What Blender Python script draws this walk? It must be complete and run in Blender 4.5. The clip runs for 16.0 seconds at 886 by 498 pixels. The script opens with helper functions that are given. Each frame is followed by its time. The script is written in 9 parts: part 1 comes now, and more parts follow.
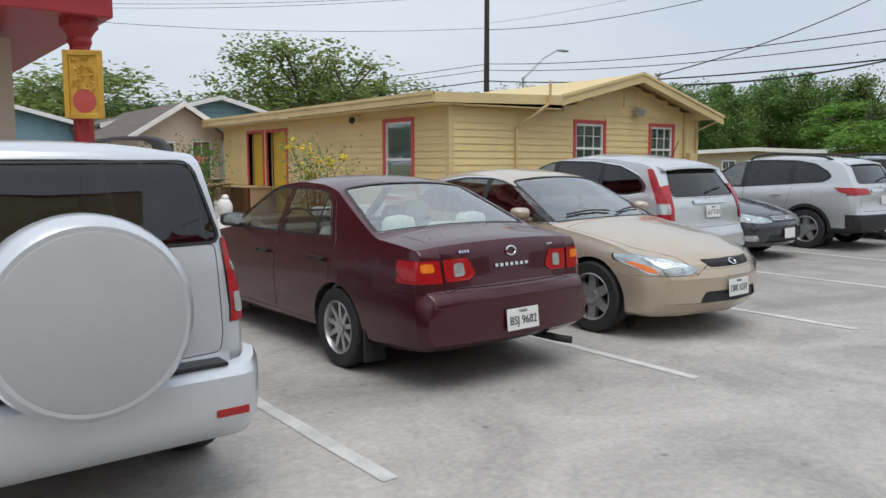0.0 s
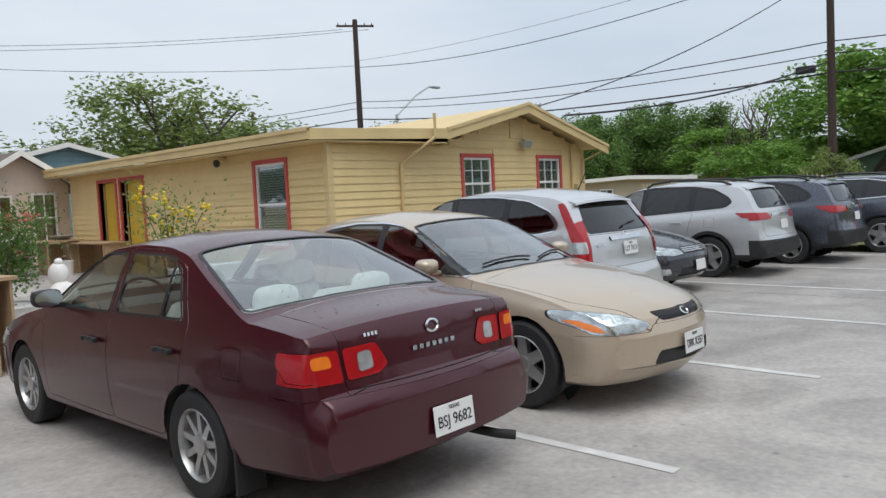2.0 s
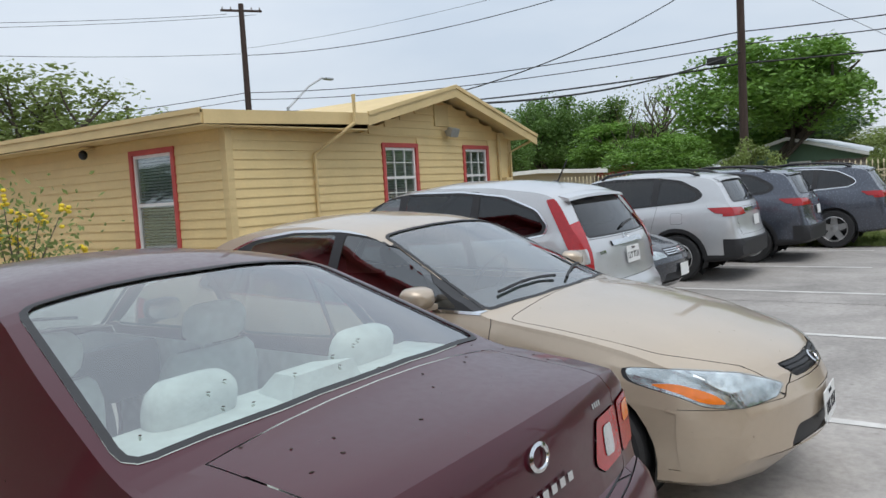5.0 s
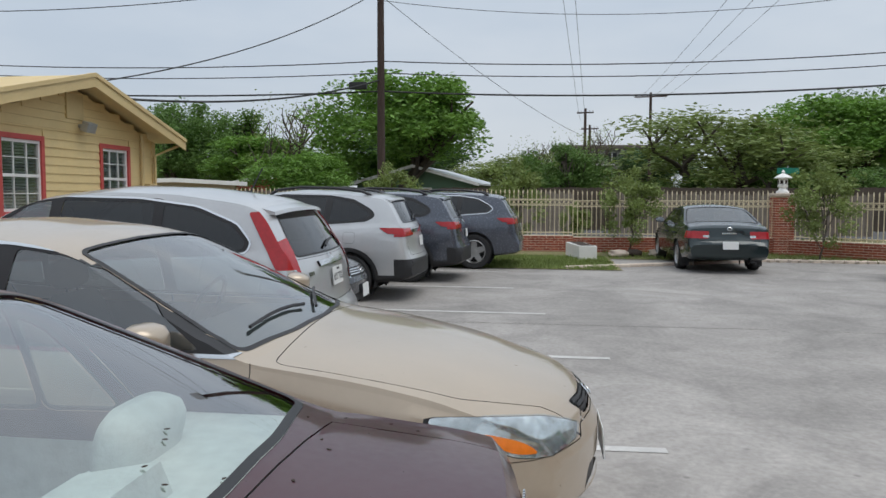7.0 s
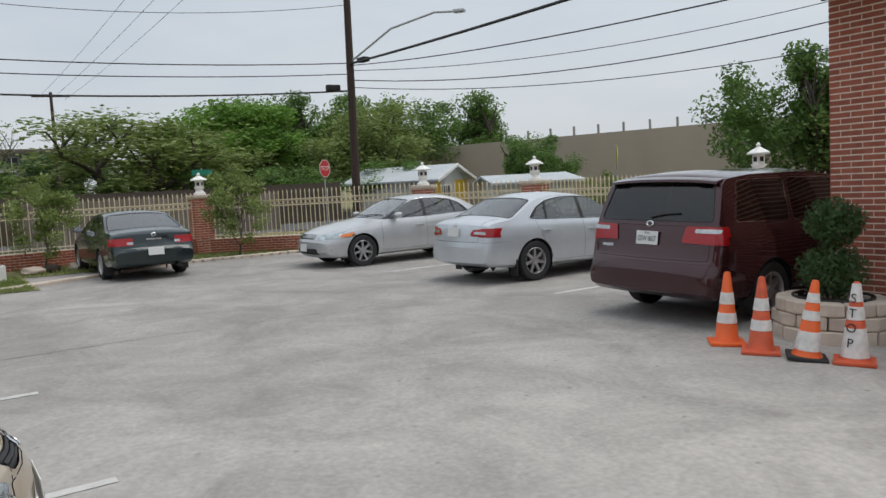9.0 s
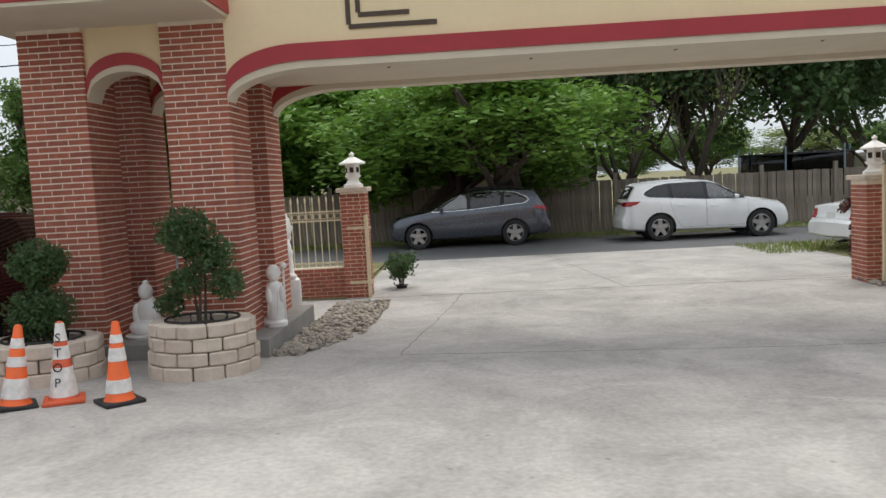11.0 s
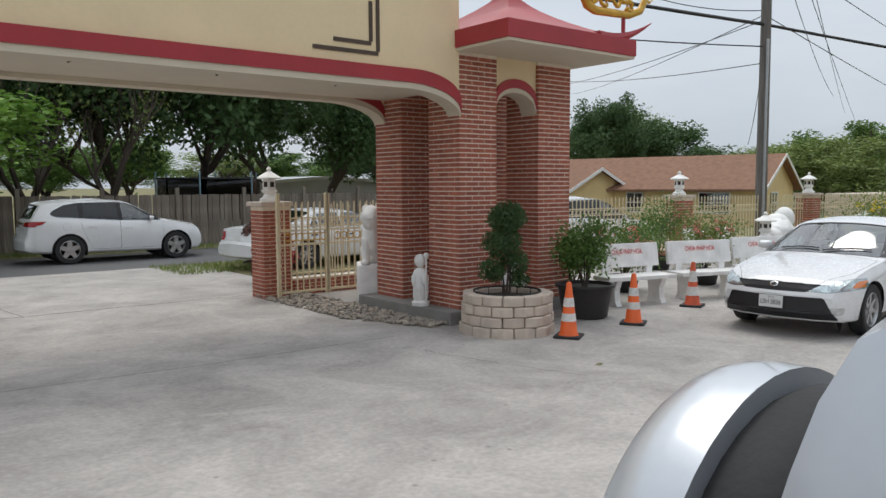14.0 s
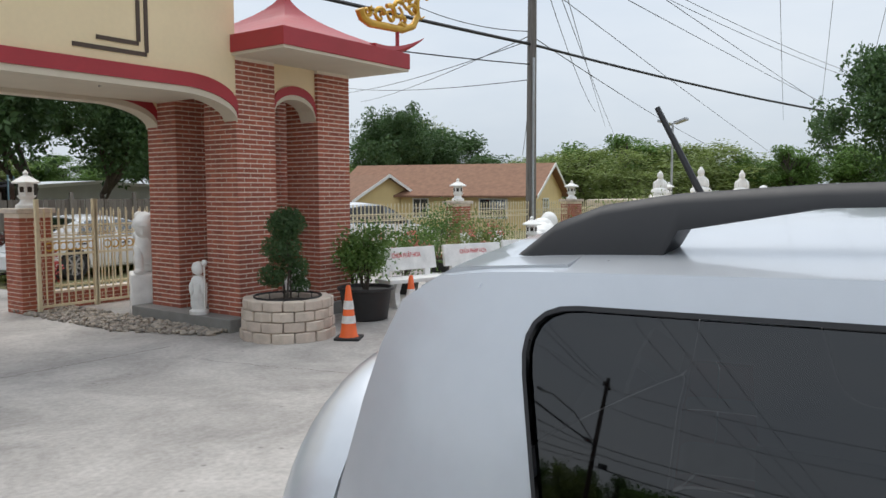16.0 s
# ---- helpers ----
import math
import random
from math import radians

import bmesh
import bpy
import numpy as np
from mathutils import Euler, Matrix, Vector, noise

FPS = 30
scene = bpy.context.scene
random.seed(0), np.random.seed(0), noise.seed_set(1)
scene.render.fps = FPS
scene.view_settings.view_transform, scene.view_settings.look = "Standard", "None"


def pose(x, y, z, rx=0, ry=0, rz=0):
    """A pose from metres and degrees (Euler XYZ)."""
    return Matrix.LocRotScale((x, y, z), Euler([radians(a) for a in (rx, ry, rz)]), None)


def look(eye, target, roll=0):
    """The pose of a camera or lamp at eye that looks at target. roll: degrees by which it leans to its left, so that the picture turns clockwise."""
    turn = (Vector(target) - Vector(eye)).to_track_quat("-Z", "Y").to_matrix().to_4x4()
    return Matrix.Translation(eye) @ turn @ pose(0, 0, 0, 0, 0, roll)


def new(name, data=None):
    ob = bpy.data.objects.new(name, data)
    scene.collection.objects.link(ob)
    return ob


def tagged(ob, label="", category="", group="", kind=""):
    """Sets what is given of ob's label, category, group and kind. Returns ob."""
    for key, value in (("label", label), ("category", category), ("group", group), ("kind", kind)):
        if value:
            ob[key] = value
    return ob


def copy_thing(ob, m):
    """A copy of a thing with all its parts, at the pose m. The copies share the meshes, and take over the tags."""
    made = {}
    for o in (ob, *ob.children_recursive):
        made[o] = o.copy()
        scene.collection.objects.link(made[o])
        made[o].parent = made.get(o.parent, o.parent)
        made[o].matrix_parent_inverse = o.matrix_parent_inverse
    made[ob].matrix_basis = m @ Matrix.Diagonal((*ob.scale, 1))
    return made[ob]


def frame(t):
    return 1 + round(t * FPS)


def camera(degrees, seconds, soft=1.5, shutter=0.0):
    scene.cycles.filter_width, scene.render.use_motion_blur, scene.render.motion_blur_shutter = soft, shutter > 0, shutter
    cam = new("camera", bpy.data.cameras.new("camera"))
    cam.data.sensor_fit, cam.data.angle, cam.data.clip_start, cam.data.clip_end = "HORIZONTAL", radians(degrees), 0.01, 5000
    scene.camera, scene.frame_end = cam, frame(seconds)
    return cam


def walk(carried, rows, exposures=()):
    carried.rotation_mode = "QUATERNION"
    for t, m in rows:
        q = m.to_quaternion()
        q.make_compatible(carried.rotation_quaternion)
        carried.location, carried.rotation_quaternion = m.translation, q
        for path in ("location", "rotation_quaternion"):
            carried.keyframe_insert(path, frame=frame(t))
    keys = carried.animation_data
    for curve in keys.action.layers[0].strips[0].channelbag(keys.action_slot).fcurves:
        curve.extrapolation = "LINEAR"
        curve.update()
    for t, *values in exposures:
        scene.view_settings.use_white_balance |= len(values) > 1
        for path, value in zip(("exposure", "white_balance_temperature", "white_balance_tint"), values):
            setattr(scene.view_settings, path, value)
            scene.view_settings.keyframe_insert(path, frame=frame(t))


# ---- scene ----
cam = camera(60.2, 16.0)
PATH = [
    (0.0, pose(0.000, 0.000, 1.620, 83.80, 0.10, -38.00)),
    (0.5, pose(0.214, 0.317, 1.631, 84.40, 0.12, -43.80)),
    (1.0, pose(0.411, 0.621, 1.663, 85.21, 1.28, -46.92)),
    (1.5, pose(0.682, 0.908, 1.689, 86.41, 1.90, -45.23)),
    (2.0, pose(0.846, 1.203, 1.674, 86.41, 2.77, -47.24)),
    (2.5, pose(1.059, 1.528, 1.695, 86.02, 2.92, -51.24)),
    (3.0, pose(1.326, 1.818, 1.711, 86.22, 2.72, -51.14)),
    (5.5, pose(2.247, 3.425, 1.701, 85.75, 3.41, -58.95)),
    (6.0, pose(2.376, 3.661, 1.708, 85.99, 2.83, -65.74)),
    (6.5, pose(2.443, 3.884, 1.705, 85.28, 1.89, -77.52)),
    (7.0, pose(2.540, 4.063, 1.703, 86.04, -0.07, -83.20)),
    (7.5, pose(2.607, 4.190, 1.722, 86.92, 1.16, -91.11)),
    (8.0, pose(2.586, 4.206, 1.748, 86.42, 2.69, -99.92)),
    (8.5, pose(2.615, 4.157, 1.754, 85.87, 3.13, -111.21)),
    (9.0, pose(2.608, 4.068, 1.755, 85.06, 3.10, -124.80)),
    (9.5, pose(2.565, 3.958, 1.745, 84.83, 2.31, -136.99)),
    (10.0, pose(2.527, 3.906, 1.741, 85.29, 2.26, -149.39)),
    (12.5, pose(1.960, 3.890, 1.770, 84.30, 2.80, -206.20)),
    (13.0, pose(1.960, 3.860, 1.770, 84.80, 2.10, -207.50)),
    (13.5, pose(1.990, 3.860, 1.770, 85.40, 0.70, -213.10)),
    (14.0, pose(2.020, 3.880, 1.770, 85.20, 0.30, -218.80)),
    (14.5, pose(2.040, 3.920, 1.770, 84.80, 0.40, -221.60)),
    (15.0, pose(2.040, 3.990, 1.770, 85.00, 0.50, -224.90)),
    (15.5, pose(2.060, 4.060, 1.770, 85.10, 0.60, -230.00)),
    (16.0, pose(2.070, 4.190, 1.770, 85.60, 0.10, -234.20)),
]
walk(cam, PATH, [(0.0, 0.12, 6400, 10), (5.5, 0.15, 6300, 10), (7.0, -0.06, 6350, 10), (8.5, -0.12, 6500, 10), (10.0, 0.2, 6650, 10), (12.5, 0.36, 6700, 10), (14.2, 0.02, 6500, 10), (15.2, 0.04, 6480, 10), (16.0, 0.2, 6450, 10)])

# ---- world, sun ----
world = bpy.data.worlds.new("overcast_sky")
scene.world = world
world.use_nodes = True
wn, wl = world.node_tree.nodes, world.node_tree.links
wn.clear()
w_out = wn.new("ShaderNodeOutputWorld")
w_bg = wn.new("ShaderNodeBackground")
w_bg.inputs[1].default_value = 0.105
w_sky = wn.new("ShaderNodeTexSky")
w_sky.sky_type = "NISHITA"
w_sky.sun_disc = False
w_sky.sun_elevation = radians(58)
w_sky.sun_rotation = radians(200)
w_sky.air_density, w_sky.dust_density = 1.0, 2.5
w_tc = wn.new("ShaderNodeTexCoord")
w_map = wn.new("ShaderNodeMapping")
w_map.inputs["Scale"].default_value = (1.0, 1.0, 3.2)
w_noise = wn.new("ShaderNodeTexNoise")
w_noise.inputs["Scale"].default_value = 1.6
w_noise.inputs["Detail"].default_value = 5.0
w_noise.inputs["Roughness"].default_value = 0.55
w_ramp = wn.new("ShaderNodeValToRGB")
w_ramp.color_ramp.elements[0].position, w_ramp.color_ramp.elements[0].color = 0.33, (6.0, 6.75, 7.6, 1)
w_ramp.color_ramp.elements[1].position, w_ramp.color_ramp.elements[1].color = 0.66, (7.5, 8.0, 8.5, 1)
w_mix = wn.new("ShaderNodeMixRGB")
w_mix.inputs[0].default_value = 0.88
wl.new(w_tc.outputs["Generated"], w_map.inputs[0])
wl.new(w_map.outputs[0], w_noise.inputs["Vector"])
wl.new(w_noise.outputs["Fac"], w_ramp.inputs[0])
wl.new(w_sky.outputs[0], w_mix.inputs[1])
wl.new(w_ramp.outputs[0], w_mix.inputs[2])
# an overcast sky is brighter overhead than near the horizon
w_sep = wn.new("ShaderNodeSeparateXYZ")
w_rng = wn.new("ShaderNodeMapRange")
w_rng.inputs[1].default_value, w_rng.inputs[2].default_value, w_rng.inputs[3].default_value, w_rng.inputs[4].default_value = 0.0, 1.0, 0.85, 1.30
w_mul = wn.new("ShaderNodeMixRGB")
w_mul.blend_type, w_mul.inputs[0].default_value = "MULTIPLY", 1.0
wl.new(w_tc.outputs["Generated"], w_sep.inputs[0])
wl.new(w_sep.outputs[2], w_rng.inputs[0])
wl.new(w_mix.outputs[0], w_mul.inputs[1])
wl.new(w_rng.outputs[0], w_mul.inputs[2])
wl.new(w_mul.outputs[0], w_bg.inputs[0])
wl.new(w_bg.outputs[0], w_out.inputs[0])
sun_data = bpy.data.lights.new("sun", "SUN")
sun_data.energy, sun_data.angle, sun_data.color = 1.5, radians(45), (1.0, 0.96, 0.9)
sun_ob = new("sun", sun_data)
sun_ob.matrix_world = look((0, 0, 40), (8, 14, 0))

# ---- materials ----
def mat(name, color, rough=0.6, metal=0.0, vary=0.12, scale=3.0, bump=0.0, bump_scale=60.0, coat=0.0, tint=None, per_object=0.0, stretch=None, spec=0.5):
    """A surface with variation of tone at two scales, fine relief, and a little change from piece to piece."""
    m = bpy.data.materials.new(name)
    m.use_nodes = True
    n, l = m.node_tree.nodes, m.node_tree.links
    b = n["Principled BSDF"]
    b.inputs["Roughness"].default_value, b.inputs["Metallic"].default_value = rough, metal
    b.inputs["Coat Weight"].default_value = coat
    b.inputs["Coat Roughness"].default_value = 0.04
    b.inputs["Specular IOR Level"].default_value = spec
    tc = n.new("ShaderNodeTexCoord")
    src = tc.outputs["Object"]
    if stretch:
        mp = n.new("ShaderNodeMapping")
        mp.inputs["Scale"].default_value = stretch
        l.new(src, mp.inputs[0])
        src = mp.outputs[0]
    n1, n2 = n.new("ShaderNodeTexNoise"), n.new("ShaderNodeTexNoise")
    n1.inputs["Scale"].default_value, n1.inputs["Detail"].default_value = scale, 4
    n2.inputs["Scale"].default_value, n2.inputs["Detail"].default_value = scale * 14, 3
    l.new(src, n1.inputs["Vector"]), l.new(src, n2.inputs["Vector"])
    add = n.new("ShaderNodeMath")
    add.operation = "MULTIPLY_ADD"
    add.inputs[1].default_value = 0.4
    l.new(n2.outputs["Fac"], add.inputs[0]), l.new(n1.outputs["Fac"], add.inputs[2])
    rm = n.new("ShaderNodeMapRange")
    rm.inputs[1].default_value, rm.inputs[2].default_value = 0.45, 0.95
    rm.inputs[3].default_value, rm.inputs[4].default_value = 1 - vary, 1 + vary
    l.new(add.outputs[0], rm.inputs[0])
    mul = n.new("ShaderNodeMixRGB")
    mul.blend_type, mul.inputs[0].default_value = "MULTIPLY", 1.0
    l.new(rm.outputs[0], mul.inputs[2])
    mul.inputs[1].default_value = (*color, 1)
    if tint:
        mixc = n.new("ShaderNodeMixRGB")
        mixc.inputs[1].default_value, mixc.inputs[2].default_value = (*color, 1), (*tint, 1)
        if per_object:
            info = n.new("ShaderNodeObjectInfo")
            geo = n.new("ShaderNodeNewGeometry")
            ad = n.new("ShaderNodeMath")
            ad.operation = "ADD"
            fr = n.new("ShaderNodeMath")
            fr.operation = "FRACT"
            l.new(info.outputs["Random"], ad.inputs[0]), l.new(geo.outputs["Random Per Island"], ad.inputs[1])
            l.new(ad.outputs[0], fr.inputs[0]), l.new(fr.outputs[0], mixc.inputs[0])
        else:
            l.new(n1.outputs["Fac"], mixc.inputs[0])
        l.new(mixc.outputs[0], mul.inputs[1])
    l.new(mul.outputs[0], b.inputs["Base Color"])
    rr = n.new("ShaderNodeMapRange")
    rr.inputs[3].default_value, rr.inputs[4].default_value = max(rough - 0.06, 0.02), min(rough + 0.08, 1)
    l.new(n2.outputs["Fac"], rr.inputs[0]), l.new(rr.outputs[0], b.inputs["Roughness"])
    if bump:
        n3 = n.new("ShaderNodeTexNoise")
        n3.inputs["Scale"].default_value, n3.inputs["Detail"].default_value = bump_scale, 4
        l.new(src, n3.inputs["Vector"])
        bp = n.new("ShaderNodeBump")
        bp.inputs["Strength"].default_value, bp.inputs["Distance"].default_value = bump, 0.01
        l.new(n3.outputs["Fac"], bp.inputs["Height"]), l.new(bp.outputs[0], b.inputs["Normal"])
    return m


def glass(name, tint, gloss=1.0):
    """Thin pane: tinted see-through with a mirror coat by Fresnel."""
    m = bpy.data.materials.new(name)
    m.use_nodes = True
    n, l = m.node_tree.nodes, m.node_tree.links
    n.clear()
    out, mx = n.new("ShaderNodeOutputMaterial"), n.new("ShaderNodeMixShader")
    tr, gl, lw = n.new("ShaderNodeBsdfTransparent"), n.new("ShaderNodeBsdfGlossy"), n.new("ShaderNodeLayerWeight")
    pw, fr = n.new("ShaderNodeMath"), n.new("ShaderNodeMath")
    pw.operation, pw.inputs[1].default_value = "POWER", 4.0
    fr.operation, fr.inputs[1].default_value, fr.inputs[2].default_value = "MULTIPLY_ADD", 0.80, 0.16 * gloss
    lw.inputs[0].default_value = 0.5
    l.new(lw.outputs["Facing"], pw.inputs[0]), l.new(pw.outputs[0], fr.inputs[0])
    tr.inputs[0].default_value = (*tint, 1)
    gl.inputs["Roughness"].default_value = 0.02
    gl.inputs[0].default_value = (1, 1, 1, 1)
    l.new(fr.outputs[0], mx.inputs[0]), l.new(tr.outputs[0], mx.inputs[1]), l.new(gl.outputs[0], mx.inputs[2])
    l.new(mx.outputs[0], out.inputs[0])
    return m


def concrete_material():
    m = mat("weathered_concrete", (0.425, 0.40, 0.375), 0.85, vary=0.10, scale=0.35, bump=0.35, bump_scale=90)
    n, l = m.node_tree.nodes, m.node_tree.links
    b = n["Principled BSDF"]
    old = b.inputs["Base Color"].links[0].from_socket
    tc = n.new("ShaderNodeTexCoord")
    # broad stains
    st = n.new("ShaderNodeTexNoise")
    st.inputs["Scale"].default_value, st.inputs["Detail"].default_value, st.inputs["Roughness"].default_value = 0.8, 12, 0.70
    st.inputs["Distortion"].default_value = 0.6
    l.new(tc.outputs["Object"], st.inputs["Vector"])
    r1 = n.new("ShaderNodeMapRange")
    r1.inputs[1].default_value, r1.inputs[2].default_value, r1.inputs[3].default_value, r1.inputs[4].default_value = 0.32, 0.66, 0.66, 1.14
    l.new(st.outputs["Fac"], r1.inputs[0])
    # pits and grit
    pt = n.new("ShaderNodeTexVoronoi")
    pt.inputs["Scale"].default_value = 3.2
    l.new(tc.outputs["Object"], pt.inputs["Vector"])
    r2 = n.new("ShaderNodeMapRange")
    r2.inputs[1].default_value, r2.inputs[2].default_value, r2.inputs[3].default_value, r2.inputs[4].default_value = 0.03, 0.09, 0.62, 1.0
    l.new(pt.outputs["Distance"], r2.inputs[0])
    fine = n.new("ShaderNodeTexNoise")
    fine.inputs["Scale"].default_value, fine.inputs["Detail"].default_value = 22, 7
    l.new(tc.outputs["Object"], fine.inputs["Vector"])
    r3 = n.new("ShaderNodeMapRange")
    r3.inputs[3].default_value, r3.inputs[4].default_value = 0.70, 1.28
    l.new(fine.outputs["Fac"], r3.inputs[0])
    a = n.new("ShaderNodeMath")
    a.operation = "MULTIPLY"
    l.new(r1.outputs[0], a.inputs[0]), l.new(r2.outputs[0], a.inputs[1])
    c = n.new("ShaderNodeMath")
    c.operation = "MULTIPLY"
    l.new(a.outputs[0], c.inputs[0]), l.new(r3.outputs[0], c.inputs[1])
    mu = n.new("ShaderNodeMixRGB")
    mu.blend_type, mu.inputs[0].default_value = "MULTIPLY", 1.0
    # tone falls to 0.76 between x 5.5 and 10, towards the street fence
    sp, r4, c2 = n.new("ShaderNodeSeparateXYZ"), n.new("ShaderNodeMapRange"), n.new("ShaderNodeMath")
    r4.inputs[1].default_value, r4.inputs[2].default_value, r4.inputs[3].default_value, r4.inputs[4].default_value = 5.5, 10.0, 1.0, 0.76
    c2.operation = "MULTIPLY"
    l.new(tc.outputs["Object"], sp.inputs[0]), l.new(sp.outputs[0], r4.inputs[0])
    l.new(c.outputs[0], c2.inputs[0]), l.new(r4.outputs[0], c2.inputs[1])
    l.new(old, mu.inputs[1]), l.new(c2.outputs[0], mu.inputs[2]), l.new(mu.outputs[0], b.inputs["Base Color"])
    return m


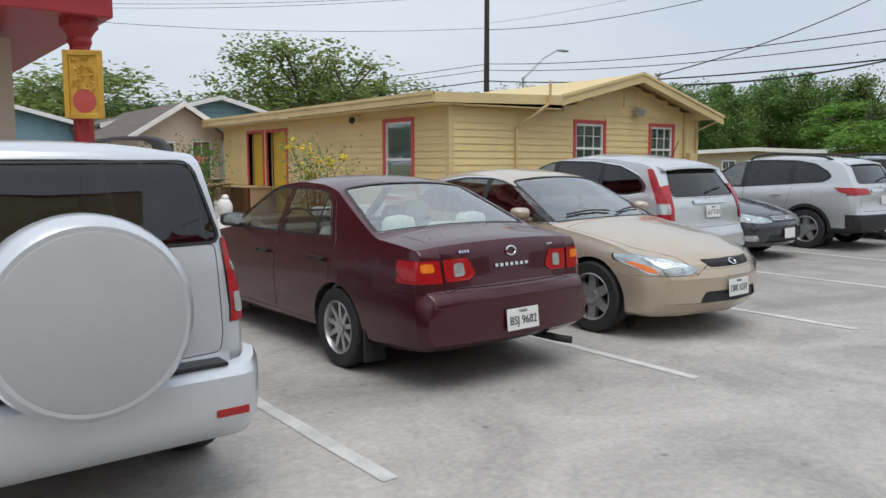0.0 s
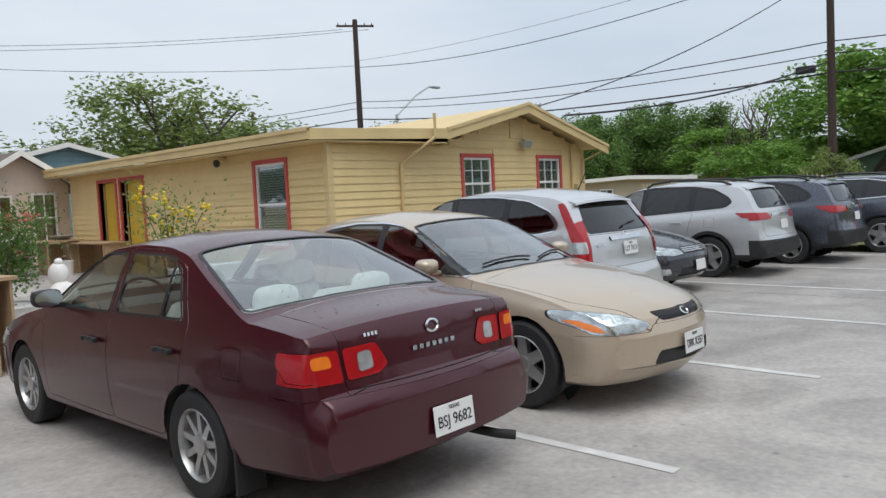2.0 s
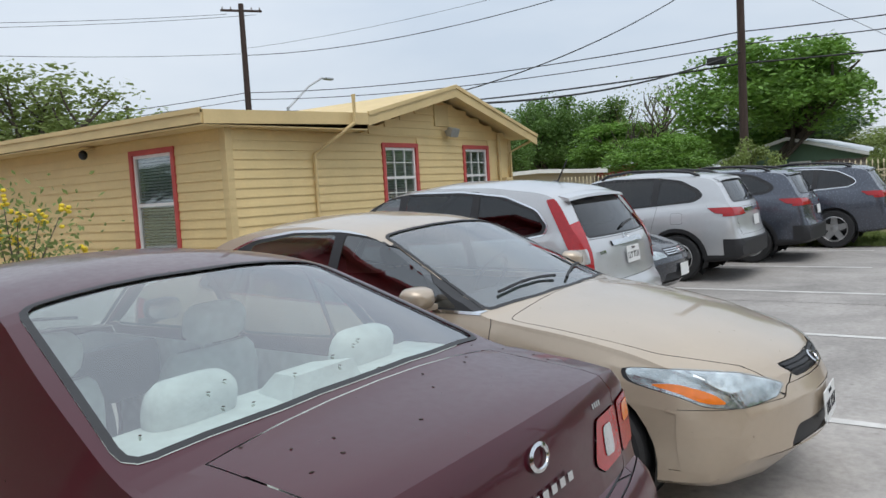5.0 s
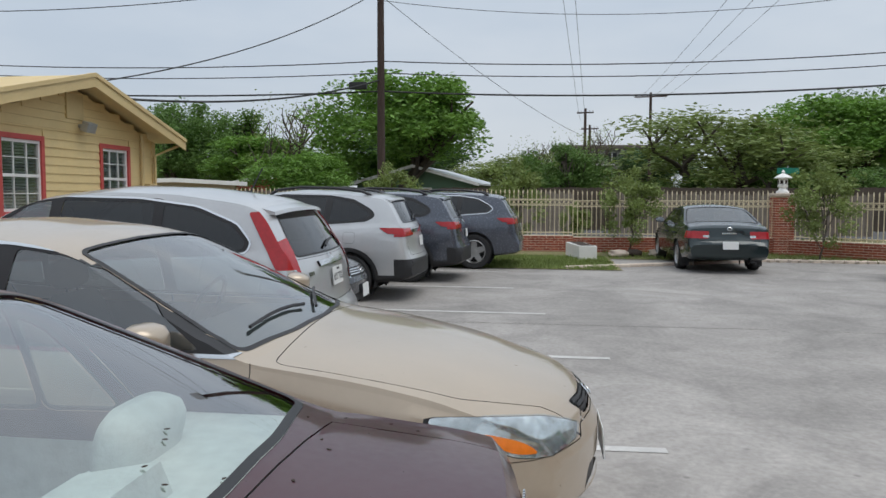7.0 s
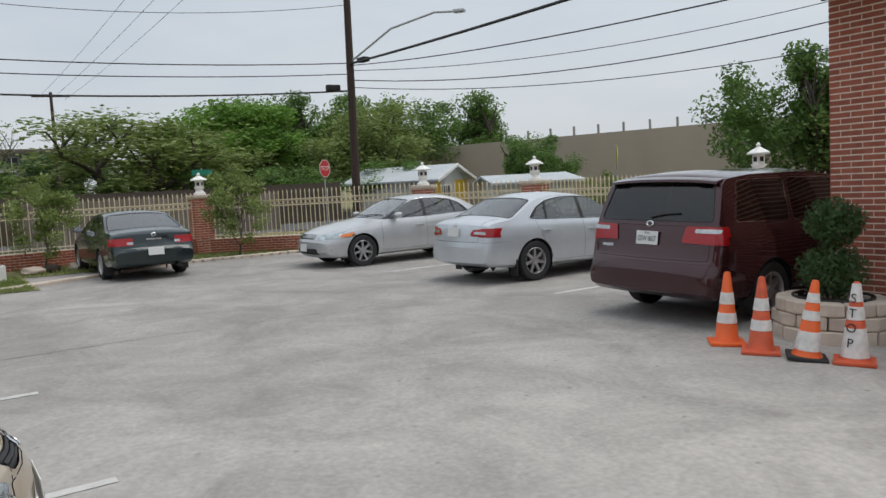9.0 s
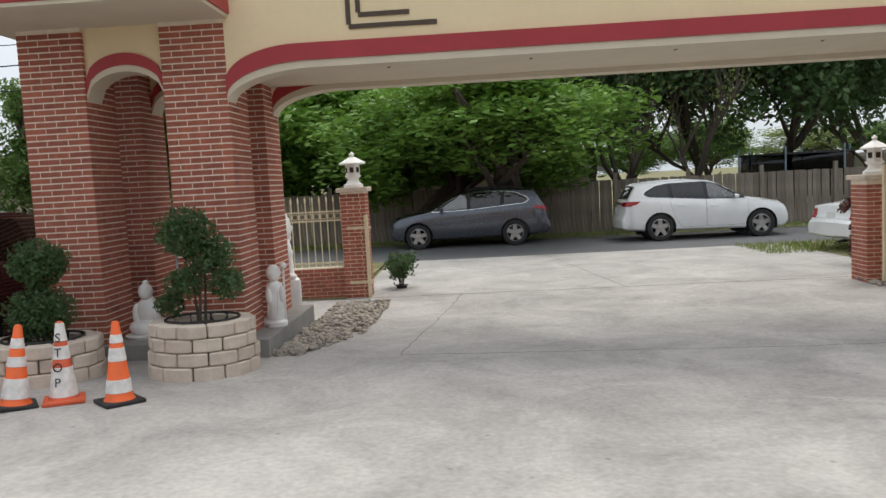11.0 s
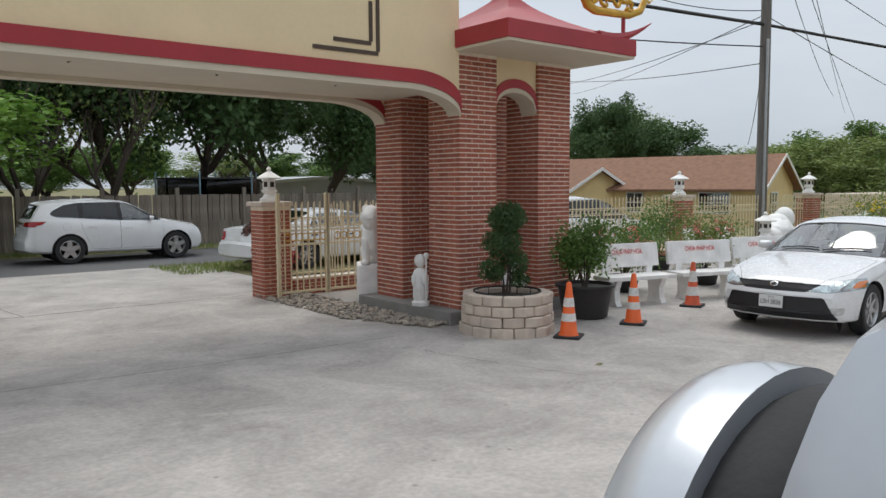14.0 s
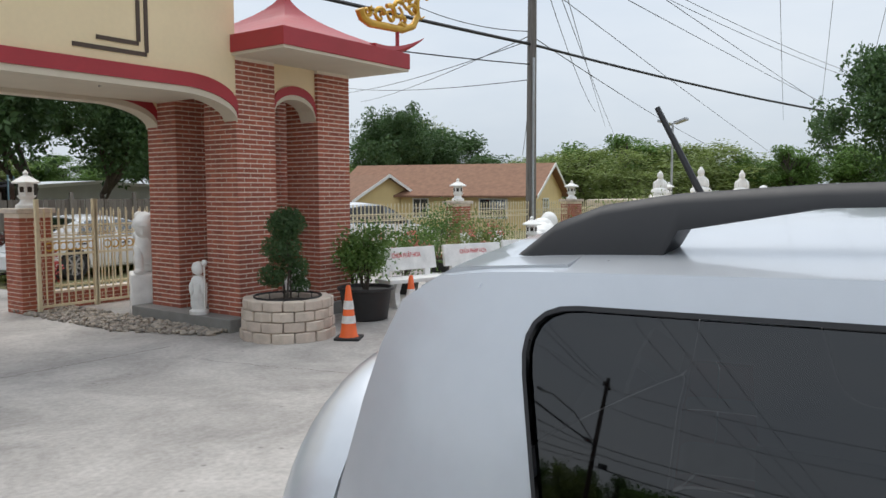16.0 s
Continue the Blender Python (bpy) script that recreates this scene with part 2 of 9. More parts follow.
M = {
    "concrete": concrete_material(),
    "asphalt": mat("asphalt", (0.12, 0.12, 0.122), 0.9, vary=0.12, scale=0.6, bump=0.5, bump_scale=120),
    "grass": mat("dry_grass", (0.13, 0.14, 0.05), 0.95, vary=0.3, scale=1.2, bump=0.8, bump_scale=60, tint=(0.24, 0.20, 0.10)),
    "line": mat("worn_white_line_paint", (0.54, 0.53, 0.51), 0.8, vary=0.2, scale=6, bump=0.2),
    "brick": mat("red_brick", (0.42, 0.128, 0.078), 0.85, vary=0.22, scale=9, bump=0.5, bump_scale=70, tint=(0.29, 0.088, 0.058), per_object=1),
    "mortar": mat("mortar", (0.78, 0.68, 0.56), 0.95, vary=0.12, scale=10, bump=0.3),
    "siding": mat("yellow_siding_paint", (0.72, 0.55, 0.265), 0.6, vary=0.07, scale=1.5, bump=0.1, bump_scale=30),
    "yellow_trim": mat("yellow_trim_paint", (0.63, 0.48, 0.235), 0.6, vary=0.08, scale=2, bump=0.08),
    "red_trim": mat("red_trim_paint", (0.50, 0.075, 0.065), 0.55, vary=0.12, scale=4),
    "stucco": mat("cream_stucco", (0.80, 0.65, 0.41), 0.85, vary=0.05, scale=1.2, bump=0.25, bump_scale=110),
    "red_paint": mat("temple_red_paint", (0.36, 0.028, 0.036), 0.45, vary=0.1, scale=2, bump=0.05),
    "beige": mat("beige_wall", (0.53, 0.45, 0.34), 0.85, vary=0.06, scale=1, bump=0.15),
    "brown_line": mat("brown_line_paint", (0.075, 0.05, 0.035), 0.7, vary=0.1),
    "soffit": mat("soffit_paint", (0.62, 0.55, 0.43), 0.8, vary=0.05, scale=2),
    "gold": mat("gold_paint", (0.62, 0.36, 0.055), 0.38, metal=0.45, vary=0.2, scale=9, bump=0.3, bump_scale=40),
    "blue_siding": mat("blue_siding_paint", (0.20, 0.33, 0.38), 0.65, vary=0.08, scale=2),
    "pale_wall": mat("pale_plaster", (0.68, 0.56, 0.46), 0.8, vary=0.08, scale=2, bump=0.1),
    "shingle": mat("brown_shingle", (0.13, 0.105, 0.09), 0.9, vary=0.25, scale=6, bump=0.5, bump_scale=25),
    "shingle_tan": mat("tan_shingle", (0.25, 0.135, 0.085), 0.9, vary=0.2, scale=4, bump=0.4, bump_scale=25),
    "white": mat("white_paint", (0.78, 0.77, 0.74), 0.5, vary=0.06, scale=4),
    "cream": mat("cream_iron_paint", (0.72, 0.62, 0.42), 0.5, vary=0.1, scale=6),
    "blind": mat("white_blind", (0.74, 0.74, 0.72), 0.6, vary=0.05),
    # near-black colour standing in for unlit interiors behind windows and hatches
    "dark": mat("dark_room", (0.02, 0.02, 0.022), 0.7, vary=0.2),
    "ochre": mat("ochre_door_paint", (0.62, 0.40, 0.03), 0.6, vary=0.12, scale=3),
    "plywood": mat("plywood", (0.42, 0.29, 0.17), 0.75, vary=0.18, scale=3, stretch=(1, 8, 8)),
    "fence_wood": mat("weathered_fence_wood", (0.25, 0.215, 0.18), 0.9, vary=0.3, scale=3, bump=0.3, bump_scale=30, tint=(0.17, 0.14, 0.115), per_object=1, stretch=(6, 6, 0.7)),
    "pole_wood": mat("creosote_pole", (0.055, 0.036, 0.03), 0.9, vary=0.3, scale=3, bump=0.5, bump_scale=20, stretch=(8, 8, 0.6)),
    "pole_grey": mat("grey_wood_pole", (0.17, 0.155, 0.14), 0.9, vary=0.3, scale=3, bump=0.5, bump_scale=20, stretch=(8, 8, 0.6)),
    "wire": mat("black_cable", (0.015, 0.015, 0.016), 0.6, vary=0.1),
    "steel": mat("galvanised_steel", (0.45, 0.46, 0.47), 0.45, metal=0.8, vary=0.1, scale=8),
    "bark": mat("bark", (0.085, 0.068, 0.055), 0.95, vary=0.3, scale=6, bump=0.8, bump_scale=18, stretch=(4, 4, 1)),
    "leaf_bright": mat("bright_spring_leaves", (0.19, 0.34, 0.055), 0.6, vary=0.3, scale=1.2, tint=(0.125, 0.245, 0.04), per_object=1),
    "leaf_dark": mat("dark_evergreen_leaves", (0.085, 0.155, 0.05), 0.6, vary=0.3, scale=1.2, tint=(0.055, 0.11, 0.04), per_object=1),
    "leaf_mid": mat("green_leaves", (0.145, 0.25, 0.055), 0.6, vary=0.3, scale=1.2, tint=(0.095, 0.18, 0.04), per_object=1),
    "leaf_olive": mat("olive_leaves", (0.235, 0.30, 0.085), 0.65, vary=0.3, scale=1.2, tint=(0.16, 0.215, 0.06), per_object=1),
    "flower_yellow": mat("yellow_petals", (0.75, 0.55, 0.02), 0.6, vary=0.2),
    "flower_pink": mat("pink_petals", (0.70, 0.22, 0.18), 0.6, vary=0.2),
    "statue": mat("white_marble", (0.83, 0.82, 0.79), 0.6, vary=0.14, scale=5, bump=0.2, bump_scale=30),
    "bench": mat("veined_white_stone", (0.80, 0.79, 0.77), 0.55, vary=0.16, scale=4, bump=0.1),
    "block": mat("limestone_block", (0.62, 0.53, 0.44), 0.95, vary=0.14, scale=7, bump=0.9, bump_scale=22, tint=(0.54, 0.45, 0.38), per_object=1),
    "plinth": mat("grey_plinth_stone", (0.25, 0.24, 0.225), 0.8, vary=0.15, scale=4, bump=0.2),
    "pebble": mat("river_pebble", (0.42, 0.36, 0.29), 0.7, vary=0.15, scale=6, tint=(0.22, 0.20, 0.18), per_object=1),
    "soil": mat("dark_soil", (0.045, 0.032, 0.024), 0.95, vary=0.3, scale=12, bump=0.8),
    "orange": mat("cone_orange", (0.80, 0.13, 0.025), 0.5, vary=0.12, scale=7),
    "red_orange": mat("faded_cone_orange", (0.60, 0.10, 0.04), 0.6, vary=0.2, scale=9),
    "cone_white": mat("scuffed_reflective_white", (0.72, 0.70, 0.67), 0.55, vary=0.2, scale=14),
    "rubber": mat("black_rubber", (0.022, 0.022, 0.023), 0.75, vary=0.2, scale=8, bump=0.2),
    "plastic": mat("black_plastic", (0.02, 0.02, 0.022), 0.5, vary=0.15, scale=8),
    "pot": mat("black_pot_plastic", (0.025, 0.024, 0.024), 0.55, vary=0.2, scale=6),
    "chrome": mat("chrome", (0.75, 0.76, 0.77), 0.12, metal=1.0, vary=0.05),
    "alloy": mat("silver_alloy", (0.48, 0.48, 0.48), 0.35, metal=0.8, vary=0.1, scale=10),
    "light_red": mat("red_lamp_lens", (0.36, 0.008, 0.012), 0.16, vary=0.15, scale=30, coat=0.35),
    "light_amber": mat("amber_lamp_lens", (0.80, 0.20, 0.02), 0.15, vary=0.1, scale=30, coat=0.8),
    "light_clear": mat("clear_lamp_lens", (0.55, 0.57, 0.58), 0.15, metal=0.5, vary=0.3, scale=16, coat=1.0),
    "plate": mat("licence_plate_white", (0.74, 0.75, 0.74), 0.4, vary=0.04),
    "ink": mat("black_ink", (0.012, 0.012, 0.015), 0.5, vary=0.05),
    "red_ink": mat("red_ink", (0.62, 0.04, 0.04), 0.5, vary=0.05),
    "seat_grey": mat("grey_seat_fabric", (0.58, 0.61, 0.59), 0.95, vary=0.12, scale=20, bump=0.3),
    "seat_dark": mat("dark_seat_fabric", (0.06, 0.06, 0.06), 0.9, vary=0.12, scale=20, bump=0.3),
    "sign_red": mat("stop_sign_red", (0.55, 0.02, 0.025), 0.4, vary=0.05),
    "sign_yellow": mat("warning_sign_yellow", (0.75, 0.60, 0.03), 0.4, vary=0.05),
    "sign_green": mat("street_sign_green", (0.01, 0.20, 0.13), 0.4, vary=0.05),
    "tan": mat("tan_block_wall", (0.40, 0.34, 0.28), 0.9, vary=0.05, scale=0.6),
    "trailer": mat("trailer_panel", (0.55, 0.55, 0.52), 0.6, vary=0.1, scale=1),
    "metal_roof": mat("pale_metal_roof", (0.45, 0.48, 0.50), 0.5, vary=0.1, scale=1),
    "green_wall": mat("green_wall_paint", (0.10, 0.17, 0.11), 0.7, vary=0.1, scale=1),
    "glass_clear": glass("pale_green_glass", (0.74, 0.84, 0.81), 1.5),
    "glass_mid": glass("tinted_glass", (0.30, 0.34, 0.34)),
    "glass_dark": glass("dark_privacy_glass", (0.045, 0.048, 0.052), 0.4),
    "window_glass": glass("window_glass", (0.75, 0.8, 0.8)),
    "screen": glass("trampoline_net", (0.2, 0.2, 0.21), 0.0),
}


def let_light_through(m, share):
    """Leaves pass some light."""
    n, l = m.node_tree.nodes, m.node_tree.links
    b = n["Principled BSDF"]
    out = [q for q in n if q.type == "OUTPUT_MATERIAL"][0]
    tl, mx = n.new("ShaderNodeBsdfTranslucent"), n.new("ShaderNodeMixShader")
    l.new(b.inputs["Base Color"].links[0].from_socket, tl.inputs[0])
    mx.inputs[0].default_value = share
    l.new(b.outputs[0], mx.inputs[1]), l.new(tl.outputs[0], mx.inputs[2]), l.new(mx.outputs[0], out.inputs[0])


for key in ("leaf_bright", "leaf_dark", "leaf_mid", "leaf_olive"):
    let_light_through(M[key], 0.32)

# ---- mesh helpers ----
import collections
from mathutils.bvhtree import BVHTree


TURN_S, TURN_C = math.sin(radians(38)), math.cos(radians(38))


def gz(x, y):
    """Height of the sloping ground."""
    v = x * TURN_S + y * TURN_C
    if v > 3:
        return 0.010 * v
    if v > -4:
        return 0.03 + 0.033 * (v - 3)
    return -0.201 + 0.002 * (max(v, -60) + 4)


def gpose(x, y, rz=0, lift=0.0):
    """A pose standing on the ground, leaning with the slope."""
    e = 1.5
    nrm = Vector((gz(x - e, y) - gz(x + e, y), gz(x, y - e) - gz(x, y + e), 2 * e)).normalized()
    q = Vector((0, 0, 1)).rotation_difference(nrm).to_matrix().to_4x4()
    return Matrix.Translation((x, y, gz(x, y) + lift)) @ q @ pose(0, 0, 0, 0, 0, rz)


def to_mesh(name, bm, material, smooth=0.0):
    me = bpy.data.meshes.new(name)
    bm.normal_update()
    bm.to_mesh(me)
    bm.free()
    for mm in material if isinstance(material, (list, tuple)) else [material]:
        me.materials.append(mm)
    if smooth:
        for p in me.polygons:
            p.use_smooth = True
        me.set_sharp_from_angle(angle=radians(smooth))
    return me


def part(name, bm, material, parent=None, label="", smooth=0.0, m=None):
    """One mesh object under a thing or part."""
    ob = new(name, bm if isinstance(bm, bpy.types.Mesh) else to_mesh(name, bm, material, smooth))
    if parent:
        ob.parent = parent
    if m is not None:
        ob.matrix_basis = m
    if label:
        ob["label"] = label
    return ob


def thing(name, m, label, category, group="", kind=""):
    ob = new(name)
    ob.empty_display_size = 0.2
    ob.matrix_basis = m
    return tagged(ob, label, category, group, kind)


def box(bm, x0, x1, y0, y1, z0, z1, bevel=0.0, m=None, mi=0):
    vs = [bm.verts.new((x, y, z)) for z in (z0, z1) for x, y in ((x0, y0), (x1, y0), (x1, y1), (x0, y1))]
    fs = [bm.faces.new([vs[i] for i in q]) for q in ((3, 2, 1, 0), (4, 5, 6, 7), (0, 1, 5, 4), (1, 2, 6, 5), (2, 3, 7, 6), (3, 0, 4, 7))]
    for f in fs:
        f.material_index = mi
    if bevel:
        es = {e for f in fs for e in f.edges}
        r = bmesh.ops.bevel(bm, geom=list(es), offset=bevel, segments=2, affect="EDGES", profile=0.6)
        vs = list({v for f in r["faces"] for v in f.verts} | {v for v in vs if v.is_valid})
    if m is not None:
        bmesh.ops.transform(bm, matrix=m, verts=vs)
    return vs


def boxm(*a, **k):
    bm = bmesh.new()
    box(bm, *a, **k)
    return bm


def lathe(profile, n=24, bm=None, m=None, closed=False):
    """Turn (radius, height) pairs round z."""
    bm = bm or bmesh.new()
    rings = []
    for r, z in profile:
        ring = [bm.verts.new((r * math.cos(2 * math.pi * i / n), r * math.sin(2 * math.pi * i / n), z)) for i in range(n)]
        if m is not None:
            for v in ring:
                v.co = m @ v.co
        rings.append(ring)
    pairs = list(zip(rings, rings[1:])) + ([(rings[-1], rings[0])] if closed else [])
    for a, b in pairs:
        for i in range(n):
            bm.faces.new((a[i], a[(i + 1) % n], b[(i + 1) % n], b[i]))
    if not closed:
        if profile[0][0] > 1e-4:
            bm.faces.new(rings[0][::-1])
        if profile[-1][0] > 1e-4:
            bm.faces.new(rings[-1])
    return bm


def tube(bm, pts, r, n=6, r2=None):
    """A round rod along points, tapering from r to r2."""
    pts = [Vector(p) for p in pts]
    r2 = r if r2 is None else r2
    rings = []
    for i, p in enumerate(pts):
        d = (pts[min(i + 1, len(pts) - 1)] - pts[max(i - 1, 0)]).normalized()
        side = d.cross(Vector((0, 0, 1)))
        side = d.cross(Vector((0, 1, 0))) if side.length < 0.05 else side
        side.normalize()
        up = side.cross(d)
        rr = r + (r2 - r) * i / max(len(pts) - 1, 1)
        rings.append([bm.verts.new(p + rr * (math.cos(2 * math.pi * k / n) * side + math.sin(2 * math.pi * k / n) * up)) for k in range(n)])
    for a, b in zip(rings, rings[1:]):
        for k in range(n):
            bm.faces.new((a[k], a[(k + 1) % n], b[(k + 1) % n], b[k]))
    bm.faces.new(rings[0][::-1])
    bm.faces.new(rings[-1])
    return bm


def slab(bm, outline, z0, z1):
    """A prism over an outline of (x, y)."""
    lo = [bm.verts.new((x, y, z0)) for x, y in outline]
    hi = [bm.verts.new((x, y, z1)) for x, y in outline]
    k = len(outline)
    bm.faces.new(lo[::-1])
    bm.faces.new(hi)
    for i in range(k):
        bm.faces.new((lo[i], lo[(i + 1) % k], hi[(i + 1) % k], hi[i]))
    return bm


def ball(bm, c, r, seg=14, rot=None, lump=0.0):
    ret = bmesh.ops.create_uvsphere(bm, u_segments=seg, v_segments=max(6, seg // 2 + 2), radius=1.0)
    mm = Matrix.Translation(c) @ (rot or Matrix()) @ Matrix.Diagonal((*r, 1))
    for v in ret["verts"]:
        p = v.co
        if lump:
            p = p * (1 + lump * noise.noise(p * 3 + Vector(c) * 7))
        v.co = mm @ p
    return bm


def words(name, text, size, material, parent, m, thick=0.001, wide=0.0):
    """Raised lettering in the built-in font; lies in its xy plane."""
    cu = bpy.data.curves.new(name, "FONT")
    cu.body, cu.size, cu.extrude, cu.align_x, cu.align_y = text, size, thick, "CENTER", "CENTER"
    tmp = bpy.data.objects.new(name, cu)
    scene.collection.objects.link(tmp)
    me = bpy.data.meshes.new_from_object(tmp.evaluated_get(bpy.context.evaluated_depsgraph_get()))
    bpy.data.objects.remove(tmp)
    bpy.data.curves.remove(cu)
    if wide:
        xs = [v.co.x for v in me.vertices]
        k = wide / max(max(xs) - min(xs), 1e-6)
        for v in me.vertices:
            v.co.x *= k
    me.materials.clear()
    me.materials.append(material)
    return part(name, me, None, parent, m=m)


def grid_mesh(bm, P, mi=0):
    """Faces over a grid of points; None leaves a gap."""
    V = [[bm.verts.new(p) if p is not None else None for p in row] for row in P]
    for a, b in zip(V, V[1:]):
        for i in range(len(a) - 1):
            q = (a[i], a[i + 1], b[i + 1], b[i])
            if all(q):
                bm.faces.new(q).material_index = mi
    return bm



# ---- ground ----
def ground_sheet(name, x0, x1, y0, y1, material, lift=0.0, nx=40, ny=40, label="", category=""):
    bm = bmesh.new()
    P = [[Vector((x, y, gz(x, y) + lift)) for x in np.linspace(x0, x1, nx)] for y in np.linspace(y0, y1, ny)]
    grid_mesh(bm, P)
    ob = part(name, bm, material, smooth=60)
    return tagged(ob, label, category, kind="structure")


far_xs = sorted(set([-900, -400, -200, -100] + list(np.linspace(-60, 60, 41)) + [100, 200, 400, 900]))
bm = bmesh.new()
grid_mesh(bm, [[Vector((x, y, gz(x, y) - 0.03)) for x in far_xs] for y in far_xs])
tagged(part("ground", bm, M["grass"], smooth=60), "sparse dry grass and earth reaching into the distance", "ground", kind="structure")
ground_sheet("pavement", -16, 22.2, -11.2, 30, M["concrete"], 0.0, 90, 90, "weathered grey concrete car park with stains", "pavement")
ground_sheet("pavement_apron", -5.2, 4.5, -15.2, -11.2, M["concrete"], 0.0, 12, 12, "concrete driveway apron out to the street", "pavement")
ground_sheet("road", -80, 80, -20.0, -15.2, M["asphalt"], 0.0, 60, 8, "grey asphalt street past the gate", "road")
ground_sheet("road_side", 32.0, 39.0, -20.0, 60, M["asphalt"], 0.004, 8, 60, "asphalt side street beyond the fence", "road")


def line(x, y0, y1, w=0.10):
    bm = bmesh.new()
    n = 14
    rnd = random.Random(int(x * 10))
    P = []
    for i in range(n + 1):
        y = y0 + (y1 - y0) * i / n
        P.append([Vector((x - w / 2 + rnd.uniform(-.006, .006), y, gz(x, y) + 0.004)), Vector((x + w / 2 + rnd.uniform(-.006, .006), y, gz(x, y) + 0.004))])
    grid_mesh(bm, P)
    tagged(part("parking_line", bm, M["line"]), "worn white painted parking line on concrete", "parking line", "parking lines", "structure")


for lx, ly in ((-0.65, 3.1), (2.08, 3.1), (4.88, 3.2), (7.48, 3.2), (10.2, 3.3), (12.9, 3.9), (15.6, 4.4), (18.2, 4.6)):
    line(lx, ly, ly + 5.0)
for lx in (15.6, 10.9, 6.9):
    line(lx, -8.0, -3.6)


# control joints and cracks in the slab
def joint(pts, w=0.018, nm="slab_joint"):
    bm = bmesh.new()
    P = []
    for i, (x, y) in enumerate(pts):
        a, b = Vector(pts[max(i - 1, 0)]), Vector(pts[min(i + 1, len(pts) - 1)])
        d = (b - a).normalized()
        nx_, ny_ = -d.y * w / 2, d.x * w / 2
        z = gz(x, y) + 0.003
        P.append([Vector((x + nx_, y + ny_, z)), Vector((x - nx_, y - ny_, z))])
    grid_mesh(bm, P)
    tagged(part(nm, bm, M["soil"]), "dark dirt-filled joint in the concrete slab", "slab joint", "slab joints", "structure")


def jog(x0, y0, x1, y1, n=30, amp=0.02):
    rnd = random.Random(int(x0 * 31 + y1))
    return [(x0 + (x1 - x0) * i / n + rnd.uniform(-amp, amp), y0 + (y1 - y0) * i / n + rnd.uniform(-amp, amp)) for i in range(n + 1)]


joint(jog(12.0, 7.0, 12.15, 1.2, 40, 0.02), 0.012)
joint(jog(12.1, 0.6, 12.1, -0.4, 10, 0.02), 0.010)
joint(jog(12.1, -0.9, 12.3, -3.6, 16, 0.02), 0.008)
joint(jog(-3.7, -4.22, 3.2, -4.3, 40, 0.012), 0.010)
joint(jog(-3.9, -9.1, 5.2, -9.2), 0.022)
joint(jog(-0.2, -9.15, 0.6, -15.1, 10), 0.010)
joint(jog(3.2, -4.3, 2.6, -9.1), 0.008)
joint(jog(-3.4, -3.4, -3.9, -1.2, 14, 0.03), 0.007)

# grass strips along the fence
for nm, x0, x1, y0, y1 in (("grass_strip", 18.9, 24.0, 2.2, 14.0), ("grass_strip", 21.7, 25.4, -8.8, 2.2), ("grass_verge", -80, -5.2, -15.2, -11.3), ("grass_verge", 4.6, 32, -15.2, -9.2), ("grass_verge", -80, 80, -21.8, -20.0)):
    ground_sheet(nm, x0, x1, y0, y1, M["grass"], 0.012, 30, 30, "short dry grass strip with bare earth", "grass")


def tufts(name, regions, n, material, seed, h=0.09):
    rnd = random.Random(seed)
    verts, faces = [], []
    for x0, x1, y0, y1 in regions:
        for _ in range(n):
            x, y = rnd.uniform(x0, x1), rnd.uniform(y0, y1)
            z = gz(x, y) + 0.01
            a = rnd.uniform(0, 6.28)
            hh = h * rnd.uniform(0.4, 1.2)
            w = 0.012
            k = len(verts)
            verts += [(x - w * math.cos(a), y - w * math.sin(a), z), (x + w * math.cos(a), y + w * math.sin(a), z), (x + rnd.uniform(-.05, .05), y + rnd.uniform(-.05, .05), z + hh)]
            faces.append((k, k + 1, k + 2))
    me = bpy.data.meshes.new(name)
    me.from_pydata(verts, [], faces)
    me.materials.append(material)
    return tagged(new(name, me), "thin tufts of dry green grass", "grass", kind="stuff")


tufts("grass_blades", [(18.9, 22, 2.3, 6), (21.7, 25.3, -8.8, 2.2)], 9000, M["leaf_olive"], 3)
tufts("grass_blades", [(-14, -4, -15.1, -12.9), (-14, 12, -21.6, -20.1)], 5000, M["leaf_olive"], 4, 0.12)


# ---- yellow house ----
def clapboard(parent, x0, x1, z0, z1, m, holes=(), material=None, step=0.145, gable=None):
    """Overlapping boards in the local xz plane, facing -y, cut round the holes (x0, x1, z0, z1)."""
    z = z0
    while z < z1 - 0.01:
        ztop = min(z + step, z1)
        spans = [(x0, x1)] if gable is None else [gable(z + step * 0.5)]
        for hx0, hx1, hz0, hz1 in holes:
            if hz0 < ztop - 0.02 and hz1 > z + 0.02:
                nxt = []
                for a, b in spans:
                    if hx1 <= a or hx0 >= b:
                        nxt.append((a, b))
                    else:
                        if hx0 > a:
                            nxt.append((a, hx0))
                        if hx1 < b:
                            nxt.append((hx1, b))
                spans = nxt
        for a, b in spans:
            if b - a > 0.03:
                bm = bmesh.new()
                vs = [bm.verts.new(v) for v in ((a, -0.026, z), (b, -0.026, z), (b, -0.006, ztop + 0.01), (a, -0.006, ztop + 0.01), (a, 0.0, z), (b, 0.0, z), (b, 0.0, ztop + 0.01), (a, 0.0, ztop + 0.01))]
                for q in ((0, 1, 2, 3), (1, 5, 6, 2), (4, 0, 3, 7), (3, 2, 6, 7), (4, 5, 1, 0)):
                    bm.faces.new([vs[i] for i in q])
                part("siding_board", bm, material or M["siding"], parent, m=m)
        z += step


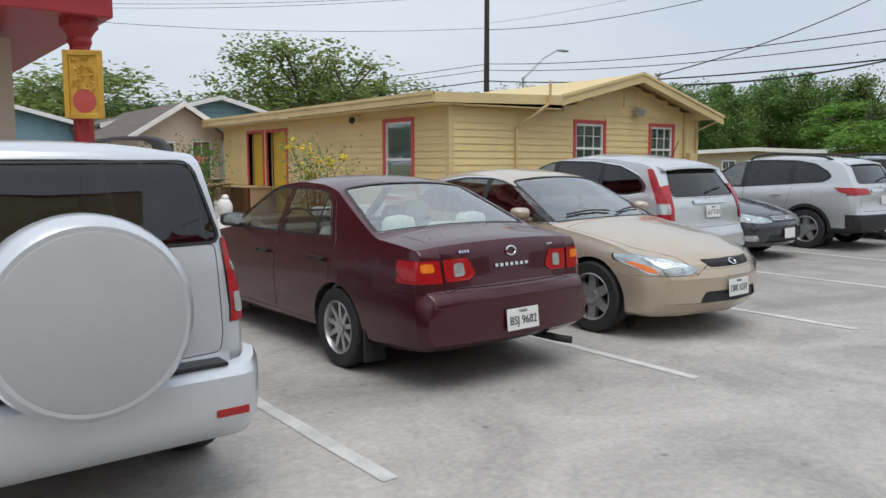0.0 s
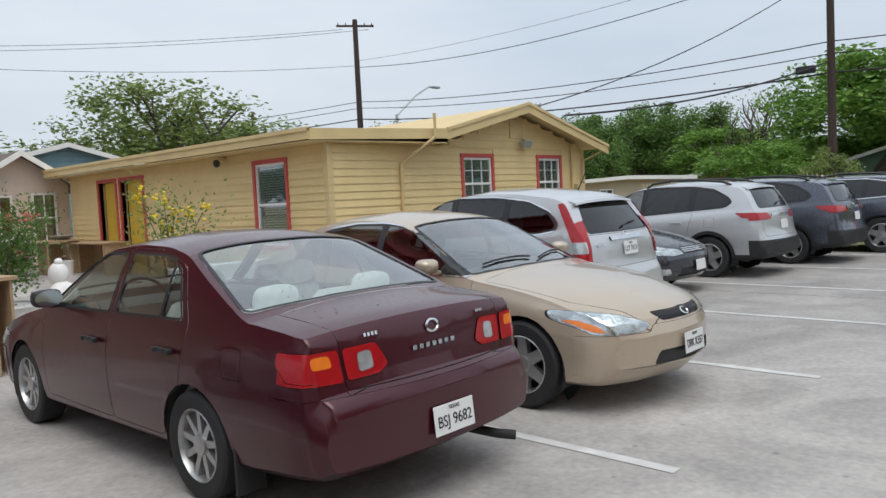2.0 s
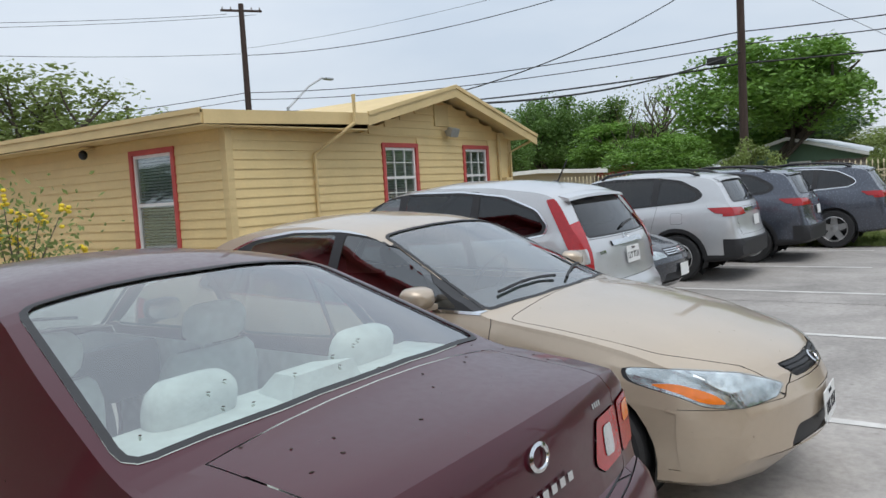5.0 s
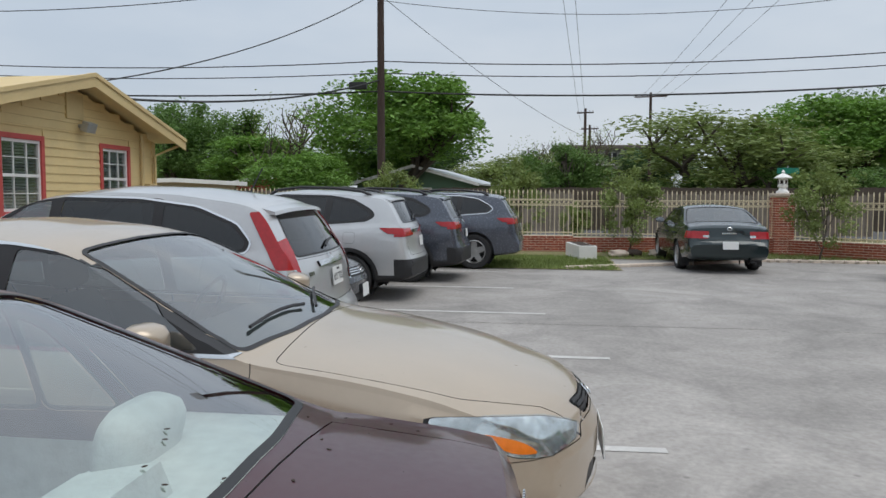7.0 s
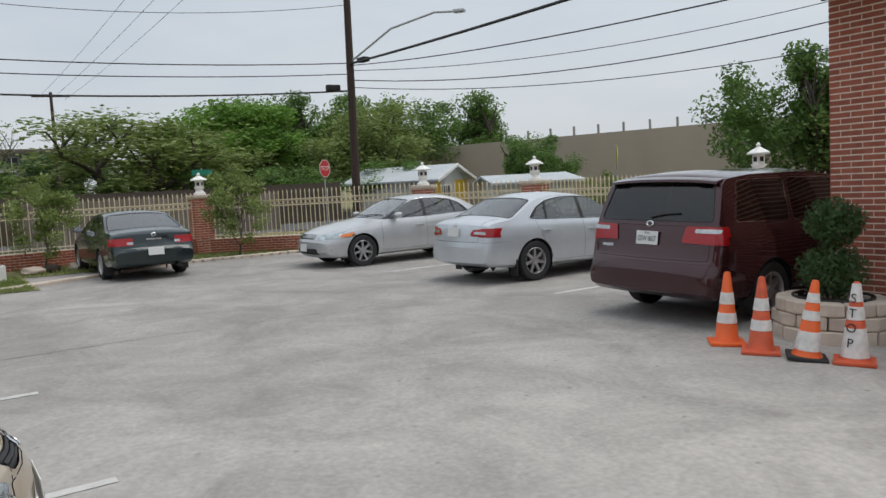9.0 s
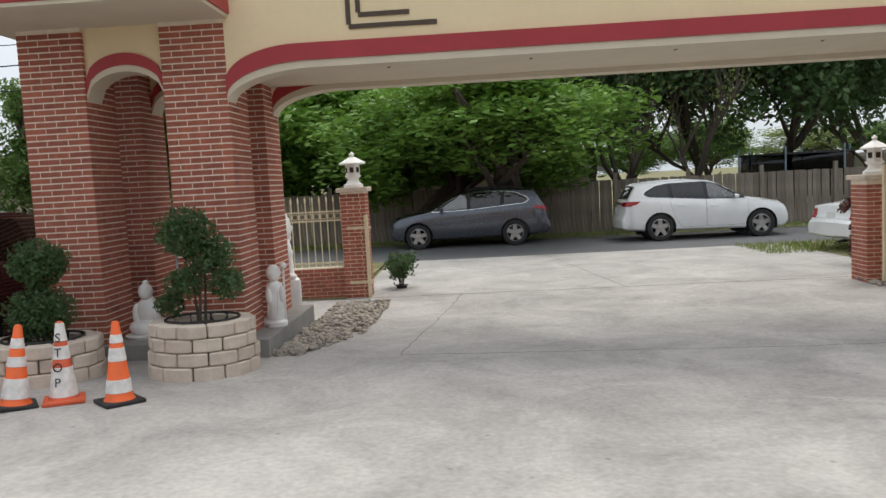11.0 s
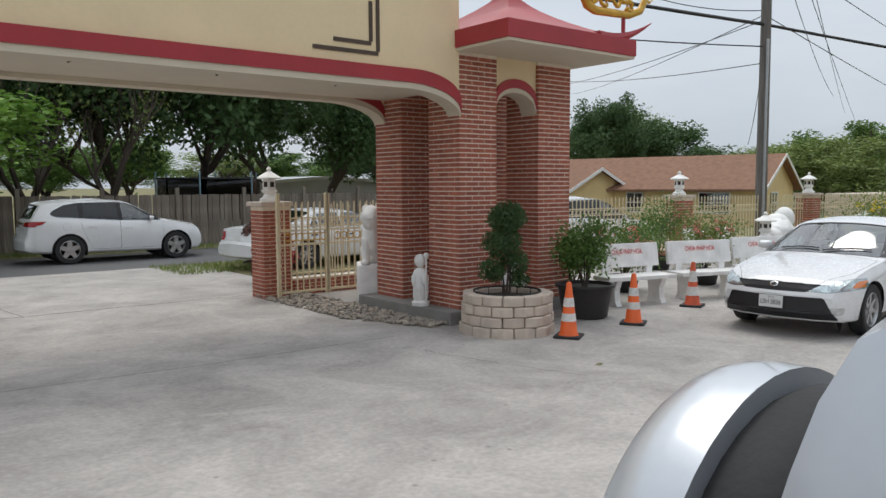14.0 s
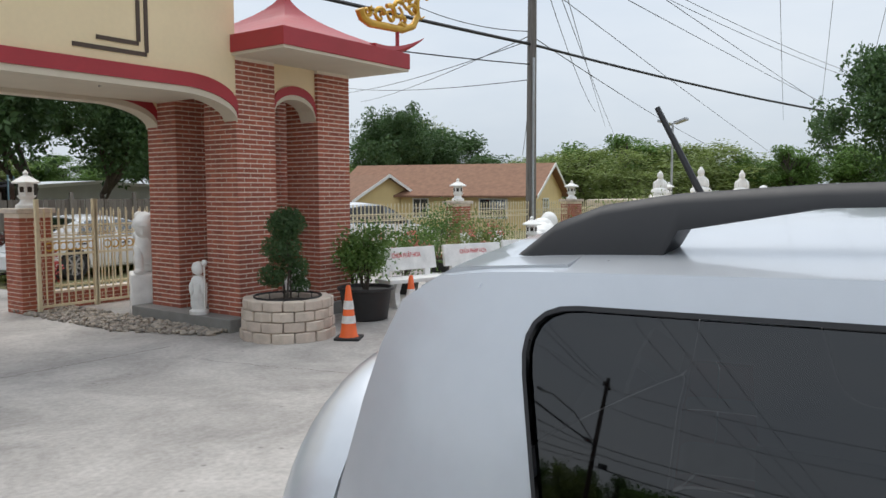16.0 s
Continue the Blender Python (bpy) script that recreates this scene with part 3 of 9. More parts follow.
def wall_with_holes(bm, x0, x1, z0, z1, holes, t, gable_top=None):
    """A wall from 0 to t behind the local xz plane, in pieces round its openings."""
    xs = sorted({x0, x1, *[h[0] for h in holes], *[h[1] for h in holes]})
    for a, b in zip(xs, xs[1:]):
        c = (a + b) / 2
        cuts = sorted((h[2], h[3]) for h in holes if h[0] < c < h[1])
        z = z0
        for q0, q1 in cuts:
            if q0 > z:
                box(bm, a, b, 0, t, z, q0)
            z = q1
        if z < z1:
            box(bm, a, b, 0, t, z, z1)


def sash_window(m, w, h, label, blinds=True, grid=(2, 3), casing=None):
    """A window in its opening, local xz plane, facing -y, sill at z 0."""
    win = thing("window_1", m, label, "window", kind="structure")
    fr = bmesh.new()
    c = 0.085
    for a, b, p, q in ((-c, 0, -c, h + c), (w, w + c, -c, h + c), (0, w, h, h + c), (0, w, -c, 0)):
        box(fr, a, b, -0.045, 0.02, p, q, 0.006)
    part("window_casing", fr, casing or M["red_trim"], win)
    sa = bmesh.new()
    for a, b, p, q in ((0, 0.045, 0, h), (w - 0.045, w, 0, h), (0.045, w - 0.045, 0, 0.05), (0.045, w - 0.045, h - 0.05, h), (0.045, w - 0.045, h / 2 - 0.025, h / 2 + 0.025)):
        box(sa, a, b, -0.01, 0.03, p, q)
    for i in range(1, grid[0]):
        box(sa, w * i / grid[0] - 0.008, w * i / grid[0] + 0.008, 0.0, 0.02, 0.05, h - 0.05)
    for j in range(1, grid[1] * 2):
        if j != grid[1]:
            box(sa, 0.045, w - 0.045, 0.001, 0.019, h * j / grid[1] / 2 - 0.007, h * j / grid[1] / 2 + 0.007)
    part("window_frame", sa, M["white"], win)
    for zz in (0.05, h / 2 + 0.025):
        pane = part("pane", boxm(0.045, w - 0.045, 0.022, 0.026, zz, zz + h / 2 - 0.075), M["window_glass"], win)
        pane.visible_shadow = False
    # black sheet behind the sash paints the room's darkness
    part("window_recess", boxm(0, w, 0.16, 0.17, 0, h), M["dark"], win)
    if blinds:
        n = int(h / 0.05)
        for i in range(n):
            z = 0.03 + i * 0.05
            sl = bmesh.new()
            box(sl, 0.02, w - 0.02, -0.022, 0.022, -0.0015, 0.0015, m=Matrix.Translation((0, 0.055, z)) @ Matrix.Rotation(radians(-55), 4, "X"))
            part("blind_slat", sl, M["blind"], win)
    return win


HX, HY = 9.70, 12.2
HW, HL = 8.5, 11.6
house = thing("house", Matrix.Translation((0, 0, 0)), "yellow clapboard single-storey house with red window trim", "house")
hz = 0.05
gable_m = Matrix.Translation((HX, HY, 0))
long_m = Matrix.Translation((HX, HY + HL, 0)) @ Matrix.Rotation(radians(-90), 4, "Z")
EAVE = 2.84
g_holes = [(13.42 - HX, 14.38 - HX, 1.45, 2.60), (16.2 - HX, 17.10 - HX, 1.45, 2.60)]
l_holes = [(HL - (14.5 - HY), HL - (13.48 - HY), 0.95, 2.58), (HL - (21.9 - HY), HL - (20.9 - HY), 0.3, 2.58), (HL - (20.6 - HY), HL - (19.4 - HY), 0.3, 2.58)]
core = bmesh.new()
wall_with_holes(core, 0, HW, hz - 0.3, EAVE, g_holes, 0.14)
part("wall", core, M["siding"], house, m=gable_m)
core = bmesh.new()
wall_with_holes(core, 0, HL, hz - 0.3, EAVE, l_holes, 0.14)
part("wall", core, M["siding"], house, m=long_m)
part("wall", boxm(HX + HW - 0.14, HX + HW, HY + 0.14, HY + HL, hz - 0.3, EAVE), M["siding"], house)
part("wall", boxm(HX + 0.14, HX + HW - 0.14, HY + HL - 0.14, HY + HL, hz - 0.3, EAVE), M["siding"], house)
clapboard(house, 0, HW, hz, EAVE, gable_m, [(a - 0.085, b + 0.085, c - 0.085, d + 0.085) for a, b, c, d in g_holes])
clapboard(house, 0, HL, hz, EAVE, long_m, [(a - 0.085, b + 0.085, c - 0.085, d + 0.085) for a, b, c, d in l_holes])
# pediment over the gable front
gx0, gx1, gpk, gpz = 12.75 - HX, 18.2 - HX, 15.35 - HX, 3.62
ped = bmesh.new()
a = [ped.verts.new(v) for v in ((gx0, 0, EAVE), (gx1, 0, EAVE), (gpk, 0, gpz))]
b = [ped.verts.new(v) for v in ((gx0, 0.14, EAVE), (gx1, 0.14, EAVE), (gpk, 0.14, gpz))]
ped.faces.new(a), ped.faces.new(b[::-1])
for i in range(3):
    ped.faces.new((a[i], b[i], b[(i + 1) % 3], a[(i + 1) % 3]))
part("gable", ped, M["siding"], house, m=gable_m)


def gable_span(z):
    k = (z - EAVE) / (gpz - EAVE)
    return gx0 + (gpk - gx0) * k, gx1 + (gpk - gx1) * k


clapboard(house, gx0, gx1, EAVE, gpz - 0.1, gable_m, gable=gable_span)
# roof: low ridge running back from the gable, with boxed eaves
OV = 0.5


def roof_piece(nm, pts, t, material):
    bm = bmesh.new()
    hi = [bm.verts.new(p) for p in pts]
    lo = [bm.verts.new((p[0], p[1], p[2] - t)) for p in pts]
    bm.faces.new(hi), bm.faces.new(lo[::-1])
    k = len(pts)
    for i in range(k):
        bm.faces.new((hi[i], lo[i], lo[(i + 1) % k], hi[(i + 1) % k]))
    bmesh.ops.recalc_face_normals(bm, faces=bm.faces)
    return part(nm, bm, material, house)


PK, PKZ = 15.2, 3.80
y0, y1 = HY - OV, HY + HL + OV
# the left slope starts at the hip in front and follows the long wall back
roof_piece("roof", [(HX - OV, y0 + 0.35, 3.05), (12.4, y0, 3.12), (PK, y0, PKZ), (PK, y1, PKZ), (HX - OV, y1, 3.05)], 0.05, M["yellow_trim"])
roof_piece("roof", [(PK, y0, PKZ), (18.65, y0, 2.90), (18.65, y1, 2.90), (PK, y1, PKZ)], 0.05, M["yellow_trim"])


def fascia(nm, p, q, h, t=0.03, drop=0.0):
    p, q = Vector(p), Vector(q)
    d = (q - p)
    bm = bmesh.new()
    side = Vector((d.y, -d.x, 0)).normalized() * t
    vs = []
    for o in (Vector(), side):
        for e in (p, q):
            vs += [bm.verts.new(e + o + Vector((0, 0, -drop))), bm.verts.new(e + o + Vector((0, 0, -h - drop)))]
    for f in ((0, 2, 3, 1), (4, 5, 7, 6), (0, 4, 6, 2), (1, 3, 7, 5), (0, 1, 5, 4), (2, 6, 7, 3)):
        bm.faces.new([vs[i] for i in f])
    bmesh.ops.recalc_face_normals(bm, faces=bm.faces)
    return part(nm, bm, M["yellow_trim"], house)


fascia("fascia_board", (HX - OV, y1, 3.065), (HX - OV, y0 + 0.35, 3.065), 0.19)
fascia("fascia_board", (HX - OV, y0 + 0.35, 3.065), (12.4, y0, 3.135), 0.20)
fascia("fascia_board", (12.4, y0, 3.135), (PK, y0, PKZ + 0.015), 0.22)
fascia("fascia_board", (PK, y0, PKZ + 0.015), (18.65, y0, 2.915), 0.22)
fascia("fascia_cap", (HX - OV, y1, 3.09), (HX - OV, y0 + 0.35, 3.09), 0.07, 0.055)
fascia("fascia_cap", (12.4, y0, 3.16), (PK, y0, PKZ + 0.04), 0.07, 0.055)
fascia("fascia_cap", (PK, y0, PKZ + 0.04), (18.65, y0, 2.94), 0.07, 0.055)
sof = bmesh.new()
for p in ([(HX - OV, y0 + .35), (HX, HY), (HX, HY + HL), (HX - OV, y1)], [(HX - OV, y0 + .35), (12.4, y0), (12.4, HY), (HX, HY)]):
    slab(sof, p, EAVE + 0.0, EAVE + 0.02)
part("soffit", sof, M["yellow_trim"], house)
# corner boards, vent, pipes and lamps
for x, y in ((HX - 0.035, HY - 0.035), (HX + HW - 0.1, HY - 0.035)):
    part("corner_board", boxm(x, x + 0.13, y, y + 0.13, hz, EAVE, 0.006), M["yellow_trim"], house)
part("gable_vent", boxm(15.1, 15.6, HY - 0.05, HY, 3.05, 3.5, 0.01), M["yellow_trim"], house)
pb = bmesh.new()
tube(pb, [(12.0, y0 - 0.06, 3.42), (12.0, y0 - 0.06, 2.95), (11.5, HY - 0.07, 2.45), (11.5, HY - 0.07, 0.15)], 0.035, 8)
part("vent_pipe", pb, M["yellow_trim"], house)
part("vent_pipe", tube(bmesh.new(), [(17.6, HY - 0.07, 2.95), (17.6, HY - 0.07, 0.15)], 0.035, 8), M["yellow_trim"], house)
part("downspout", tube(bmesh.new(), [(18.6, y0 + 0.1, 2.8), (18.12, HY - 0.08, 2.55), (18.12, HY - 0.08, 0.15)], 0.03, 8), M["yellow_trim"], house)
part("gas_meter_box", boxm(17.7, 18.0, HY - 0.18, HY - 0.03, 1.5, 1.95, 0.01), M["yellow_trim"], house)
fl = thing("flood_light", Matrix.Translation((15.5, HY - 0.16, 2.95)), "small grey flood light under the gable", "flood light")
part("lamp_head", boxm(-0.14, 0.14, -0.12, 0.02, -0.1, 0.08, 0.02, m=Matrix.Rotation(radians(20), 4, "X")), M["steel"], fl)
part("bracket", boxm(-0.03, 0.03, 0.0, 0.14, -0.03, 0.03), M["steel"], fl)
cm = thing("wall_lamp", Matrix.Translation((HX - 0.03, 15.65, 2.72)), "round wall lamp on a bracket under the eave", "wall lamp")
part("lamp_head", ball(bmesh.new(), (-0.16, 0, -0.03), (0.075, 0.075, 0.085), 12), M["plastic"], cm, smooth=50)
part("bracket", boxm(-0.2, 0.0, -0.12, 0.12, 0.05, 0.07), M["yellow_trim"], cm)
for (a, b, c, d) in g_holes:
    sash_window(gable_m @ Matrix.Translation((a, 0, c)), b - a, d - c, "white window with half-closed blinds and red casing", grid=(3, 2))
a, b, c, d = l_holes[0]
sash_window(long_m @ Matrix.Translation((a, 0, c)), b - a, d - c, "tall white window with blinds and red casing", grid=(1, 1))
for k, (a, b, c, d) in enumerate(l_holes[1:]):
    dr = thing("door_1", long_m @ Matrix.Translation((a, 0, c)), "open serving hatch with red frame and ochre panel", "hatch", kind="structure")
    fr = bmesh.new()
    w, h = b - a, d - c
    for p in ((-0.085, 0, -0.05, h + 0.085), (w, w + 0.085, -0.05, h + 0.085), (0, w, h, h + 0.085)):
        box(fr, p[0], p[1], -0.045, 0.1, p[2], p[3], 0.005)
    part("door_frame", fr, M["red_trim"], dr)
    part("door_leaf", boxm(w * 0.12, w - 0.01, 0.10, 0.14, 0, h), M["ochre"], dr)
    part("door_handle", ball(bmesh.new(), (w * 0.85, 0.14, h * 0.42), (0.03, 0.03, 0.03), 10), M["steel"], dr)
    # black sheet behind the hatch in place of an unlit kitchen
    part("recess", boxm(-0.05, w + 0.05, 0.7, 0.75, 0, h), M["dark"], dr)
ct = thing("counter", long_m @ Matrix.Translation((0, 0, 0.05)), "plywood serving counter under the hatches", "counter")
part("countertop", boxm(-0.8, 3.6, -0.75, -0.03, 0.96, 1.0, 0.004), M["plywood"], ct)
for x in (-0.7, 1.4, 3.5):
    part("leg", boxm(x - 0.05, x + 0.05, -0.7, -0.1, 0, 0.96), M["plywood"], ct)


# ---- temple gate ----
GATE = Matrix.Translation((-0.03, -4.45, 0))
gate = thing("gate", GATE, "red brick temple gate with a cream beam edged in red", "gate")
CW = 0.71
GTOP = 3.63
IN, GAP = 4.95, 0.88
DEPTH = 1.40
g_cols = []
for sx in (-1, 1):
    for k in (0, 1):
        for row in (0, 1):
            x0 = IN + k * (CW + GAP)
            x0 = x0 if sx > 0 else -x0 - CW
            g_cols.append((x0, -CW - row * DEPTH, sx, k, row))
base_z = {1: 0.12, -1: -0.02}


def brick_boxes(x0, y0, w, z0, z1):
    """Bricks (x, y, z, along) round a square column, running bond."""
    bl, bh, jt = 0.2035, 0.0527, 0.0155
    out = []
    n = int((z1 - z0) / (bh + jt))
    for i in range(n):
        z = z0 + i * (bh + jt)
        for side in range(4):
            off = (i + side) % 2
            segs = [(0.0, 0.228), (0.2385, 0.4665), (0.477, w)] if off else [(0.0, 0.115), (0.1255, 0.3535), (0.364, 0.592), (0.6025, w)]
            for a, b in segs:
                out.append((side, a, b, z, z + bh))
    return out


def add_brick(bm, side, a, b, z0, z1, x0, y0, w, proud=0.0025):
    t = 0.03
    if side == 0:
        box(bm, x0 + a, x0 + b, y0 - proud, y0 + t, z0, z1)
    elif side == 1:
        box(bm, x0 + w - t, x0 + w + proud, y0 + a, y0 + b, z0, z1)
    elif side == 2:
        box(bm, x0 + w - b, x0 + w - a, y0 + w - t, y0 + w + proud, z0, z1)
    else:
        box(bm, x0 - proud, x0 + t, y0 + w - b, y0 + w - a, z0, z1)


brick_jobs = []
for x0, y0, sx, k, row in g_cols:
    zb0 = base_z[sx]
    col = part("column", boxm(x0 + 0.001, x0 + CW - 0.001, y0 + 0.001, y0 + CW - 0.001, zb0, GTOP), M["mortar"], gate, "red brick column with pale mortar joints")
    bricks = brick_boxes(x0, y0, CW, zb0, GTOP)
    if row == 0 and k == 0:
        near = [q for q in bricks if q[0] in (2, 1 if sx < 0 else 3) and q[3] < 2.6]
        keep = set(near[:290])
        rest = [q for q in bricks if q not in keep]
        brick_jobs.append((col, sorted(keep, key=lambda q: q[3]), x0, y0))
    else:
        rest = bricks
    bm = bmesh.new()
    for q in rest:
        add_brick(bm, *q, x0, y0, CW)
    ob = part("brickwork", bm, M["brick"], col)
    ob["kind"] = "stuff"
for sx in (-1, 1):
    x0, x1 = sorted((sx * (IN - 0.28), sx * (IN + 2 * CW + GAP + 0.15)))
    part("plinth", boxm(x0, x1, -DEPTH - CW - 0.15, 0.12, base_z[sx] - 0.45, base_z[sx], 0.012), M["plinth"], gate, "grey stone plinth")

# beam: cream wall with rounded lower corners, red band and cream moulding, front and back
def beam_curve(off, n=18):
    """Lower edge of the opening from one column to the other: flat with rounded drops at its ends."""
    r = 1.0
    zf = 3.05 + off
    zlow = 2.72 + off * 0.9
    x1 = IN + 0.0
    pts = []
    for i in range(n + 1):
        a = math.pi / 2 * i / n
        pts.append((-x1 + (r - off * 0.6) * (1 - math.cos(a)) * 0.95, zlow + (zf - zlow) * math.sin(a)))
    return pts + [(-x, z) for x, z in pts[::-1]]


def beam_strip(nm, lo, hi, y0, y1, material, lab=""):
    bm = bmesh.new()
    k = len(lo)
    F = [[bm.verts.new((p[0], y, p[1])) for p in c] for y in (y0, y1) for c in (lo, hi)]
    for i in range(k - 1):
        bm.faces.new((F[0][i], F[0][i + 1], F[1][i + 1], F[1][i]))
        bm.faces.new((F[2][i + 1], F[2][i], F[3][i], F[3][i + 1]))
        bm.faces.new((F[0][i + 1], F[0][i], F[2][i], F[2][i + 1]))
        bm.faces.new((F[1][i], F[1][i + 1], F[3][i + 1], F[3][i]))
    bm.faces.new((F[0][0], F[1][0], F[3][0], F[2][0]))
    bm.faces.new((F[0][-1], F[2][-1], F[3][-1], F[1][-1]))
    bmesh.ops.recalc_face_normals(bm, faces=bm.faces)
    return part(nm, bm, material, gate, lab)


c0, c1, c2 = beam_curve(0.0), beam_curve(0.08), beam_curve(0.26)
flat = [(x, 5.6) for x, _ in c2]
BT = 0.0
for y0, y1 in ((-0.26, 0.0), (-DEPTH - CW + 0.0, -DEPTH - CW + 0.26)):
    s = 1 if y1 == 0.0 else -1
    fy0, fy1 = (y0, y1)
    beam_strip("beam_moulding", c0, c1, fy0 - (0.0 if s > 0 else 0.03), fy1 + (0.03 if s > 0 else 0.0), M["soffit"], "cream moulding")
    beam_strip("beam_band", c1, c2, fy0 - (0.0 if s > 0 else 0.05), fy1 + (0.05 if s > 0 else 0.0), M["red_paint"], "red band")
    beam_strip("beam_face", c2, flat, fy0, fy1, M["stucco"], "cream stucco face")
under = [(-IN, 3.11), (0.0, 3.11), (IN, 3.11)]
bm = bmesh.new()
grid_mesh(bm, [[Vector((x, y, z)) for x, z in under] for y in (-DEPTH - CW + 0.2, -0.2)])
part("beam_underside", bm, M["soffit"], gate)
for x in np.linspace(-3.2, 3.2, 5):
    part("hook", tube(bmesh.new(), [(x, -0.4, 3.12), (x, -0.4, 3.07), (x + 0.03, -0.4, 3.06)], 0.012, 6), M["plinth"], gate)
# brown fret lines on the cream face
def fret(sx, y):
    for o, ln in ((0.0, 0.95), (0.12, 0.55)):
        x, z = sx * (IN - 1.37 - o * 0.9), 3.43 + o
        b1 = boxm(min(x, x - sx * ln), max(x, x - sx * ln), y, y + 0.012, z, z + 0.05)
        part("fret_line", b1, M["brown_line"], gate)
        part("fret_line", boxm(x - 0.025, x + 0.025, y, y + 0.013, z + 0.05, z + (0.95 if o == 0 else 0.55)), M["brown_line"], gate)


for sx in (-1, 1):
    fret(sx, 0.003)
# side arches between the paired columns and the small swept roofs over them
def arch(sx, y0, y1):
    xa, xb = IN + CW, IN + CW + GAP
    n = 14
    for nm, o, mm, pr in (("arch_moulding", 0.0, M["soffit"], 0.02), ("arch_band", 0.07, M["red_paint"], 0.035), ("arch_face", 0.20, M["stucco"], 0.0)):
        lo, hi = [], []
        for i in range(n + 1):
            u = -1 + 2 * i / n
            z = 2.84 + 0.30 * math.sqrt(max(0, 1 - u * u))
            lo.append((sx * ((xa + xb) / 2 + u * GAP / 2), z + o))
            hi.append((lo[-1][0], z + (0.07 if o == 0 else 0.20) if o < 0.2 else GTOP))
        beam_strip(nm, lo, hi, y0 - pr, y1 + pr, mm)


for sx in (-1, 1):
    arch(sx, -0.35, -0.06)
    arch(sx, -DEPTH - CW + 0.06, -DEPTH - CW + 0.35)
    xa, xb = sx * (IN - 0.06), sx * (IN + 2 * CW + GAP + 0.25)
    xl, xr = min(xa, xb), max(xa, xb)
    yl, yr = -DEPTH - CW - 1.05, 1.05
    part("soffit", boxm(xl, xr, yl, yr, GTOP, GTOP + 0.04), M["soffit"], gate)
    part("roof_fascia", boxm(xl - 0.02, xr + 0.02, yl - 0.02, yr + 0.02, GTOP + 0.04, GTOP + 0.28, 0.01), M["red_paint"], gate, "red painted roof edge")
    rb = bmesh.new()
    cx, cy = sx * (IN + CW + GAP / 2 - 0.3), yr - 0.95
    n = 12
    rings = []
    for j in range(n + 1):
        t = j / n
        k = (1 - t) ** 2.6
        z = GTOP + 0.28 + 0.90 * t
        rx0, rx1 = cx + (xl - cx) * k, cx + (xr - cx) * k
        ry0, ry1 = cy + (yl - cy) * k, cy + (yr - cy) * k
        rings.append([rb.verts.new(v) for v in ((rx0, ry0, z), (rx1, ry0, z), (rx1, ry1, z), (rx0, ry1, z))])
    for a, b in zip(rings, rings[1:]):
        for i in range(4):
            rb.faces.new((a[i], a[(i + 1) % 4], b[(i + 1) % 4], b[i]))
    part("roof", rb, M["red_paint"], gate, "swept red roof", smooth=50)
    # upturned corner horn with a gilded dragon-like scroll
    bx = xr if sx > 0 else xl
    ho = tube(bmesh.new(), [(bx + sx * (-0.75 + 1.15 * t / 8), yr - 0.10 * (1 - t / 8), GTOP + 0.24 + 0.34 * (t / 8) ** 2) for t in range(9)], 0.12, 6, 0.006)
    part("roof_horn", ho, M["red_paint"], gate)
    sc = thing("gilded_ornament", GATE @ Matrix.Translation(((xr if sx > 0 else xl) - sx * 0.2, yr - 0.06, GTOP + 0.56)) @ Matrix.Scale(1.4, 4), "gilded carved scroll ornament on the roof corner", "ornament")
    body = [(-0.62, 0.16), (-0.58, 0.08), (-0.46, 0.04), (-0.2, 0.05), (0.08, 0.06), (0.28, 0.13), (0.37, 0.26), (0.35, 0.40), (0.38, 0.50), (0.48, 0.53), (0.56, 0.49)]
    part("scroll_body", tube(bmesh.new(), [(sx * x, 0, z) for x, z in body], 0.05, 8, 0.028), M["gold"], sc, smooth=50)
    for cx, cz, r, turn, ph in ((-0.30, 0.15, 0.085, 1, 0.3), (-0.12, 0.19, 0.10, -1, 2.2), (0.03, 0.26, 0.11, 1, 1.0), (0.16, 0.36, 0.10, -1, 2.6), (0.27, 0.30, 0.075, 1, 0.0), (-0.50, 0.16, 0.06, -1, 1.0), (0.10, 0.16, 0.07, 1, 3.6), (0.25, 0.47, 0.065, 1, 2.0)):
        curl = [(sx * (cx + r * (1 - 0.75 * t / 14) * math.cos(ph + turn * 0.55 * t)), 0.012 * math.sin(t), cz + r * (1 - 0.75 * t / 14) * math.sin(ph + turn * 0.55 * t)) for t in range(15)]
        part("curl", tube(bmesh.new(), curl, 0.03, 6, 0.012), M["gold"], sc, smooth=60)
    for x0, z0, x1, z1, x2, z2 in ((0.50, 0.54, 0.46, 0.63, 0.36, 0.66), (0.40, 0.46, 0.31, 0.56, 0.22, 0.58), (0.55, 0.52, 0.60, 0.56, 0.64, 0.55), (0.36, 0.28, 0.44, 0.24, 0.50, 0.28)):
        part("plume", tube(bmesh.new(), [(sx * x0, 0, z0), (sx * x1, 0, z1), (sx * x2, 0, z2)], 0.022, 6, 0.006), M["gold"], sc, smooth=60)
    part("bracket", tube(bmesh.new(), [(0, 0, -0.14), (0, 0, 0.07)], 0.022, 6), M["red_paint"], sc)
# grooves where the fascia returns: shared rear wall above the beam
part("beam_top", boxm(-IN, IN, -DEPTH - CW, 0.0, 5.6, 5.65), M["red_paint"], gate)

# ---- vehicles ----


def smooth_curve(keys, s, k=0.05):
    """Linear keys (position, value), softened over k metres."""
    xs, ys = [a for a, _ in keys], [b for _, b in keys]
    off = np.linspace(-k, k, 7)
    return np.mean([np.interp(s + o, xs, ys) for o in off], axis=0)


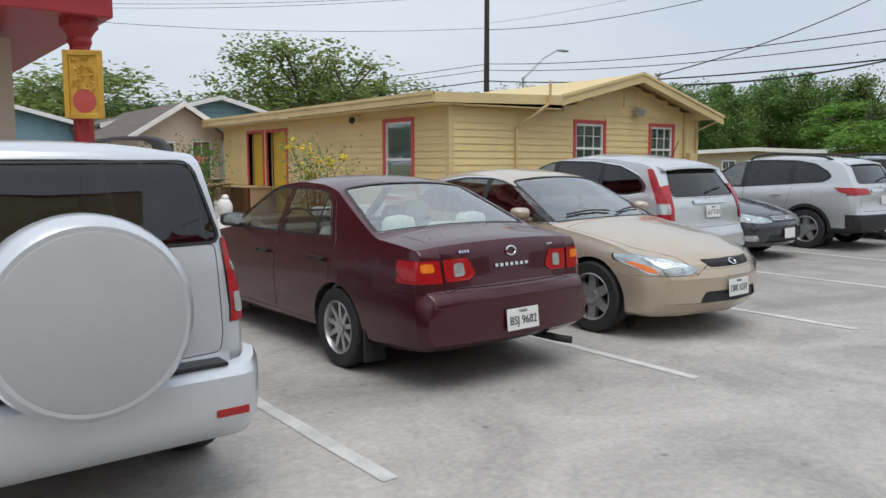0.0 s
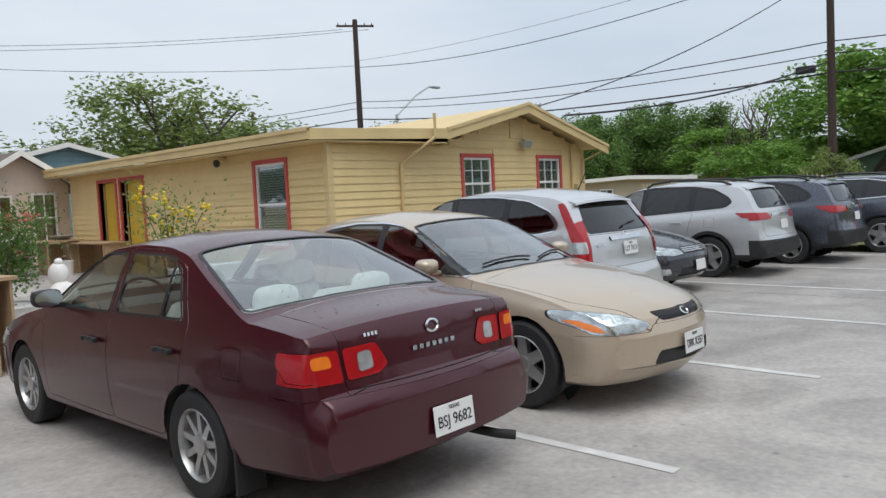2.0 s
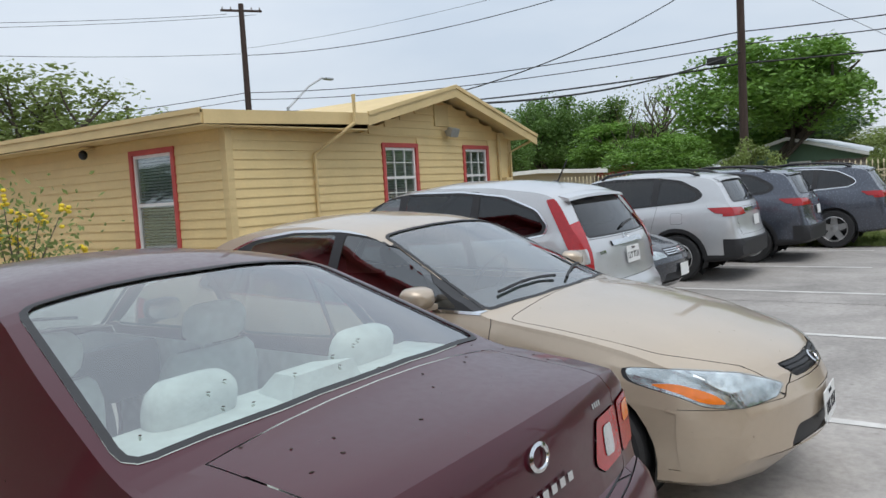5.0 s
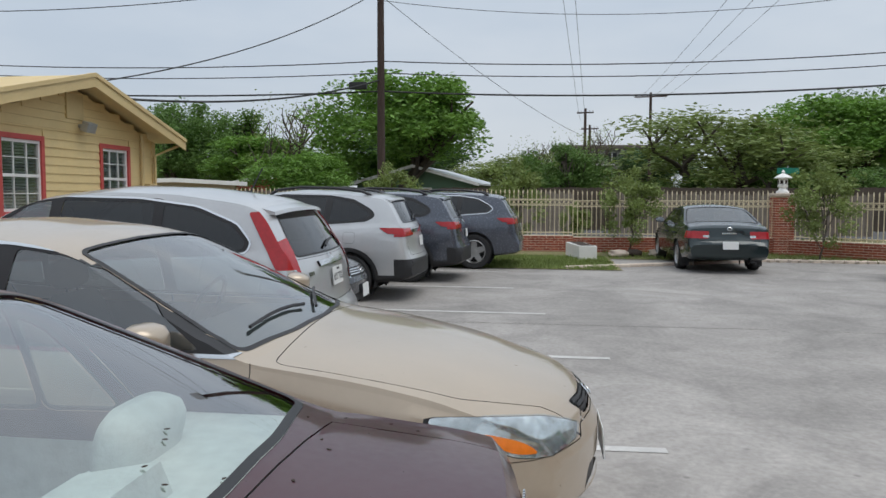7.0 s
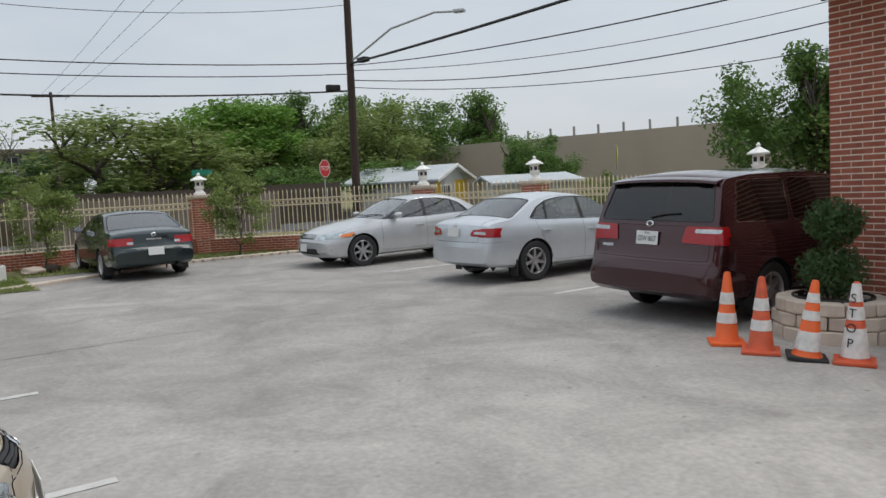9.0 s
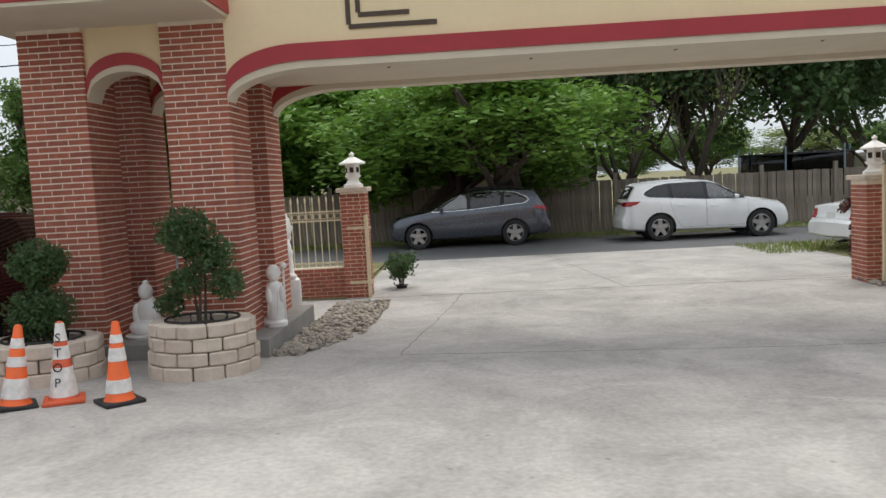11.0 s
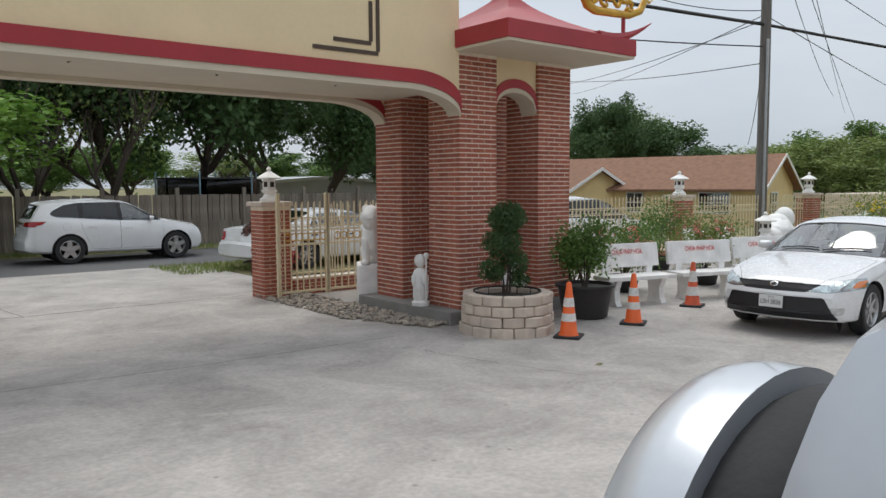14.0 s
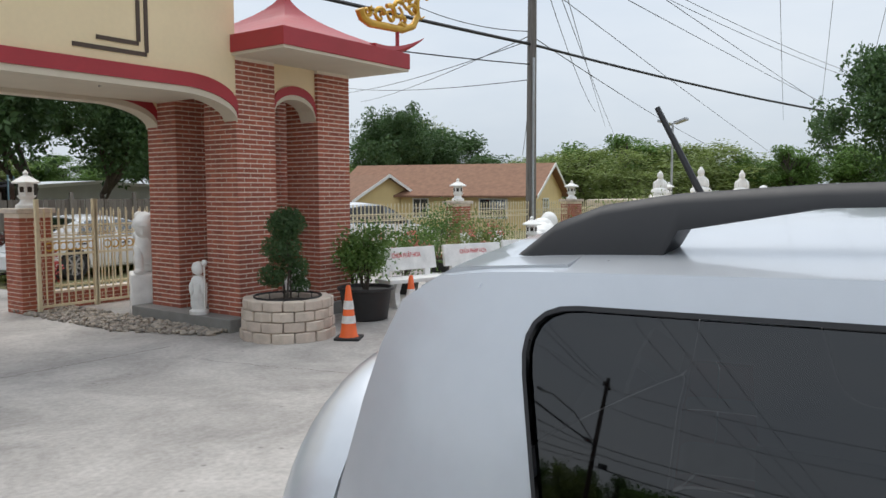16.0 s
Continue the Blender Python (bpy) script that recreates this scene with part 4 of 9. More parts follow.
def paint(name, color, metal=0.35, rough=0.28, coat=0.8):
    return mat(name, color, rough, metal=metal, vary=0.05, scale=2.5, coat=coat)


def make_wheel(r, w, spokes, rim_mat, hub=0.62):
    """Tyre and rim about the x axis, outer side towards +x."""
    tm = Matrix.Rotation(radians(90), 4, "Y")
    h = w / 2
    tyre = lathe([(r * 0.66, -h * 0.9), (r * 0.80, -h), (r * 0.93, -h), (r * 0.985, -h * 0.85), (r, -h * 0.6), (r, h * 0.6), (r * 0.985, h * 0.85),
                  (r * 0.93, h), (r * 0.80, h), (r * 0.66, h * 0.9)], 32, m=tm, closed=True)
    rim = lathe([(r * 0.67, -h * 0.8), (r * 0.67, h * 0.9), (r * 0.645, h * 0.95), (r * 0.61, h * 0.7), (r * 0.60, -h * 0.3), (0.001, -h * 0.3)], 32, m=tm)
    for i in range(spokes):
        a = 2 * math.pi * i / spokes
        rot = Matrix.Rotation(a, 4, "X")
        wd = r * (0.9 if spokes <= 6 else 0.62) / spokes
        vs = [Vector((h * 0.62, -wd, r * 0.12)), Vector((h * 0.62, wd, r * 0.12)), Vector((h * 0.72, wd * 0.75, r * 0.63)), Vector((h * 0.72, -wd * 0.75, r * 0.63))]
        top = [rim.verts.new(rot @ v) for v in vs]
        low = [rim.verts.new(rot @ (v - Vector((h * 0.5, 0, 0)))) for v in vs]
        rim.faces.new(top)
        for k in range(4):
            rim.faces.new((top[k], low[k], low[(k + 1) % 4], top[(k + 1) % 4]))
    lathe([(r * 0.2, 0), (r * 0.19, h * 0.78), (r * 0.09, h * 0.84), (0.001, h * 0.84)], 16, bm=rim, m=tm)
    bmesh.ops.recalc_face_normals(rim, faces=rim.faces)
    # flat black disc behind the spokes, painting the shade inside the wheel
    back = lathe([(r * 0.6, -h * 0.2), (0.001, -h * 0.2)], 24, m=tm)
    return to_mesh("tyre", tyre, M["rubber"], 35), to_mesh("rim", rim, rim_mat, 35), to_mesh("brake_shadow_disc", back, M["plastic"])


def round_poly(pts, r, n=3):
    """The outline with its corners rounded."""
    out, k = [], len(pts)
    for i, p in enumerate(pts):
        p, a, b = Vector(p), Vector(pts[i - 1]), Vector(pts[(i + 1) % k])
        da, db = a - p, b - p
        q = min(r, da.length * 0.4, db.length * 0.4)
        p0, p1 = p + da.normalized() * q, p + db.normalized() * q
        for j in range(n + 1):
            t = j / n
            out.append(p0 * (1 - t) ** 2 + p * 2 * t * (1 - t) + p1 * t * t)
    return out


def grow_poly(pts, d):
    """The outline moved outwards by d."""
    pts = [Vector(p) for p in pts]
    k = len(pts)
    area = sum(pts[i - 1].x * pts[i].y - pts[i].x * pts[i - 1].y for i in range(k))
    sg = 1 if area > 0 else -1
    out = []
    for i in range(k):
        e0, e1 = (pts[i] - pts[i - 1]).normalized(), (pts[(i + 1) % k] - pts[i]).normalized()
        n0, n1 = Vector((e0.y, -e0.x)) * sg, Vector((e1.y, -e1.x)) * sg
        nn = (n0 + n1).normalized()
        out.append(pts[i] + nn * d / max(nn.dot(n0), 0.4))
    return out


def in_poly(pts, x, y):
    hit, j = False, len(pts) - 1
    for i in range(len(pts)):
        a, b = pts[i], pts[j]
        if (a.y > y) != (b.y > y) and x < (b.x - a.x) * (y - a.y) / (b.y - a.y) + a.x:
            hit = not hit
        j = i
    return hit


AXES = {"side": (1, 2, 0), "front": (0, 2, 1), "rear": (0, 2, 1), "top": (0, 1, 2)}


def cut_panel(bm, lay, view, poly, gid, accept):
    """Cut an outline into the shell along the view and mark what lies inside."""
    ia, ib, _ = AXES[view]
    lo = [min(p[i] for p in poly) - 0.004 for i in (0, 1)]
    hi = [max(p[i] for p in poly) + 0.004 for i in (0, 1)]

    def near(f):
        a = [v.co[ia] for v in f.verts]
        b = [v.co[ib] for v in f.verts]
        return max(a) > lo[0] and min(a) < hi[0] and max(b) > lo[1] and min(b) < hi[1]
    faces = [f for f in bm.faces if accept(f) and near(f)]
    k = len(poly)
    for i in range(k):
        p, q = poly[i], poly[(i + 1) % k]
        if (q - p).length < 1e-5:
            continue
        co, no = Vector((0, 0, 0)), Vector((0, 0, 0))
        co[ia], co[ib] = p
        no[ia], no[ib] = (q - p).y, -(q - p).x
        geom = list({e for f in faces for e in f.edges}) + list({v for f in faces for v in f.verts}) + faces
        r = bmesh.ops.bisect_plane(bm, geom=geom, plane_co=co, plane_no=no, dist=1e-5)
        faces = [x for x in r["geom"] if isinstance(x, bmesh.types.BMFace)]
    n = 0
    for f in faces:
        c = f.calc_center_median()
        if in_poly(poly, c[ia], c[ib]):
            f[lay] = gid
            n += 1
    return n


def make_car(name, m, label, category, spec, body_mat, group=""):
    """spec: sizes in metres; s runs from the nose to the tail."""
    g = dict(spec)
    L, W, H = g["L"], g["W"], g["H"]
    car = thing(name, m, label, category, group)
    hw = W / 2
    Y = lambda s: L / 2 - s
    suv = g.get("suv", False)
    sill = g.get("sill", 0.24)
    cowl, deck, wr = g["cowl"], g["deck"], g["wr"]
    fine = np.linspace(0, L, 700)
    kk = np.where((fine < 0.3) | (fine > L - 0.42), 0.018, 0.07)
    tx, tz = [a for a, _ in g["top"]], [b for _, b in g["top"]]
    tfine = np.mean([np.interp(fine + o * kk, tx, tz) for o in np.linspace(-1, 1, 9)], axis=0)
    arc = np.concatenate([[0], np.cumsum(np.hypot(np.diff(fine), np.diff(tfine)))])
    S = np.interp(np.linspace(0, arc[-1], 84 if g.get("near") else 58), arc, fine)
    tops = np.interp(S, fine, tfine)
    plan = g.get("plan") or [(0, 0.80), (0.06, 0.875), (0.18, 0.93), (0.45, 0.972), (1.0, 0.995), (L * 0.5, 1.0), (L - 1.1, 0.99), (L - 0.5, 0.965), (L - 0.2, 0.935), (L - 0.06, 0.885), (L, 0.83)]
    bow = g.get("bow", (0.24, 0.15))
    bow_keys = [(0, bow[0]), (0.8, bow[0] * 0.45), (cowl, 0.17), (g["wtop"], 0.08), ((g["wtop"] + g["rtop"]) / 2, 0), (g["rtop"], -bow[1] * 0.33), (deck, -bow[1] * 0.6), (L - 0.3, -bow[1] * 0.8), (L, -bow[1])]
    bots = smooth_curve([(0, sill + 0.12), (0.10, sill - 0.02), (0.5, sill - 0.04), (L - 0.6, sill), (L - 0.1, sill + 0.05), (L, sill + 0.12)], S, 0.04)
    wids, bows = smooth_curve(plan, S, 0.04), smooth_curve(bow_keys, S, 0.08)
    belts = smooth_curve(g["belt"], S, 0.08)
    roof_w = g.get("roofw", 0.67) * hw
    zb_mid = float(np.interp(L * 0.5, S, belts))
    low_f = ((0.02, 0.90), (0.07, 0.955), (0.18, 0.976), (0.36, 0.992), (0.54, 1.0), (0.70, 0.995), (0.84, 0.978), (0.93, 0.958))

    def upper_w(wsh, zs, z):
        t = max(0.0, (z - zs) / (H - zb_mid))
        return wsh - (0.93 * hw - roof_w) * (0.72 * t + 0.28 * t * t)

    def warp(x, s, b):
        return Y(s + b * (abs(x) / hw) ** 2)

    bm = bmesh.new()
    rings, halves = [], []
    for s, zt, wf, z0, b, zbl in zip(S, tops, wids, bots, bows, belts):
        w = hw * wf
        cab = g["wtop"] - 0.75 < s < deck + 0.1
        crown = 0.058 if cab else 0.05
        zs = min(zbl, zt - crown * 0.9)
        ze = max(zt - crown, zs + 0.014)
        half = [(0, z0), (w * 0.6, z0), (w * 0.86, z0 + 0.004)]
        half += [(w * f, z0 + (zs - z0) * q) for q, f in low_f]
        wsh = w * 0.932
        half += [(upper_w(wsh, zs, zs + (ze - zs) * j / 7), zs + (ze - zs) * j / 7) for j in range(8)]
        we = half[-1][0]
        half += [(we * u, ze + (zt - ze) * (1 - u ** 2.3)) for u in (0.975, 0.93, 0.84, 0.70, 0.5, 0.26, 0.0)]
        full = half + [(-a, z) for a, z in half[-2:0:-1]]
        rings.append([bm.verts.new((a, warp(a, s, b), z)) for a, z in full])
        halves.append(half)
    n = len(rings[0])
    for a, b in zip(rings, rings[1:]):
        for i in range(n):
            bm.faces.new((a[i], a[(i + 1) % n], b[(i + 1) % n], b[i]))
    for e, s in ((0, 0.0), (-1, L)):
        rows = [[Vector((u * x, warp(u * x, s, bows[e]), z)) for u in np.linspace(-1, 1, 17)] for x, z in halves[e][1:-1]]
        grid_mesh(bm, rows)
    bmesh.ops.remove_doubles(bm, verts=bm.verts, dist=0.0008)
    bmesh.ops.recalc_face_normals(bm, faces=bm.faces)
    bm.normal_update()
    tree = BVHTree.FromBMesh(bm)
    dirs = {"front": (Vector((0, -1, 0)), lambda u, v: Vector((u, L, v))), "rear": (Vector((0, 1, 0)), lambda u, v: Vector((u, -L, v))),
            "left": (Vector((1, 0, 0)), lambda u, v: Vector((-W, u, v))), "right": (Vector((-1, 0, 0)), lambda u, v: Vector((W, u, v))),
            "top": (Vector((0, 0, -1)), lambda u, v: Vector((u, v, 3)))}

    def patch(pname, view, corners, material, lift=0.006, nu=10, nv=6, parent=None, plabel="", thick=True, reach=0.6):
        """A thin shell laid on the body: four corners in the given view."""
        dr, org = dirs[view]
        a, b, c, d = [Vector(q) for q in corners]
        P = []
        for j in range(nv + 1):
            row = []
            for i in range(nu + 1):
                q = (a.lerp(b, i / nu)).lerp(d.lerp(c, i / nu), j / nv)
                loc, nrm, _, _ = tree.ray_cast(org(q.x, q.y), dr)
                if loc is None or (view in ("front", "rear") and L / 2 - abs(loc.y) > reach):
                    row.append(None)
                    continue
                if nrm.dot(dr) > 0:
                    nrm = -nrm
                edge = i in (0, nu) or j in (0, nv)
                row.append(loc + nrm * (lift if not edge or not thick else -0.002))
            P.append(row)
        pb = grid_mesh(bmesh.new(), P)
        if not pb.faces:
            pb.free()
            return None
        bmesh.ops.recalc_face_normals(pb, faces=pb.faces)
        pb.faces.ensure_lookup_table()
        if pb.faces[0].normal.dot(dr) > 0:
            bmesh.ops.reverse_faces(pb, faces=pb.faces)
        return part(pname, pb, material, parent or car, plabel, smooth=50)

    # panels, lamps and glass are cut out of one half of the shell, later ones over earlier ones, and mirrored
    bmesh.ops.delete(bm, geom=[f for f in bm.faces if f.calc_center_median().x < 0], context="FACES")
    lay = bm.faces.layers.int.new("panel")
    panels = [("body", body_mat, 0.0, "", True)]
    known = {}

    def lamp_mat(k):
        return body_mat if k == "body" else M[k]

    def panel(pname, view, poly, material, lift=0.0, depth=0.6, r=0.02, seam=0.0, key="", plabel="", rim=0.0, rim_mat=None, both=True):
        """poly in (s, z) for side, (x, z) for front and rear, (x, s) for top."""
        if view == "side":
            poly = [(Y(a), b) for a, b in poly]
        elif view == "top":
            poly = [(a, Y(b)) for a, b in poly]
        poly = round_poly(poly, r, 6 if r > 0.055 else 3) if r else [Vector(p) for p in poly]
        if view == "side":
            ok = lambda f: f.normal.x > 0.22 and f.calc_center_median().x > 0.2
        elif view == "front":
            ok = lambda f: f.normal.y > 0.07 and f.calc_center_median().y > Y(depth)
        elif view == "rear":
            ok = lambda f: f.normal.y < -0.07 and f.calc_center_median().y < Y(L - depth)
        else:
            ok = lambda f: f.normal.z > 0.3
        jobs = []
        if seam:
            jobs.append((grow_poly(poly, seam), "panel_gap", M["plastic"], -0.006, ""))
        if rim:
            jobs.append((grow_poly(poly, rim), "window_trim", rim_mat or M["plastic"], 0.003, ""))
        jobs.append((poly, pname, material, lift, plabel))
        for q, nm, mt, lf, pl in jobs:
            kid = (nm, key or len(panels)) if nm != "panel_gap" else (nm, "gap")
            if kid not in known:
                known[kid] = len(panels)
                panels.append((nm, mt, lf, pl, nm == "panel_gap" or not (both or view == "side")))
            cut_panel(bm, lay, view, q, known[kid], ok)

    axles = (g["fo"], g["fo"] + g["wb"])
    circle = lambda s, r: [(s + r * math.cos(2 * math.pi * i / 28), wr + r * math.sin(2 * math.pi * i / 28)) for i in range(28)]
    arch = wr * g.get("arch", 1.13)
    # lower cladding, doors, bonnet, lid, fuel flap
    if g.get("cladding"):
        zc = g["cladding"]
        panel("sill_cladding", "side", [(0.15, 0.05), (L - 0.15, 0.05), (L - 0.15, zc), (0.15, zc)], M["plastic"], 0.006, r=0)
        for s in axles:
            panel("arch_cladding", "side", circle(s, arch + 0.055), M["plastic"], 0.008, r=0)
    for poly in g["doors"]:
        panel("door", "side", poly, body_mat, r=0.05, seam=0.0045)
    if "hood" in g:
        panel("bonnet", "top", g["hood"], body_mat, r=0.05, seam=0.0045, both=False)
    for view, poly in g.get("lid", ()):
        panel("boot_lid", view, poly, body_mat, r=0.03 if view == "rear" else 0.0, seam=0.0045, both=False, key="lid", depth=0.5)
    if "flap" in g:
        fs_, fz = g["flap"]
        panel("fuel_flap", "side", [(fs_ - 0.085, fz - 0.08), (fs_ + 0.085, fz - 0.08), (fs_ + 0.085, fz + 0.08), (fs_ - 0.085, fz + 0.08)], body_mat, r=0.03, seam=0.003)
    for view, poly, seam_ in g.get("bumpers", ()):
        panel("bumper", view, poly, body_mat, 0.003, r=0.02, seam=seam_, both=view == "side", depth=0.5, key="front" if view == "front" else "rear")
    # lamps
    for view, poly, mk, lift in g.get("lamps", ()):
        nm = "headlight" if view == "front" else "taillight"
        panel(nm if mk != "plastic" else "lamp_surround", view, poly, lamp_mat(mk), lift, r=0.022, depth=0.75 if view == "front" else 0.34, key="lamp" if mk == "light_red" else "", seam=0.003 if mk in ("light_red", "lamp_bowl", "plastic") else 0)
    for view, poly, mk, lift in g.get("panels", ()):
        panel("bumper_trim" if mk == "plastic" else "body_trim", view, poly, lamp_mat(mk), lift, r=0.015, both=False, depth=0.7)
    for view, poly in g.get("grille", ()):
        panel("grille", view, poly, M["plastic"], -0.012, r=0.03, both=False, depth=0.5)
    # glass
    gfront = M[g.get("glass", "glass_clear")]
    gside = M[g.get("glass_side", g.get("glass", "glass_clear"))]
    grear = M[g.get("glass_rear", g.get("glass_side", g.get("glass", "glass_clear")))]
    if "dlo" in g:
        panel("pillar_trim", "side", g["dlo"], M["plastic"], 0.0, r=0.05, rim=0.016, rim_mat=g.get("trim", M["plastic"]))
    for i, poly in enumerate(g["windows"]):
        panel("window", "side", poly, M[g["glass_first"]] if i == 0 and "glass_first" in g else gside, -0.004, r=g.get("winr", 0.04), rim=0.0 if "dlo" in g else g.get("trim_w", 0.016), rim_mat=g.get("trim", M["plastic"]))
    wx = lambda z: upper_w(0.932 * hw, zb_mid, z)
    xb, xt = wx(zb_mid + 0.08) - 0.06, wx(H - 0.09) - 0.045
    c0, c1 = cowl + 0.02, g["wtop"] - 0.04
    panel("windscreen", "top", [(-xb, c0 + 0.13), (-xb * 0.5, c0 + 0.03), (0, c0), (xb * 0.5, c0 + 0.03), (xb, c0 + 0.13), (xt, c1 + 0.05), (xt * 0.5, c1 + 0.012), (0, c1), (-xt * 0.5, c1 + 0.012), (-xt, c1 + 0.05)], gfront, -0.004, r=0.05, rim=0.022, both=False)
    if suv:
        panel("rear_window", "rear", g["rear_glass"], grear, -0.004, depth=L * 0.3, r=0.05, rim=0.014, both=False)
    else:
        c0, c1 = g["rtop"] + 0.07, deck + 0.01
        panel("rear_window", "top", [(-xt, c0 - 0.03), (0, c0), (xt, c0 - 0.03), (xb, c1 - 0.075), (xb * 0.5, c1 - 0.015), (0, c1), (-xb * 0.5, c1 - 0.015), (-xb, c1 - 0.075)], grear, -0.004, r=0.055, rim=0.022, both=False)
    for s in axles:
        ok = lambda f: f.calc_center_median().x > 0.3 and (f.normal.x > 0.1 or f.calc_center_median().z < sill + 0.1)
        cut_panel(bm, lay, "side", [Vector((Y(a), b)) for a, b in circle(s, arch)], -1, ok)
    # part by part
    bm.normal_update()
    bm.verts.index_update()
    bodies = collections.defaultdict(list)
    for f in bm.faces:
        bodies[f[lay]].append(f)
    door_obs = []

    def shell(faces, lift, halves_):
        """The faces moved along their normals, on the sides named (1 as cut, -1 mirrored)."""
        pb, vm = bmesh.new(), {}
        for sx in halves_:
            for f in faces:
                vs = []
                for v in f.verts:
                    k = (v.index, sx if abs(v.co.x) > 1e-4 else 0)
                    if k not in vm:
                        p = v.co + v.normal * lift
                        vm[k] = pb.verts.new((p.x * sx if k[1] else 0.0, p.y, p.z))
                    if not vs or vm[k] is not vs[-1]:
                        vs.append(vm[k])
                if len(set(vs)) < 3:
                    continue
                try:
                    pb.faces.new(vs if sx > 0 else vs[::-1])
                except ValueError:
                    pass
        return pb

    for gid, faces in sorted(bodies.items()):
        if gid < 0:
            continue
        nm, mt, lift, pl, whole = panels[gid]
        for hs in ((1, -1),) if whole else ((1,), (-1,)):
            ob = part(nm, shell(faces, lift, hs), mt, car, pl, smooth=34)
            if nm in ("window", "windscreen", "rear_window"):
                ob.visible_shadow = False
            if nm == "door":
                c = sum((f.calc_center_median() for f in faces), Vector()) / len(faces)
                door_obs.append((ob, Vector((c.x * hs[0], c.y, c.z))))
            if nm == "headlight" and mt == M["lamp_bowl"]:
                part("lens", shell(faces, 0.012, hs), M["window_glass"], ob, "clear lamp lens", smooth=34).visible_shadow = False
    part("headliner", shell([f for f in bodies[0] if f.normal.z > 0.6 and f.calc_center_median().z > H - 0.13], -0.022, (1, -1)), M["seat_grey"], car)
    bm.free()

    # wheels and wells
    tyre_me, rim_me, disc_me = make_wheel(wr, 0.2, g.get("spokes", 7), g.get("rim_mat", M["alloy"]))
    for s in axles:
        for sx in (-1, 1):
            w = part("wheel", tyre_me, None, car, m=Matrix.Translation((sx * (hw - 0.125), Y(s), wr)) @ (Matrix.Rotation(math.pi, 4, "Z") if sx < 0 else Matrix()))
            part("rim", rim_me, None, w)
            # black disc added as shade between the spokes
            part("brake_disc", disc_me, None, w)
            well = lathe([(arch + 0.002, 0.30), (arch + 0.002, 0.0), (0.001, 0.0)], 32, m=Matrix.Translation((sx * (hw - 0.34), Y(s), wr)) @ Matrix.Rotation(radians(90 * sx), 4, "Y"))
            for f in [f for f in well.faces if f.calc_center_median().z < sill - 0.06 or len(f.verts) > 4]:
                well.faces.remove(f)
            part("wheel_well", well, M["rubber"], car, smooth=50)
    zr = lambda s: float(np.interp(s, S, tops)) - 0.03
    belt = lambda s: float(min(np.interp(s, S, belts), np.interp(s, S, tops) - 0.05))
    yb = lambda s: float(np.interp(s, S, wids)) * hw * 0.932
    zc, zb, zd = g["zcowl"], zb_mid, g["zdeck"]
    wtop, rtop = g["wtop"], g["rtop"]
    rw = roof_w
    # cabin
    imat = g.get("seat", M["seat_dark"])
    z0 = sill + 0.05
    s0, s1 = cowl + 0.25, deck - 0.05 if not suv else L - 0.35
    tub = bmesh.new()
    for sx in (-1, 1):
        grid_mesh(tub, [[Vector((sx * (yb(s) - 0.055), Y(s), z)) for s in np.linspace(s0, s1, 14)] for z in (z0, zb - 0.035)])
    grid_mesh(tub, [[Vector((x, Y(s), z0)) for s in np.linspace(s0, s1, 8)] for x in (-hw * 0.88, hw * 0.88)])
    part("cabin_lining", tub, imat, car)
    dash = bmesh.new()
    box(dash, -hw * 0.84, hw * 0.84, Y(cowl + 0.72), Y(cowl + 0.16), zc - 0.34, zc - 0.035, 0.06)
    part("dashboard", dash, M["plastic"], car, smooth=40)
    fs = cowl + 1.42
    rs = min(deck - 0.52, cowl + 2.32) if not suv else cowl + 2.32

    def seat(x, s, wdt, hgt, head=True):
        sb_ = bmesh.new()
        lean = Matrix.Translation((0, Y(s), z0)) @ Matrix.Rotation(radians(14), 4, "X")
        h = hgt - z0
        P = []
        for q, tf, wf in ((0, 0.11, 0.98), (0.25, 0.10, 1.0), (0.6, 0.085, 0.98), (0.88, 0.07, 0.9), (0.97, 0.05, 0.8), (1.0, 0.01, 0.7)):
            row = [Vector((x + wdt / 2 * wf * math.copysign(abs(math.cos(a)) ** 0.45, math.cos(a)), tf * math.copysign(abs(math.sin(a)) ** 0.6, math.sin(a)), h * q)) for a in np.linspace(0, 2 * math.pi, 25)]
            P.append([lean @ v for v in row])
        grid_mesh(sb_, P)
        box(sb_, x - wdt / 2, x + wdt / 2, Y(s) + 0.02, Y(s) + 0.52, z0, z0 + 0.26, 0.06)
        st = part("seat", sb_, imat, car, smooth=60)
        if head:
            hb = bmesh.new()
            hh = 0.095
            P = []
            for q in np.linspace(-1, 1, 9):
                k = (1 - abs(q) ** 3.2) ** 0.4
                P.append([lean @ Vector((x + 0.145 * k * math.copysign(abs(math.cos(a)) ** 0.55, math.cos(a)), 0.062 * k * math.copysign(abs(math.sin(a)) ** 0.7, math.sin(a)), h + 0.105 + hh * q)) for a in np.linspace(0, 2 * math.pi, 25)])
            grid_mesh(hb, P)
            for dx in (-0.05, 0.05):
                tube(hb, [lean @ Vector((x + dx, 0, h - 0.03)), lean @ Vector((x + dx, 0, h + 0.05))], 0.007, 6)
            part("headrest", hb, imat, st, smooth=60)
    for x in (-0.37, 0.37):
        seat(x, fs, 0.52, zb + 0.10)
        seat(x, rs, 0.62, zb + 0.04)
